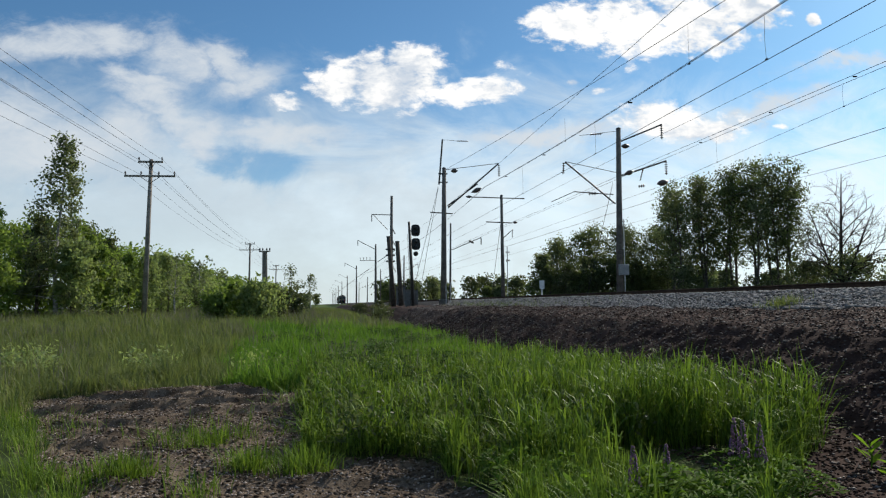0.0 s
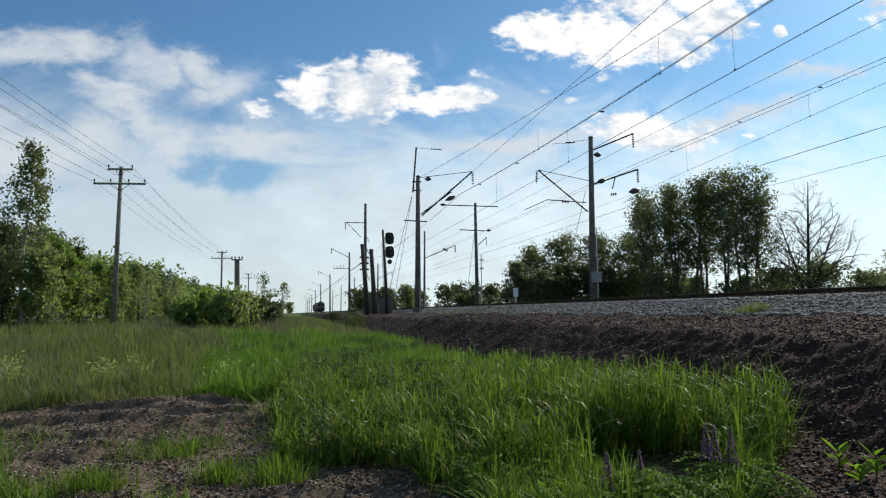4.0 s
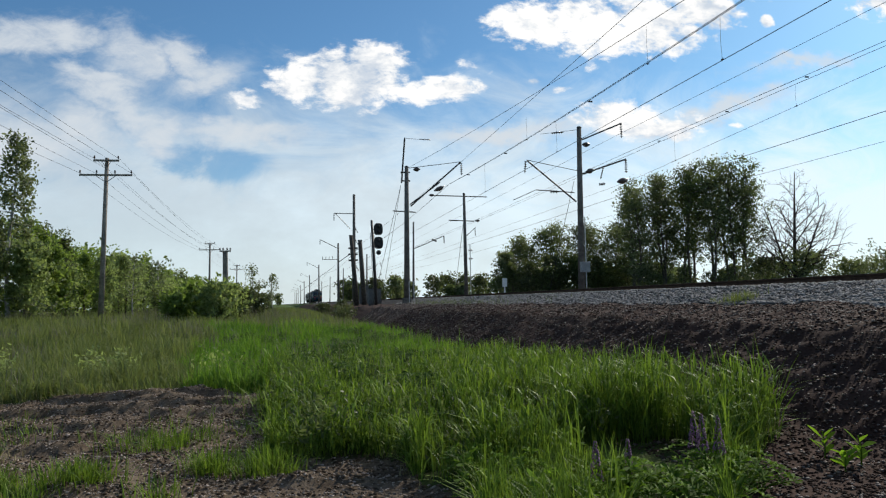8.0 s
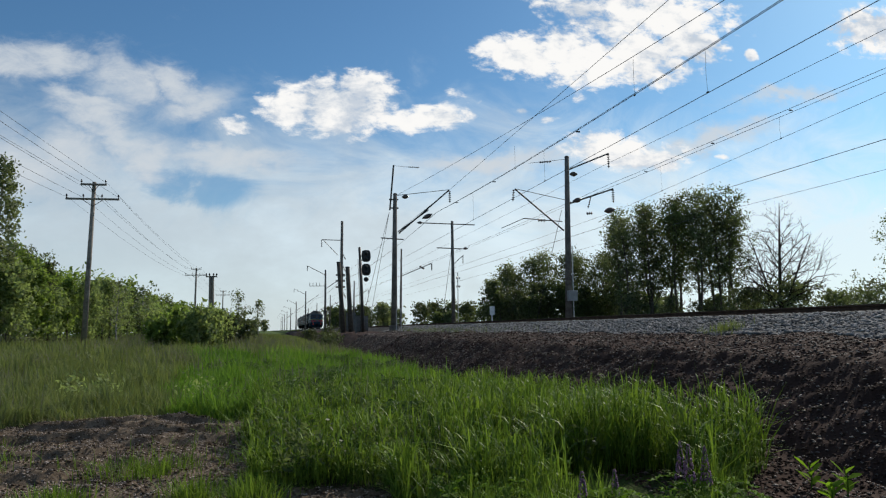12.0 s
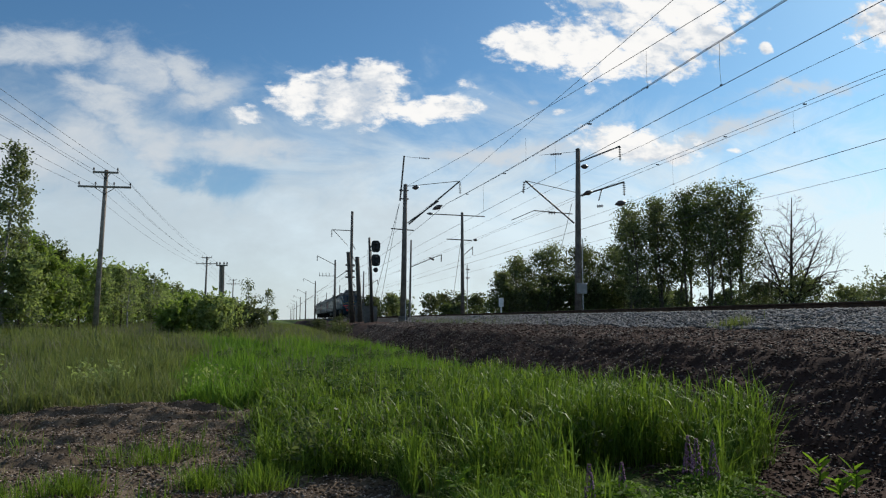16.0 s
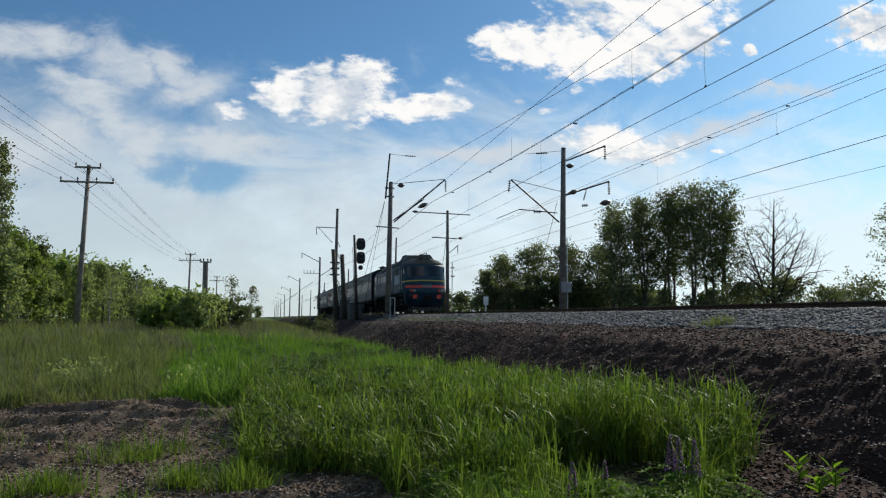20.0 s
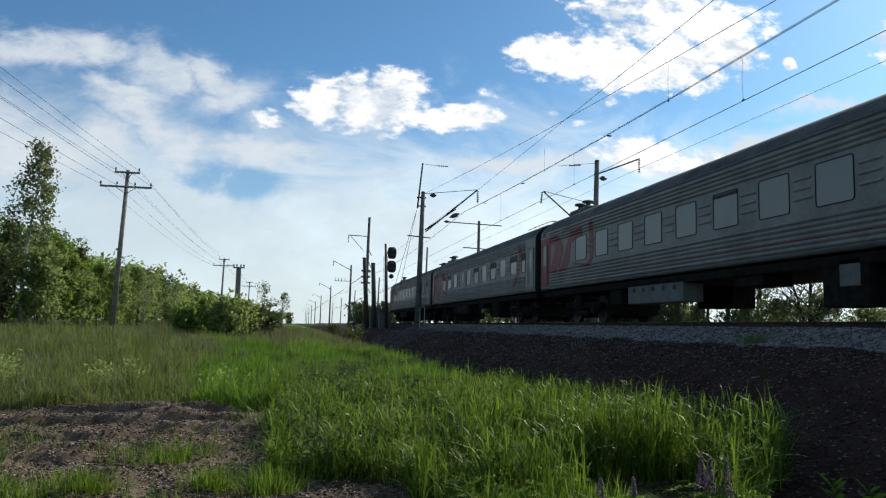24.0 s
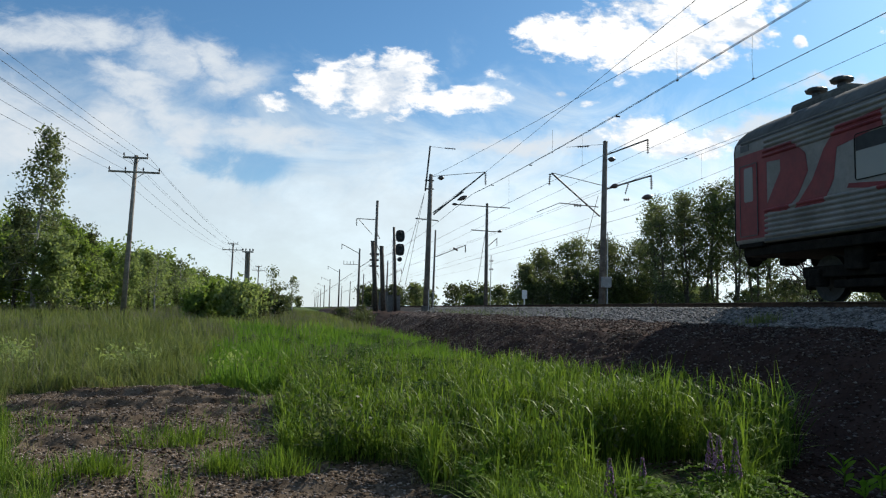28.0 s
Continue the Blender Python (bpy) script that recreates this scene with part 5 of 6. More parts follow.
def telegraph_pole(x, y, top, lean, label):
    z = ground_z(x, y)
    ob = thing("telegraph_pole", label, "pole", "telegraph poles", pose(x, y, z - 0.1))
    h = top - z + 0.1
    bm = bmesh.new()
    rod(bm, (0, 0, 0), (lean, 0, h), 0.16, 0.105, 10)
    part("pole", bm, M["old_wood"], ob, smooth=True)
    for dz, half in ((0.17, 0.68), (1.0, 1.40)):
        cx = lean * (h - dz) / h
        bm = bmesh.new()
        box(bm, cx, -0.15, h - dz, half * 2, 0.09, 0.11, 0.012)
        part("cross_arm", bm, M["old_wood"], ob)
        for sx in (-1, 1):
            bm = bmesh.new()
            rod(bm, (cx + sx * half * 0.42, -0.15, h - dz), (cx, -0.13, h - dz - 0.42), 0.018, 0.018, 5)
            part("arm_brace", bm, M["steel"], ob)
        for sx in ((-1, 1) if half < 1 else (-1, -0.36, 0.36, 1)):
            bm = bmesh.new()
            lathe(bm, [(0.02, 0), (0.02, 0.08), (0.05, 0.09), (0.055, 0.14), (0.035, 0.17), (0.045, 0.2), (0.02, 0.23)], (cx + sx * (half - 0.05), -0.15, h - dz + 0.05), 8)
            part("insulator", bm, M["porcelain"], ob, "small dark pin insulator", True)
    return ob


def build_poles():
    telegraph_pole(-10.0, 44.9, 9.9, 0.32, "weathered wooden telegraph pole with two cross-arms")
    telegraph_pole(-10.0, 107.0, 10.1, 0.2, "distant wooden telegraph pole with two cross-arms")
    telegraph_pole(-10.0, 168.0, 10.2, 0.2, "distant wooden telegraph pole with two cross-arms")
    # doubled pole with a transformer frame
    z = ground_z(-8.6, 118.0)
    ob = thing("double_pole", "dark doubled wooden pole with a cable frame", "pole", "", pose(-8.6, 118, z))
    for dx in (-0.2, 0.2):
        bm = bmesh.new()
        rod(bm, (dx, 0, 0), (dx * 0.9, 0, 9.0), 0.24, 0.19, 8)
        part("pole", bm, M["old_wood"], ob)
    bm = bmesh.new()
    box(bm, 0, 0, 8.9, 1.7, 0.2, 0.2)
    part("cross_arm", bm, M["old_wood"], ob)
    for dx in (-0.75, -0.3, 0.3, 0.75):
        bm = bmesh.new()
        insulator(bm, Vector((dx, 0, 9.0)), 0.45, 0.13, (0, 0, 1))
        part("insulator", bm, M["porcelain"], ob)
    # old posts leaning beside the switchgear mast
    for x, y, top, lean in ((6.9, 72.0, 7.9, -0.45), (7.45, 70.5, 7.3, -0.30)):
        z = ground_z(x, y)
        ob = thing("wooden_post", "dark old wooden post leaning over", "post", "leaning posts", pose(x, y, z - 0.1))
        bm = bmesh.new()
        rod(bm, (0, 0, 0), (lean, 0, top - z), 0.24, 0.19, 9)
        part("post", bm, M["bark"], ob, smooth=True)
        bm = bmesh.new()
        lathe(bm, [(0.21, 0), (0.21, 0.12)], (lean, 0, top - z - 0.1), 9)
        part("band", bm, M["steel"], ob)
    # relay cabinets at the foot of the signal
    for x, y, w, h, mat in ((7.30, 63.0, 0.62, 1.3, "dull_box"), (7.95, 64.5, 0.6, 1.2, "dull_box"), (7.75, 73.5, 0.9, 1.7, "dull_box")):
        z = ground_z(x, y)
        ob = thing("relay_cabinet", "grey metal relay cabinet beside the track", "cabinet", "relay cabinets", pose(x, y, z))
        bm = bmesh.new()
        box(bm, 0, 0, h / 2 + 0.1, w, 0.5, h, 0.02)
        part("body", bm, M[mat], ob)
        bm = bmesh.new()
        box(bm, 0, -0.262, h / 2 + 0.1, w * 0.86, 0.016, h * 0.88, 0.004)
        part("door", bm, M[mat], ob)
        bm = bmesh.new()
        box(bm, 0, 0, h + 0.13, w + 0.1, 0.6, 0.05, 0.01)
        part("roof", bm, M["steel"], ob)
        bm = bmesh.new()
        box(bm, 0, 0, 0.05, w * 0.9, 0.45, 0.12)
        part("plinth", bm, M["concrete"], ob)
    # white kilometre post beyond the track
    ob = thing("marker_post", "small white marker post with a square plate", "post", "", pose(19.0, 63.0, ground_z(19.0, 63.0)))
    bm = bmesh.new()
    rod(bm, (0, 0, 0), (0, 0, 1.5), 0.06, 0.06, 8)
    part("post", bm, M["white_paint"], ob)
    bm = bmesh.new()
    box(bm, 0, -0.07, 1.55, 0.45, 0.03, 0.75, 0.01)
    part("plate", bm, M["white_paint"], ob)


build_poles()


def build_signal():
    x, y = 7.55, 62.0
    z = ground_z(x, y)
    ob = thing("railway_signal", "dark railway signal seen from behind, two rounded heads", "signal", "", pose(x, y, z))
    h = 8.15 - z
    bm = bmesh.new()
    rod(bm, (0, 0, 0), (-0.25, 0, h), 0.14, 0.10, 10)
    part("mast", bm, M["steel"], ob, smooth=True)
    for zc, hh in ((h - 0.75, 0.48), (h - 1.9, 0.5)):
        head = None
        bm = bmesh.new()
        n = 28
        front, rear = [], []
        for i in range(n):
            a = 2 * math.pi * i / n
            c, s = math.cos(a), math.sin(a)
            px, pz = 0.38 * math.copysign(abs(c) ** 0.6, c), 0.5 * math.copysign(abs(s) ** 0.75, s)
            front.append(bm.verts.new((0.28 + px, -0.13, zc + pz)))
            rear.append(bm.verts.new((0.28 + px, -0.09, zc + pz)))
        bm.faces.new(front)
        bm.faces.new(rear[::-1])
        for i in range(n):
            bm.faces.new((front[i], front[(i + 1) % n], rear[(i + 1) % n], rear[i]))
        head = part("backboard", bm, M["black"], ob, "black rounded backboard")
        for k in (-0.22, 0.22):
            bm = bmesh.new()
            lathe(bm, [(0.12, 0), (0.14, 0.1), (0.11, 0.22)], (0.28, -0.13, zc + k), 12, pose(0, 0, 0, 90))
            part("lamp_unit", bm, M["black"], head, smooth=True)
        bm = bmesh.new()
        box(bm, 0.05, -0.05, zc, 0.4, 0.06, 0.08)
        part("bracket", bm, M["steel"], ob)
    bm = bmesh.new()
    lathe(bm, [(0.15, 0), (0.20, 0.05), (0.20, 0.2), (0.12, 0.26)], (0.26, -0.1, h - 2.72), 12, pose(0, 0, 0, 90))
    part("lower_lamp", bm, M["black"], ob, smooth=True)
    bm = bmesh.new()
    for dx in (-0.15, 0.15):
        rod(bm, (dx, 0.3, 0), (dx - 0.2, 0.3, h - 1), 0.02, 0.02, 5)
    for k in range(12):
        rod(bm, (-0.15 - 0.015 * k, 0.3, 0.4 + 0.4 * k), (0.15 - 0.015 * k, 0.3, 0.4 + 0.4 * k), 0.014, 0.014, 5)
    part("ladder", bm, M["steel"], ob)


build_signal()


# ---- track ----
def build_track():
    ob = tagged(new("railway_track"), "rusty steel rails on concrete sleepers in ballast", "railway track", kind="structure")
    prof = [(-0.075, 0), (0.075, 0), (0.075, 0.012), (0.012, 0.035), (0.010, 0.13), (0.036, 0.145), (0.036, 0.176), (-0.036, 0.176), (-0.036, 0.145), (-0.010, 0.13), (-0.012, 0.035), (-0.075, 0.012)]
    for sx in (-0.76, 0.76):
        bm = bmesh.new()
        ys = list(np.linspace(-80, 400, 9))
        rings = [[bm.verts.new((TRACK + sx + px, y, RAIL_TOP - 0.18 + pz)) for px, pz in prof] for y in ys]
        for lo, hi in zip(rings, rings[1:]):
            for i in range(len(prof)):
                bm.faces.new((lo[i], lo[(i + 1) % len(prof)], hi[(i + 1) % len(prof)], hi[i]))
        bm.faces.new(rings[0])
        bm.faces.new(rings[-1][::-1])
        rail = part("rail", bm, M["rail_side"], ob)
        bm = bmesh.new()
        box(bm, TRACK + sx, 160, RAIL_TOP - 0.0015, 0.062, 480, 0.005)
        part("running_surface", bm, M["rail_top"], rail, "bright worn running surface")
    bm = bmesh.new()
    box(bm, 0, 0, 0, 2.7, 0.25, 0.18, 0.03)
    first = part("sleeper", bm, M["concrete"], ob)
    first.matrix_basis = pose(TRACK, -10, RAIL_TOP - 0.27)
    for i in range(1, 200):
        o = new("sleeper", first.data)
        o.parent = ob
        o.matrix_basis = pose(TRACK, -10 + 0.545 * i, RAIL_TOP - 0.27)


build_track()


# ---- train ----
BODY_X = 1.553
WHEELSETS = []
CAR_PITCH = 24.54


def bogie(parent, yc, wheelbase, wheels, r, name="bogie"):
    """Side frames, springs and wheelsets, hung under the body at yc."""
    bm = bmesh.new()
    span_y = wheelbase * (wheels - 1)
    for sx in (-1, 1):
        box(bm, sx * 1.05, yc, r + 0.12, 0.16, span_y + 0.9, 0.24, 0.03)
        for k in range(wheels):
            y = yc - span_y / 2 + k * wheelbase
            box(bm, sx * 1.08, y, r, 0.26, 0.34, 0.36, 0.04)
        for k in range(wheels - 1):
            y = yc - span_y / 2 + (k + 0.5) * wheelbase
            box(bm, sx * 1.1, y, r + 0.36, 0.34, 0.5, 0.5, 0.04)
            box(bm, sx * 1.08, y, r - 0.14, 0.2, wheelbase * 0.55, 0.16, 0.03)
    box(bm, 0, yc, r + 0.2, 2.2, 0.5, 0.3, 0.03)
    for k in range(wheels - 1):
        y = yc - span_y / 2 + (k + 0.5) * wheelbase
        box(bm, 0, y, r - 0.05, 1.9, wheelbase * 0.42, 0.5, 0.05)
    for s in (-1, 1):
        box(bm, 0, yc + s * (span_y / 2 + r + 0.12), r - 0.02, 1.8, 0.16, 0.42, 0.04)
    part(name, bm, M["bogie"], parent, "black greasy bogie frame")
    for k in range(wheels):
        y = yc - span_y / 2 + k * wheelbase
        bm = bmesh.new()
        for sx in (-1, 1):
            lathe(bm, [(r * 0.2, -0.07), (r * 0.8, -0.05), (r, -0.065), (r, 0.055), (r + 0.025, 0.06), (r + 0.025, 0.085), (r * 0.8, 0.08), (r * 0.2, 0.07)], (sx * 0.76, 0, 0), 24, pose(0, 0, 0, 0, -90 * sx))
            for i in range(5):
                a = 2 * math.pi * i / 5
                rod(bm, (sx * 0.835, r * 0.5 * math.cos(a), r * 0.5 * math.sin(a)), (sx * 0.855, r * 0.5 * math.cos(a), r * 0.5 * math.sin(a)), 0.03, 0.03, 6)
        rod(bm, (-0.75, 0, 0), (0.75, 0, 0), 0.08, 0.08, 8)
        turning = part("wheelset", bm, M["wheel_steel"], parent, "worn steel wheels on an axle")
        turning.matrix_basis = pose(0, y, r)
        WHEELSETS.append((turning, y, r))


def panel(points, side=-1, proud=0.006, x=BODY_X):
    """A thin plate on the flat side of a car from points of (place along, height)."""
    bm = bmesh.new()
    outer = [bm.verts.new((side * (x + proud), y, z)) for y, z in points]
    inner = [bm.verts.new((side * (x - 0.002), y, z)) for y, z in points]
    bm.faces.new(outer)
    bm.faces.new(inner[::-1])
    n = len(points)
    for i in range(n):
        bm.faces.new((outer[i], outer[(i + 1) % n], inner[(i + 1) % n], inner[i]))
    return bm


def rounded(y0, y1, z0, z1, r=0.08, k=4):
    """Corners of a rounded rectangle."""
    out = []
    for cy, cz, a0 in ((y1 - r, z1 - r, 0), (y0 + r, z1 - r, 90), (y0 + r, z0 + r, 180), (y1 - r, z0 + r, 270)):
        for i in range(k + 1):
            a = radians(a0 + 90 * i / k)
            out.append((cy + r * math.cos(a), cz + r * math.sin(a)))
    return out


def ring_panel(y0, y1, z0, z1, w, r, side, proud, x=BODY_X, k=4):
    """A rounded frame."""
    a, b = rounded(y0 - w, y1 + w, z0 - w, z1 + w, r + w, k), rounded(y0, y1, z0, z1, r, k)
    bm = bmesh.new()
    rows = []
    for pts, px in ((a, x - 0.002), (a, x + proud), (b, x + proud), (b, x - 0.002)):
        rows.append([bm.verts.new((side * px, y, z)) for y, z in pts])
    n = len(a)
    for lo, hi in zip(rows, rows[1:]):
        for i in range(n):
            bm.faces.new((lo[i], lo[(i + 1) % n], hi[(i + 1) % n], hi[i]))
    return bm


def car_window(ob, y0, y1, z0, z1, side, drop, x=BODY_X):
    """A car window: rubber frame, pane with sky brightness and curtains put into its pale colour, black plate for the
    unlit opening at the top where it is let down.
    """
    win = part("window", ring_panel(y0, y1, z0, z1, 0.016, 0.055, side, 0.016, x), M["rubber"], ob, "black rubber window frame")
    top = z1 - drop
    if drop:
        # the unlit gap is a flat black plate, no hole is cut
        part("open_vent", panel([(y0 + 0.01, top), (y1 - 0.01, top), (y1 - 0.01, z1 - 0.02), (y0 + 0.01, z1 - 0.02)], side, 0.004, x), M["black"], win, "black plate standing in for the unlit open top of the window")
        part("pane", panel([(y0 + 0.01, z0 + 0.01), (y1 - 0.01, z0 + 0.01), (y1 - 0.01, top - 0.01), (y0 + 0.01, top - 0.01)], side, 0.005, x), M["pane"], win, "pane with sky brightness and curtains put into its pale colour")
    else:
        part("pane", panel(rounded(y0, y1, z0, z1, 0.055), side, 0.003, x), M["pane"], win, "pane with sky brightness and curtains put into its pale colour")


def ridge(y0, y1, z, half, out, side, x0):
    """A rounded pressed rib along the side of a car."""
    bm = bmesh.new()
    rows = []
    for y in (y0, y1):
        rows.append([bm.verts.new((side * (x0 + dx), y, z + dz)) for dx, dz in ((-0.004, -half), (out * 0.8, -half * 0.45), (out, 0), (out * 0.8, half * 0.45), (-0.004, half))])
    for i in range(4):
        bm.faces.new((rows[0][i], rows[0][i + 1], rows[1][i + 1], rows[1][i]))
    bm.faces.new(rows[0])
    bm.faces.new(rows[1][::-1])
    bmesh.ops.recalc_face_normals(bm, faces=bm.faces[:])
    return bm


RIB_HEIGHTS = (1.42, 1.53, 1.64, 1.75, 1.86, 1.97, 3.17, 3.28, 3.39, 3.50)


def livery_shape(points, side, parent, label):
    """A painted shape on the side of a car, carried over the pressed ribs."""
    shape = part("livery", panel(points, side, 0.009), M["car_red"], parent, label)
    for z in RIB_HEIGHTS:
        cuts = []
        for (ya, za), (yb, zb) in zip(points, points[1:] + points[:1]):
            if (za > z) != (zb > z):
                cuts.append(ya + (yb - ya) * (z - za) / (zb - za))
        cuts.sort()
        for y0, y1 in zip(cuts[::2], cuts[1::2]):
            part("painted_rib", ridge(y0, y1, z, 0.047, 0.044, side, BODY_X), M["car_red"], shape)


def passenger_car(name_label, drops, stroke=False, front_vents=False, dusty=False):
    """A corrugated four-axle passenger car; its front is at -y, heights are over the rail."""
    ob = thing("passenger_car", name_label, "railway car", "passenger cars of the train")
    half = CAR_PITCH / 2
    end = half - 0.33
    section = [(-1.50, 1.28), (-1.545, 1.36), (-BODY_X, 1.45), (-BODY_X, 3.50), (-1.52, 3.66), (-1.40, 3.84), (-1.18, 4.02), (-0.88, 4.16), (-0.48, 4.26), (0.0, 4.30)]
    section = section + [(-x, z) for x, z in section[-2::-1]]
    bm = bmesh.new()
    rings = []
    for y, shrink in ((-end + 0.06, 0.99), (-end + 0.45, 1.0), (0, 1.0), (end - 0.45, 1.0), (end - 0.06, 0.99)):
        rings.append([bm.verts.new((x * (0.5 + shrink * 0.5), y, 1.2 + (z - 1.2) * (1 if z < 3.5 else 1 - (1 - shrink) * 0.6))) for x, z in section])
    k = len(section)
    for lo, hi in zip(rings, rings[1:]):
        for i in range(k):
            bm.faces.new((lo[i], lo[(i + 1) % k], hi[(i + 1) % k], hi[i]))
    bm.faces.new(rings[0][::-1])
    bm.faces.new(rings[-1])
    body = part("body", bm, M["car_grey"], ob, "grey painted corrugated steel body", True)
    for poly in body.data.polygons:
        poly.use_smooth = abs(poly.normal.y) < 0.5 and poly.center.z > 3.5
    # roof skin
    bm = bmesh.new()
    top = [p for p in section if p[1] >= 3.6]
    rows = []
    for y in (-end + 0.12, -end + 0.5, 0, end - 0.5, end - 0.12):
        rows.append([bm.verts.new((x * 1.004, y, z + 0.012 - (0.03 if abs(y) > end - 0.2 else 0))) for x, z in top])
    for lo, hi in zip(rows, rows[1:]):
        for i in range(len(top) - 1):
            bm.faces.new((lo[i], lo[i + 1], hi[i + 1], hi[i]))
    part("roof", bm, M["roof_grey"], ob, "dirty dark grey roof", True)
    # raised fairings and ventilators
    for yc, long_ in ((end - 1.75, 1.9),):
        bm = bmesh.new()
        box(bm, -0.1, yc, 4.30, 1.1, long_, 0.36, 0.12)
        part("roof_fairing", bm, M["roof_grey"], ob)
    for yc, base in ((end - 1.35, 4.45), (end - 2.15, 4.45)) + (((-end + 0.8, 4.24), (-end + 1.9, 4.26)) if front_vents else ()):
        bm = bmesh.new()
        lathe(bm, [(0.10, 0), (0.09, 0.17), (0.22, 0.19), (0.24, 0.24), (0.18, 0.28), (0.08, 0.30)], (-0.35, yc, base), 12)
        part("ventilator", bm, M["car_dark"], ob)
    for y in np.linspace(-end + 5, end - 5, 9):
        bm = bmesh.new()
        box(bm, -0.1, y, 4.325, 0.5, 0.06, 0.05, 0.01)
        part("roof_rib", bm, M["roof_grey"], ob)
    # corrugations
    for side in (-1, 1):
        for z in RIB_HEIGHTS:
            part("corrugation", ridge(-end + 1.45, end - 1.2, z, 0.046, 0.04, side, BODY_X), M["car_grey"], ob)
        part("waist_line", panel([(-end + 1.4, 1.30), (end - 1.15, 1.30), (end - 1.15, 1.35), (-end + 1.4, 1.35)], side, 0.012), M["car_dark"], ob)
        part("gutter", panel([(-end + 0.3, 3.60), (end - 0.3, 3.60), (end - 0.3, 3.635), (-end + 0.3, 3.635)], side, 0.03, 1.525), M["car_dark"], ob)
    front = -half
    for side in (-1, 1):
        starts = [(1.70, 2.24)] + [(2.98 + 1.811 * i, 3.98 + 1.811 * i) for i in range(10)]
        for i, (a, b) in enumerate(starts):
            car_window(ob, front + a, front + b, 2.19, 3.02, side, drops[i] if side < 0 else 0.0)
            if i:
                for z in (2.42, 2.62, 2.82):
                    part("corrugation", ridge(front + a - 0.68, front + a - 0.14, z, 0.04, 0.026, side, BODY_X), M["car_grey"], ob)
        # front door, grey
        y0 = front + 0.58
        door = part("door", panel([(y0, 1.36), (y0 + 0.72, 1.36), (y0 + 0.72, 3.16), (y0, 3.16)], side, 0.012), M["car_grey"], ob, "grey entrance door")
        part("door_window", panel(rounded(y0 + 0.17, y0 + 0.50, 2.2, 3.04, 0.05), side, 0.02), M["pane_dim"], door)
        part("door_joint", ring_panel(y0 + 0.02, y0 + 0.70, 1.38, 3.14, 0.02, 0.03, side, 0.02), M["car_dark"], door)
        for dy in (-0.06, 0.78):
            bm = bmesh.new()
            rod(bm, (side * 1.60, y0 + dy, 1.5), (side * 1.60, y0 + dy, 2.7), 0.016, 0.016, 6)
            part("handrail", bm, M["galvanised"], door)
        # rear door, red with a pale window
        y1 = end - 0.22
        part("red_band", panel([(y1 - 1.05, 1.40), (y1 + 0.14, 1.40), (y1 + 0.14, 3.34), (y1 - 1.05, 3.34)], side, 0.004), M["car_red"], ob, "red livery band round the door")
        door = part("door", panel([(y1 - 0.72, 1.46), (y1 - 0.04, 1.46), (y1 - 0.04, 3.10), (y1 - 0.72, 3.10)], side, 0.014), M["car_red"], ob, "red entrance door")
        part("door_window", panel(rounded(y1 - 0.56, y1 - 0.22, 2.24, 3.02, 0.05), side, 0.022), M["pane_dim"], door)
        part("door_joint", ring_panel(y1 - 0.70, y1 - 0.06, 1.48, 3.08, 0.02, 0.03, side, 0.022), M["car_dark"], door)
        bm = bmesh.new()
        box(bm, side * 1.50, y1 - 0.40, 1.26, 0.10, 0.9, 0.10, 0.01)
        part("door_step", bm, M["bogie"], ob)
        # livery shapes
        e = end
        livery_shape([(e - 1.15, 3.30), (e - 2.15, 3.30), (e - 2.55, 2.98), (e - 2.62, 2.6), (e - 2.3, 2.15), (e - 1.9, 1.88), (e - 1.15, 1.94), (e - 1.45, 2.35), (e - 1.75, 2.75), (e - 1.75, 3.0), (e - 1.15, 3.04)], side, ob, "red livery swoosh")
        livery_shape([(e - 2.2, 1.90), (e - 3.05, 1.90), (e - 3.35, 2.3), (e - 3.45, 2.9), (e - 4.6, 3.05), (e - 4.6, 3.36), (e - 3.45, 3.28), (e - 3.1, 2.95), (e - 2.75, 2.4)], side, ob, "red livery swoosh")
        livery_shape([(e - 3.7, 2.08), (e - 5.2, 1.86), (e - 5.55, 2.2), (e - 5.55, 3.42), (e - 5.2, 3.42), (e - 5.2, 2.12), (e - 4.95, 2.02), (e - 3.75, 2.16)], side, ob, "red livery swoosh")
        f = front
        if stroke:
            livery_shape([(f + 2.3, 3.3), (f + 2.62, 3.3), (f + 2.95, 2.3), (f + 3.55, 1.6), (f + 3.2, 1.6), (f + 2.65, 2.1), (f + 2.32, 2.9)], side, ob, "red livery stroke")
        part("livery", panel([(f + 4.5, 1.585), (e - 6.0, 1.585), (e - 6.0, 1.61), (f + 4.5, 1.61)], side, 0.010), M["car_red"], ob, "thin red line")
    part("rear_vent", panel([(end - 0.62, 3.42), (end - 0.30, 3.42), (end - 0.30, 3.56), (end - 0.62, 3.56)], -1, 0.01), M["car_dark"], ob)
    # ends and gangways
    for sy in (-1, 1):
        bm = bmesh.new()
        box(bm, 0, sy * (end + 0.16), 2.55, 1.5, 0.32, 2.6, 0.05)
        part("gangway", bm, M["rubber"], ob, "black rubber gangway bellows")
        bm = bmesh.new()
        rows = []
        for yy, k in ((end - 0.10, 0.994), (end + 0.02, 0.985), (end + 0.06, 0.93)):
            rows.append([bm.verts.new((x * k, sy * yy, 1.2 + (z - 1.2) * (1 if z < 3.5 else 0.5 + k * 0.5))) for x, z in section])
        for lo, hi in zip(rows, rows[1:]):
            for i in range(len(section)):
                bm.faces.new((lo[i], lo[(i + 1) % len(section)], hi[(i + 1) % len(section)], hi[i]))
        bm.faces.new(rows[-1])
        part("end_wall", bm, M["rubber"], ob, "black end wall")
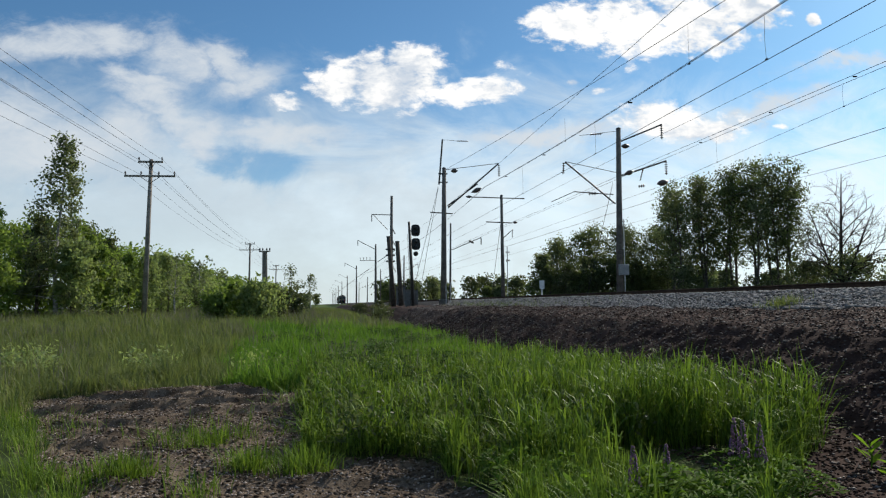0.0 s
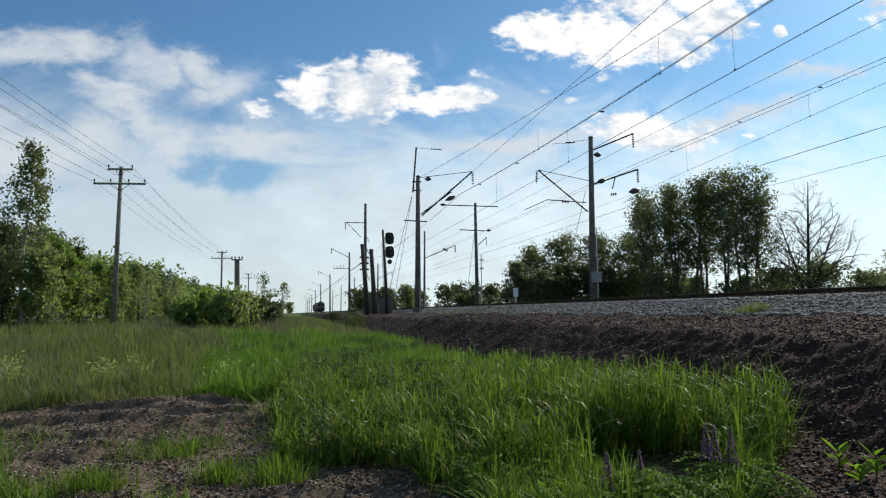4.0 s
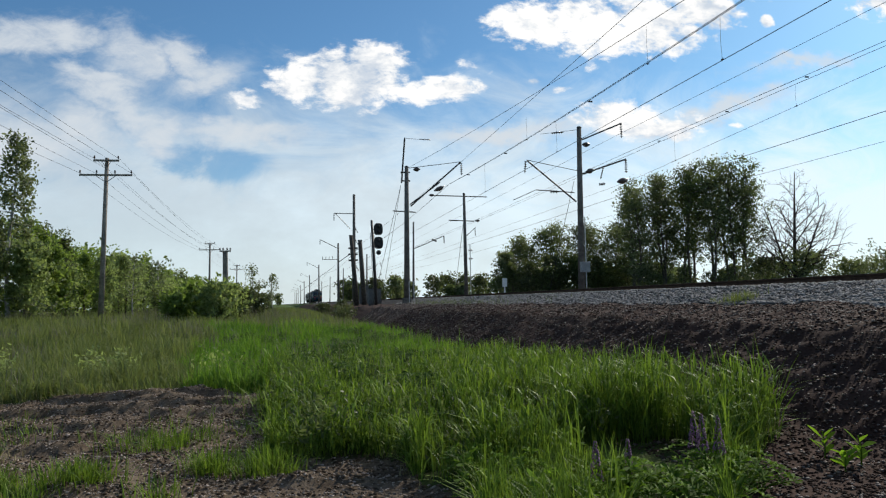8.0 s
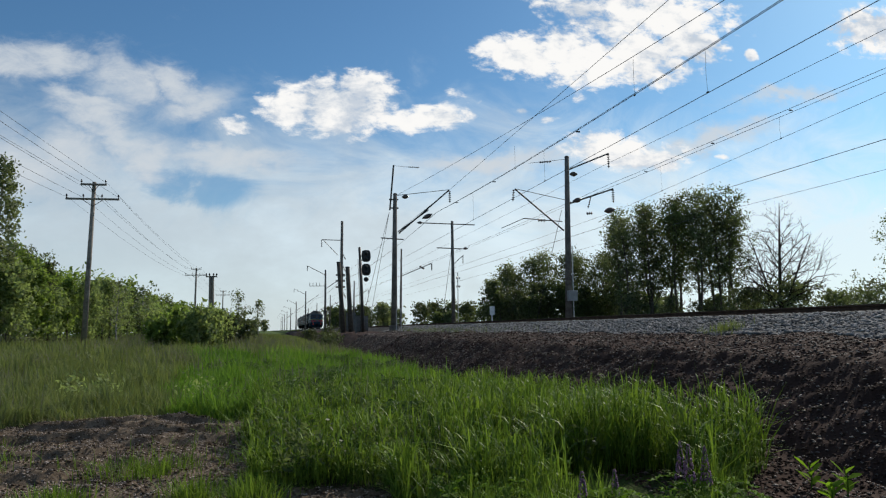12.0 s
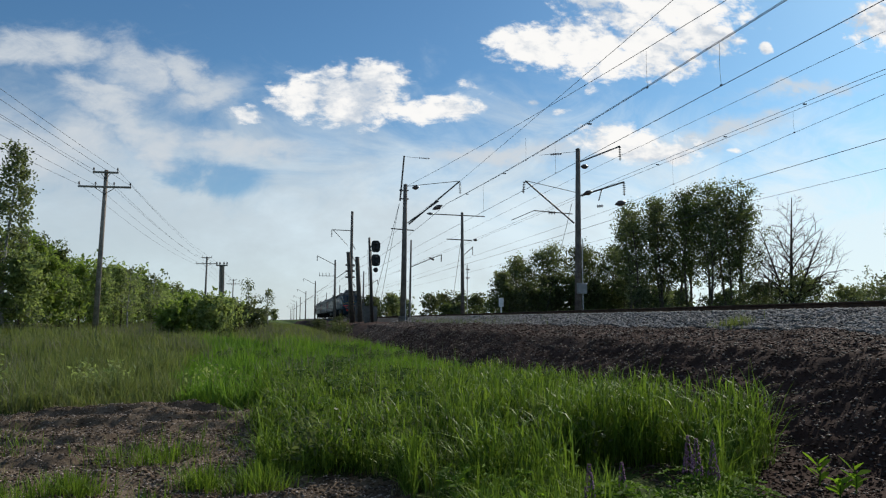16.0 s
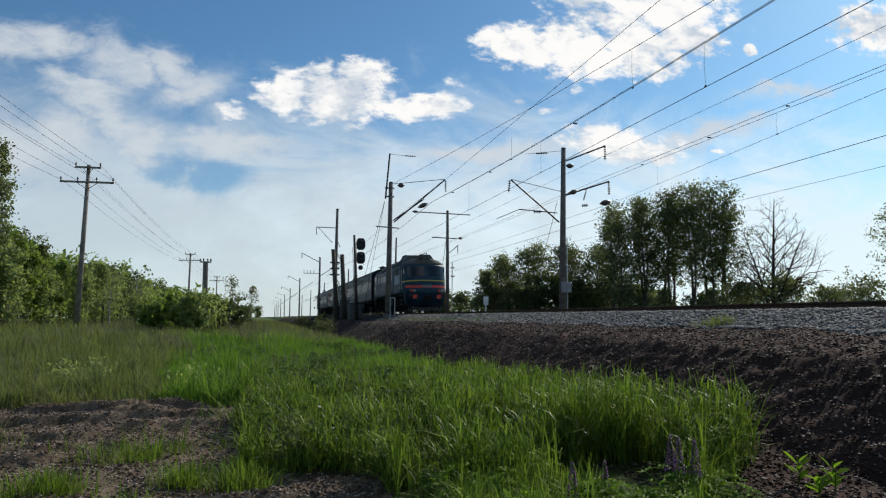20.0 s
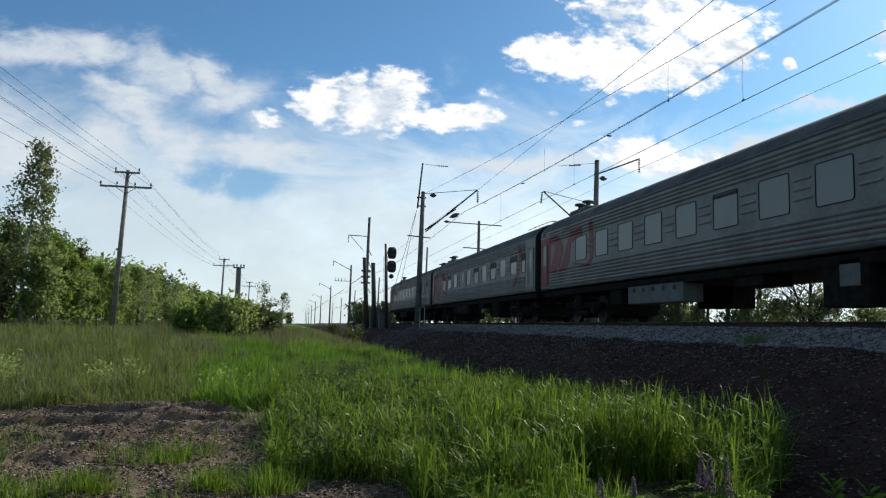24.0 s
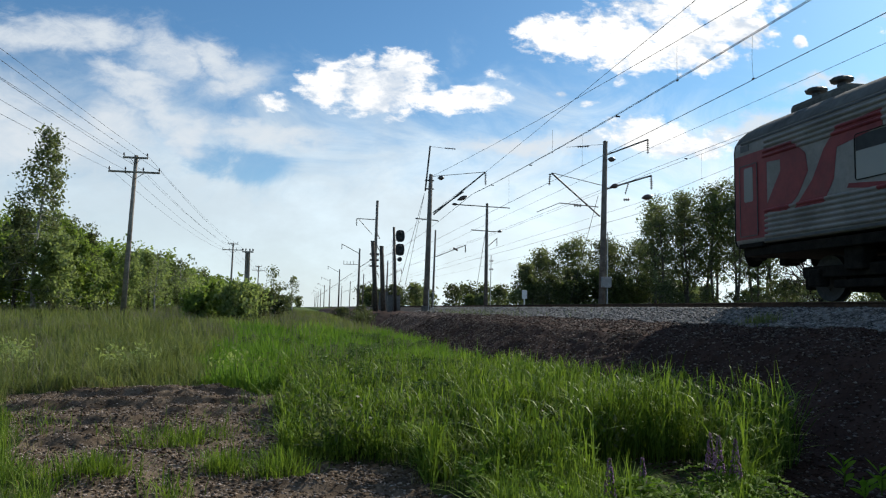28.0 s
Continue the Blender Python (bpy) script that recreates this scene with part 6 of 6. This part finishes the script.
        bm = bmesh.new()
        rod(bm, (0, sy * (end - 0.3), 1.05), (0, sy * (half - 0.02), 1.05), 0.12, 0.12, 8)
        box(bm, 0, sy * (half - 0.14), 1.05, 0.4, 0.26, 0.34, 0.04)
        part("coupler", bm, M["bogie"], ob)
        for sx in (-0.87, 0.87):
            bm = bmesh.new()
            rod(bm, (sx, sy * (end - 0.1), 1.05), (sx, sy * (half - 0.03), 1.05), 0.09, 0.09, 8)
            rod(bm, (sx, sy * (half - 0.06), 1.05), (sx, sy * (half - 0.01), 1.05), 0.22, 0.22, 12)
            part("buffer", bm, M["bogie"], ob)
    # underframe
    bm = bmesh.new()
    box(bm, 0, 0, 1.12, 2.9, end * 2 - 0.4, 0.2, 0.02)
    part("underframe", bm, M["bogie"], ob)
    for y, sx, long_, tall in ((-2.1, -1.0, 1.1, 0.26), (5.0, -1.0, 0.9, 0.5), (2.6, 1.0, 1.8, 0.6)):
        bm = bmesh.new()
        box(bm, sx, y, 1.03 - tall / 2, 0.75, long_, tall, 0.03)
        part("equipment_box", bm, M["bogie"], ob)
    # pale ventilated battery box and a tall chest on the near side
    bm = bmesh.new()
    box(bm, -1.15, 2.3, 0.80, 0.6, 3.3, 0.56, 0.03)
    battery = part("battery_box", bm, M["dull_box" if dusty else "bogie"], ob, "battery box with round vents")
    for k in range(5):
        bm = bmesh.new()
        lathe(bm, [(0.07, 0), (0.07, 0.02)], (-1.452, 1.1 + 0.6 * k, 0.92), 10, pose(0, 0, 0, 0, -90))
        part("vent", bm, M["black"], battery)
    bm = bmesh.new()
    box(bm, -1.1, -5.2, 0.70, 0.66, 1.2, 0.90, 0.03)
    chest = part("equipment_chest", bm, M["bogie"], ob)
    bm = bmesh.new()
    box(bm, -1.44, -5.35, 0.88, 0.02, 0.52, 0.50, 0.01)
    part("door", bm, M["dull_box" if dusty else "bogie"], chest)
    bm = bmesh.new()
    rod(bm, (0.3, -5.2, 0.75), (0.3, -4.6, 0.75), 0.3, 0.3, 14)
    part("air_tank", bm, M["bogie"], ob)
    for yc in (-8.5, 8.5):
        bm = bmesh.new()
        box(bm, 0, yc, 0.62, 1.25, 2.9, 0.5, 0.06)
        part("brake_gear", bm, M["bogie"], ob)
        bogie(ob, yc, 2.4, 2, 0.475)
    return ob


def locomotive():
    """A two-cab diesel locomotive; its front is at -y, heights are over the rail."""
    ob = thing("locomotive", "blue diesel locomotive, dark roof, red and yellow front stripes", "locomotive")
    W = 1.475

    def nose(x, z):
        return 8.30 - 0.62 * (abs(x) / W) ** 3.2 - 0.40 * max(0.0, z - 2.45) + 0.10 * min(1.0, max(0.0, (2.45 - z) / 1.2)) - 0.35 * max(0.0, z - 3.6) ** 1.5

    levels = [(1.455, 1.45), (W, 1.55), (W, 2.0), (W, 2.45), (W, 2.9), (W, 3.35), (1.44, 3.50), (1.34, 3.66), (1.16, 3.80), (0.92, 3.90), (0.60, 3.97), (0.25, 4.0)]
    across = np.linspace(-1, 1, 15)

    def shell(levels_, mat, name, label, grow=0.0, both=True):
        bm = bmesh.new()
        rings = []
        for w, z in levels_:
            ring = [bm.verts.new((w * u + 0.0, -nose(W * u, z) - grow, z)) for u in across] + [bm.verts.new((w * u, nose(W * u, z) + grow, z)) for u in across[::-1]]
            rings.append(ring)
        n = len(rings[0])
        for lo, hi in zip(rings, rings[1:]):
            for i in range(n):
                bm.faces.new((lo[i], lo[(i + 1) % n], hi[(i + 1) % n], hi[i]))
        bm.faces.new(rings[0][::-1])
        bm.faces.new(rings[-1])
        return part(name, bm, M[mat], ob, label, True)

    shell(levels[:7], "loco_blue", "body", "faded dark blue body")
    shell([(w + 0.004, z + 0.003) for w, z in levels[6:]], "roof_grey", "roof", "sooty grey rounded roof")
    # raised roof over the engine room, with sloping ends
    bm = bmesh.new()
    rings = []
    for i, (w, z) in enumerate([(1.36, 3.64), (1.30, 3.76), (1.12, 3.94), (0.90, 4.10), (0.60, 4.22), (0.25, 4.29)]):
        e = 6.15 - 0.28 * i
        rings.append([bm.verts.new(c) for c in ((-w, -e, z), (w, -e, z), (w, e, z), (-w, e, z))])
    for lo, hi in zip(rings, rings[1:]):
        for i in range(4):
            bm.faces.new((lo[i], lo[(i + 1) % 4], hi[(i + 1) % 4], hi[i]))
    bm.faces.new(rings[-1])
    part("raised_roof", bm, M["roof_grey"], ob, "raised sooty roof over the engine room")
    # skirts under the cabs
    for sy in (-1, 1):
        bm = bmesh.new()
        rows = []
        for z, pull in ((0.50, 0.30), (0.95, 0.06), (1.47, 0.0)):
            rows.append([bm.verts.new((W * u * (1 - pull * 0.25), sy * (nose(W * u, z) - pull), z)) for u in across])
        back = [[bm.verts.new((v.co.x, sy * 6.9, v.co.z)) for v in (row[0], row[-1])] for row in rows]
        for lo, hi in zip(rows, rows[1:]):
            for i in range(len(across) - 1):
                bm.faces.new((lo[i], lo[i + 1], hi[i + 1], hi[i]))
        for k in (0, 1):
            for s, e in ((0, 0), (-1, 1)):
                mid = [rows[k][s], rows[k + 1][s], back[k + 1][e], back[k][e]]
                if k == 1:
                    bm.faces.new(mid)
                else:
                    bm.faces.new(mid[:3])
        bmesh.ops.solidify(bm, geom=bm.faces[:], thickness=0.03)
        part("cab_skirt", bm, M["loco_blue"], ob)
        # front trim that follows the nose
        def wrap(name, z0, z1, u0, u1, mat, label, proud=0.012, parent=ob, dip=0.0, thick=0.01):
            bm = bmesh.new()
            us = np.linspace(u0, u1, 17)
            grid = []
            for z, out in ((z0, -0.004), (z0, proud), (z1, proud), (z1, -0.004)):
                row = []
                for u in us:
                    zz = z - dip * abs(u) ** 4
                    row.append(bm.verts.new((W * u * (1 + proud / W * (abs(u) > 0.97)), sy * (nose(W * u, zz) + out), zz)))
                grid.append(row)
            for lo, hi in zip(grid, grid[1:]):
                for i in range(len(us) - 1):
                    bm.faces.new((lo[i], lo[i + 1], hi[i + 1], hi[i]))
            return part(name, bm, M[mat], parent, label)

        wrap("red_stripe", 1.80, 1.98, -0.985, 0.985, "loco_red", "bright red stripe across the nose")
        wrap("yellow_stripe", 2.28, 2.36, -1.0, 1.0, "loco_yellow", "yellow stripe across the nose", dip=0.05)
        wrap("windscreen", 2.62, 3.38, -0.92, -0.08, "glass", "dark windscreen", 0.01)
        wrap("windscreen", 2.62, 3.38, 0.08, 0.92, "glass", "dark windscreen", 0.01)
        wrap("windscreen_pillar", 2.56, 3.44, -0.07, 0.07, "loco_blue", "", 0.02)
        bm = bmesh.new()
        box(bm, 0, sy * (nose(0, 1.87) + 0.02), 1.92, 0.7, 0.03, 0.17, 0.008)
        plate = part("plate", bm, M["grey_box"], ob, "grey plate with unreadable lettering")
        bm = bmesh.new()
        for i in range(6):
            box(bm, -0.25 + 0.1 * i, sy * (nose(0, 1.87) + 0.037), 1.92, 0.06, 0.006, 0.09)
        part("plate_lettering", bm, M["car_dark"], plate)
        bm = bmesh.new()
        box(bm, 0, sy * (nose(0, 1.45) + 0.02), 1.48, 0.75, 0.03, 0.16, 0.008)
        part("number_plate", bm, M["loco_blue"], ob)
        for sx in (-1, 1):
            yb = nose(sx * 1.0, 1.56)
            bm = bmesh.new()
            box(bm, sx * 1.0, sy * (yb + 0.02), 1.58, 0.46, 0.10, 0.26, 0.03)
            lamp = part("marker_lamps", bm, M["car_dark"], ob, "paired marker lamps in a dark frame")
            for dx, mat in ((-0.1, "loco_red"), (0.1, "grey_box")):
                bm = bmesh.new()
                lathe(bm, [(0.085, 0), (0.085, 0.05), (0.05, 0.07)], (sx * 1.0 + dx, sy * (yb + 0.06), 1.58), 14, pose(0, 0, 0, 90 * -sy))
                part("lens", bm, M[mat], lamp, smooth=True)
            bm = bmesh.new()
            box(bm, sx * 0.88, sy * (nose(0.88, 1.2) + 0.03), 1.16, 0.30, 0.08, 0.28, 0.02)
            part("buffer_plate", bm, M["loco_red"], ob, "red square buffer plate")
            bm = bmesh.new()
            rod(bm, (sx * 1.18, sy * (nose(1.18, 1.3)), 1.28), (sx * 1.18, sy * (nose(1.18, 1.3) + 0.08), 1.28), 0.12, 0.12, 12)
            part("hose_socket", bm, M["black"], ob)
        bm = bmesh.new()
        box(bm, 0, sy * 7.44, 4.07, 0.86, 0.54, 0.36, 0.09)
        light = part("headlight", bm, M["roof_grey"], ob, "rounded roof headlight housing")
        bm = bmesh.new()
        lathe(bm, [(0.15, 0), (0.15, 0.025)], (0, sy * 7.70, 4.07), 18, pose(0, 0, 0, 90 * -sy))
        part("lens", bm, M["lens"], light)
        bm = bmesh.new()
        box(bm, 0, sy * 6.85, 3.98, 0.7, 0.7, 0.14, 0.05)
        part("light_plinth", bm, M["roof_grey"], ob)
        # added dark block that closes the sky gap behind the cab steps
        bm = bmesh.new()
        box(bm, 0, sy * 6.85, 0.80, 2.3, 1.5, 1.0, 0.05)
        part("equipment_box", bm, M["bogie"], ob)
        # plough and coupler
        bm = bmesh.new()
        for sx in (-1, 1):
            low_, high_ = [(0, 8.05, 0.16), (sx * 1.25, 7.45, 0.18)], [(sx * 1.22, 7.55, 0.50), (0, 7.95, 0.44)]
            bm.faces.new([bm.verts.new((px, sy * py, pz)) for px, py, pz in low_ + high_])
        bmesh.ops.solidify(bm, geom=bm.faces[:], thickness=0.03)
        part("snow_plough", bm, M["dull_box"], ob, "worn grey sheet plough under the nose")
        bm = bmesh.new()
        rod(bm, (0, sy * 7.6, 1.05), (0, sy * 8.7, 1.05), 0.12, 0.12, 8)
        box(bm, 0, sy * 8.6, 1.05, 0.42, 0.3, 0.34, 0.04)
        part("coupler", bm, M["bogie"], ob)
        # cab windows and doors on both sides
        for side in (-1, 1):
            # distances along the body from its middle
            def at(a, b):
                return (sy * a, sy * b) if sy > 0 else (-b, -a)
            y0, y1 = at(6.62, 7.45)
            win = part("cab_window", ring_panel(y0, y1, 2.82, 3.30, 0.03, 0.06, side, 0.012, W), M["rubber"], ob, "two-part cab side window")
            part("pane", panel(rounded(*at(6.62, 7.02), 2.82, 3.30, 0.05), side, 0.006, W), M["glass"], win)
            part("pane", panel(rounded(*at(7.05, 7.45), 2.82, 3.30, 0.05), side, 0.006, W), M["pane_dim"], win)
            d0, d1 = at(5.90, 6.48)
            door = part("cab_door", panel(rounded(d0, d1, 1.75, 3.36, 0.08), side, 0.012, W), M["loco_blue"], ob)
            part("door_joint", ring_panel(d0, d1, 1.75, 3.36, 0.018, 0.08, side, 0.014, W), M["car_dark"], door)
            part("door_window", panel(rounded(d0 + 0.14, d1 - 0.14, 2.74, 3.26, 0.06), side, 0.02, W), M["pane_dim"], door)
            for yy in (d0 - 0.09, d1 + 0.09):
                bm = bmesh.new()
                rod(bm, (side * (W + 0.05), yy, 1.72), (side * (W + 0.05), yy, 3.2), 0.018, 0.018, 6)
                part("handrail", bm, M["galvanised"], ob, "polished handrail")
            bm = bmesh.new()
            for z in (1.30, 0.95, 0.62):
                box(bm, side * (W - 0.02), (d0 + d1) / 2, z, 0.22, 0.5, 0.04)
            for yy in (d0, d1):
                rod(bm, (side * (W + 0.06), yy, 0.6), (side * (W + 0.06), yy, 1.45), 0.014, 0.014, 5)
            part("cab_steps", bm, M["steel"], ob)
    # engine-room windows, radiator shutters, hatches on both sides
    for side in (-1, 1):
        part("filter_panel", panel(rounded(4.04, 4.34, 2.30, 3.22, 0.04), side, 0.008, W), M["black"], ob, "narrow dark grille")
        for yy in (4.85, 3.50, 2.45, 1.40, 0.35, -0.70, -1.75):
            win = part("window", ring_panel(yy - 0.34, yy + 0.34, 2.58, 3.14, 0.018, 0.07, side, 0.012, W), M["rubber"], ob)
            part("pane", panel(rounded(yy - 0.34, yy + 0.34, 2.58, 3.14, 0.07), side, 0.005, W), M["pane_dim"], win, "dim grey pane")
        part("filter_panel", panel(rounded(-3.12, -2.72, 2.20, 3.10, 0.03), side, 0.008, W), M["black"], ob, "narrow dark grille")
        part("hatch", panel(rounded(-2.25, -1.35, 1.75, 2.22, 0.06), side, 0.01, W), M["car_dark"], ob)
        part("lower_panel", panel([(-5.6, 1.56), (-2.95, 1.56), (-2.95, 2.12), (-5.6, 2.12)], side, 0.02, W), M["loco_blue"], ob)
        shutter = part("radiator_shutter", panel([(-5.55, 2.20), (-3.40, 2.20), (-3.40, 2.86), (-5.55, 2.86)], side, 0.05, W), M["loco_light"], ob, "pale blue lower radiator panel")
        part("radiator_opening", panel([(-5.5, 2.87), (-4.36, 2.87), (-4.36, 3.40), (-5.5, 3.40)], side, 0.03, W), M["black"], shutter)
        part("radiator_opening", panel([(-4.32, 2.87), (-3.44, 2.87), (-3.44, 3.40), (-4.32, 3.40)], side, 0.03, W), M["black"], shutter)
        part("radiator_frame", ring_panel(-5.55, -3.40, 2.20, 3.43, 0.035, 0.01, side, 0.06, W, 1), M["loco_light"], shutter)
        for y0, y1 in ((-5.5, -4.42), (-4.30, -3.22)):
            for name, mat, grow, lift in (("grille_frame", "roof_grey", 0.06, 0.012), ("roof_grille", "black", 0.0, 0.022)):
                bm = bmesh.new()
                quad = []
                for y, k in ((y0 - grow, 0.16 - grow * 0.8), (y1 + grow, 0.16 - grow * 0.8), (y1 + grow, 0.52 + grow * 0.8), (y0 - grow, 0.52 + grow * 0.8)):
                    quad.append(bm.verts.new((side * (1.49 - 0.62 * k + lift * 0.82), y, 3.45 + 0.87 * k + lift * 0.57)))
                bm.faces.new(quad)
                bmesh.ops.solidify(bm, geom=bm.faces[:], thickness=0.008)
                part(name, bm, M[mat], ob)
        for z in (1.75, 2.0, 2.2, 2.4):
            part("body_rib", panel([(-1.2, z - 0.01), (4.9, z - 0.01), (4.9, z + 0.01), (-1.2, z + 0.01)], side, 0.008, W), M["loco_blue"], ob)
        bm = bmesh.new()
        box(bm, side * (W + 0.01), 0.9, 2.42, 0.02, 0.3, 0.10)
        part("emblem", bm, M["white_paint"], ob, "small pale emblem")
        for y, long_ in ((1.0, 0.55), (-0.12, 1.15)):
            bm = bmesh.new()
            box(bm, side * 1.2, y, 0.98, 0.45, long_, 0.66, 0.02)
            battery = part("battery_box", bm, M["roof_grey"], ob, "grey battery box under the frame")
            bm = bmesh.new()
            box(bm, side * 1.428, y - 0.05, 1.16, 0.008, 0.09, 0.12)
            part("label_plate", bm, M["grey_box"], battery, "small pale plate")
    # roof gear
    bm = bmesh.new()
    ends = []
    for y in (-5.75, -2.98):
        ends.append([bm.verts.new((px, y, pz)) for px, pz in ((-1.49, 3.45), (1.49, 3.45), (0.87, 4.32), (-0.87, 4.32))])
    for i in range(4):
        bm.faces.new((ends[0][i], ends[0][(i + 1) % 4], ends[1][(i + 1) % 4], ends[1][i]))
    bm.faces.new(ends[0][::-1])
    bm.faces.new(ends[1])
    part("fan_housing", bm, M["roof_grey"], ob, "sloping radiator housing on the roof")
    bm = bmesh.new()
    box(bm, -0.1, -2.45, 4.34, 1.2, 0.85, 0.5, 0.14)
    part("exhaust_box", bm, M["roof_grey"], ob)
    bm = bmesh.new()
    box(bm, 0, -1.15, 4.31, 1.0, 1.7, 0.10, 0.03)
    part("roof_walkway", bm, M["roof_grey"], ob)
    bm = bmesh.new()
    lathe(bm, [(0.22, 0), (0.25, 0.06), (0.25, 0.12), (0.1, 0.14)], (-0.2, 2.0, 4.26), 14)
    part("roof_fan", bm, M["steel"], ob)
    bm = bmesh.new()
    rod(bm, (-0.2, 4.6, 4.3), (-0.2, 4.6, 4.75), 0.02, 0.02, 5)
    rod(bm, (-0.2, 4.2, 4.75), (-0.2, 4.65, 4.75), 0.015, 0.015, 5)
    part("aerial", bm, M["galvanised"], ob)
    # dark strap over the roof joint
    arch = np.array([(-1.475, 3.36), (-1.455, 3.50), (-1.38, 3.66), (-1.32, 3.78), (-1.14, 3.96), (-0.92, 4.12), (-0.62, 4.24), (-0.27, 4.31), (0.27, 4.31), (0.62, 4.24), (0.92, 4.12), (1.14, 3.96), (1.32, 3.78), (1.38, 3.66), (1.455, 3.50), (1.475, 3.36)])
    for y in (2.35, 5.35):
        v, f = tube_arrays(np.stack([arch[:, 0], np.full(len(arch), y), arch[:, 1]], -1), 0.025, 5)
        strap = new("roof_strap", mesh_data("roof_strap", v, f, M["black"]))
        strap.parent = ob
    for side in (-1, 1):
        for sy in (-1, 1):
            lo, hi = sorted((sy * 6.60, sy * 7.62))
            part("yellow_stripe", panel([(lo, 2.23), (hi, 2.23), (hi, 2.31), (lo, 2.31)], side, 0.014, W), M["loco_yellow"], ob, "yellow stripe along the cab side")
    # underframe
    bm = bmesh.new()
    box(bm, 0, 0, 1.36, 2.7, 15.4, 0.22, 0.02)
    part("underframe", bm, M["bogie"], ob)
    bm = bmesh.new()
    box(bm, 0, 0, 0.75, 2.3, 3.2, 0.95, 0.12)
    part("fuel_tank", bm, M["bogie"], ob)
    for yc in (-4.3, 4.3):
        # added dark block, keeps daylight from showing between frame and bogie
        bm = bmesh.new()
        box(bm, 0, yc, 0.76, 1.25, 5.4, 0.95, 0.08)
        part("filler_block", bm, M["bogie"], ob)
        bogie(ob, yc, 2.1, 3, 0.525)
    for y in (-2.3, -2.9, 2.4):
        bm = bmesh.new()
        rod(bm, (-1.2, y - 0.35, 1.15), (-1.2, y + 0.35, 1.15), 0.15, 0.15, 12)
        part("air_tank", bm, M["bogie"], ob)
    return ob


def pane_material(name, tint, rough):
    m = bpy.data.materials.new(name)
    m.use_nodes = True
    n = Nodes(m.node_tree)
    place = n.add("ShaderNodeTexCoord").outputs["Object"]
    shader = n.add("ShaderNodeBsdfPrincipled")
    n.link(n.mix(n.noise(place, 2.5), [c * 0.85 for c in tint], tint), shader.inputs["Base Color"])
    shader.inputs["Roughness"].default_value = 0.6
    shader.inputs["Coat Weight"].default_value = 0.4
    shader.inputs["Coat Roughness"].default_value = rough
    out = n.add("ShaderNodeOutputMaterial")
    n.link(shader.outputs[0], out.inputs[0])
    return m


# pale tint holds curtains and the bright sky seen through or mirrored in the windows
M["pane"] = pane_material("pane", (0.250, 0.243, 0.228), 0.08)
M["pane_dim"] = pane_material("pane_dim", (0.155, 0.15, 0.145), 0.08)
loco = locomotive()
cars = [passenger_car("grey passenger car with red livery, behind the locomotive", [0, 0, 0, 0, 0, 0.1, 0, 0, 0, 0, 0], False, True, True),
        passenger_car("grey passenger car with red livery, several windows let down", [0.3, 0.28, 0, 0.3, 0, 0.25, 0, 0, 0, 0.25, 0.22], True),
        passenger_car("grey passenger car with red livery at the train's tail", [0.25, 0, 0, 0, 0, 0, 0, 0, 0, 0, 0.3], False, True)]

SPEED, JOINT_AT, JOINT_Y = 15.75, 22.5, 28.63


def way_left(t):
    """Distance of the first coupling ahead of the camera; the train slows a little as it passes."""
    return JOINT_Y - SPEED * (t - JOINT_AT) + 0.06 * (t - 25.0) ** 2 - 0.05


TIMES = [0.0, 0.1, 0.2, 0.4, 0.7, 1.0] + [float(i) for i in range(2, 27)] + [26.6, 27.0, 27.4, 27.7, 27.8, 27.9, 28.0]


def motions():
    for ob, back in [(loco, -8.78)] + [(c, CAR_PITCH * (i + 0.5)) for i, c in enumerate(cars)]:
        walk(ob, [(t, pose(TRACK, way_left(t) + back, RAIL_TOP)) for t in TIMES])
    # each wheelset rolls towards -y without slipping, a row for every picture of the clip
    for ob, y, r in WHEELSETS:
        walk(ob, [(k / FPS, pose(0, y, r) @ Matrix.Rotation((way_left(0) - way_left(k / FPS)) / r, 4, "X")) for k in range(28 * FPS + 1)])


motions()
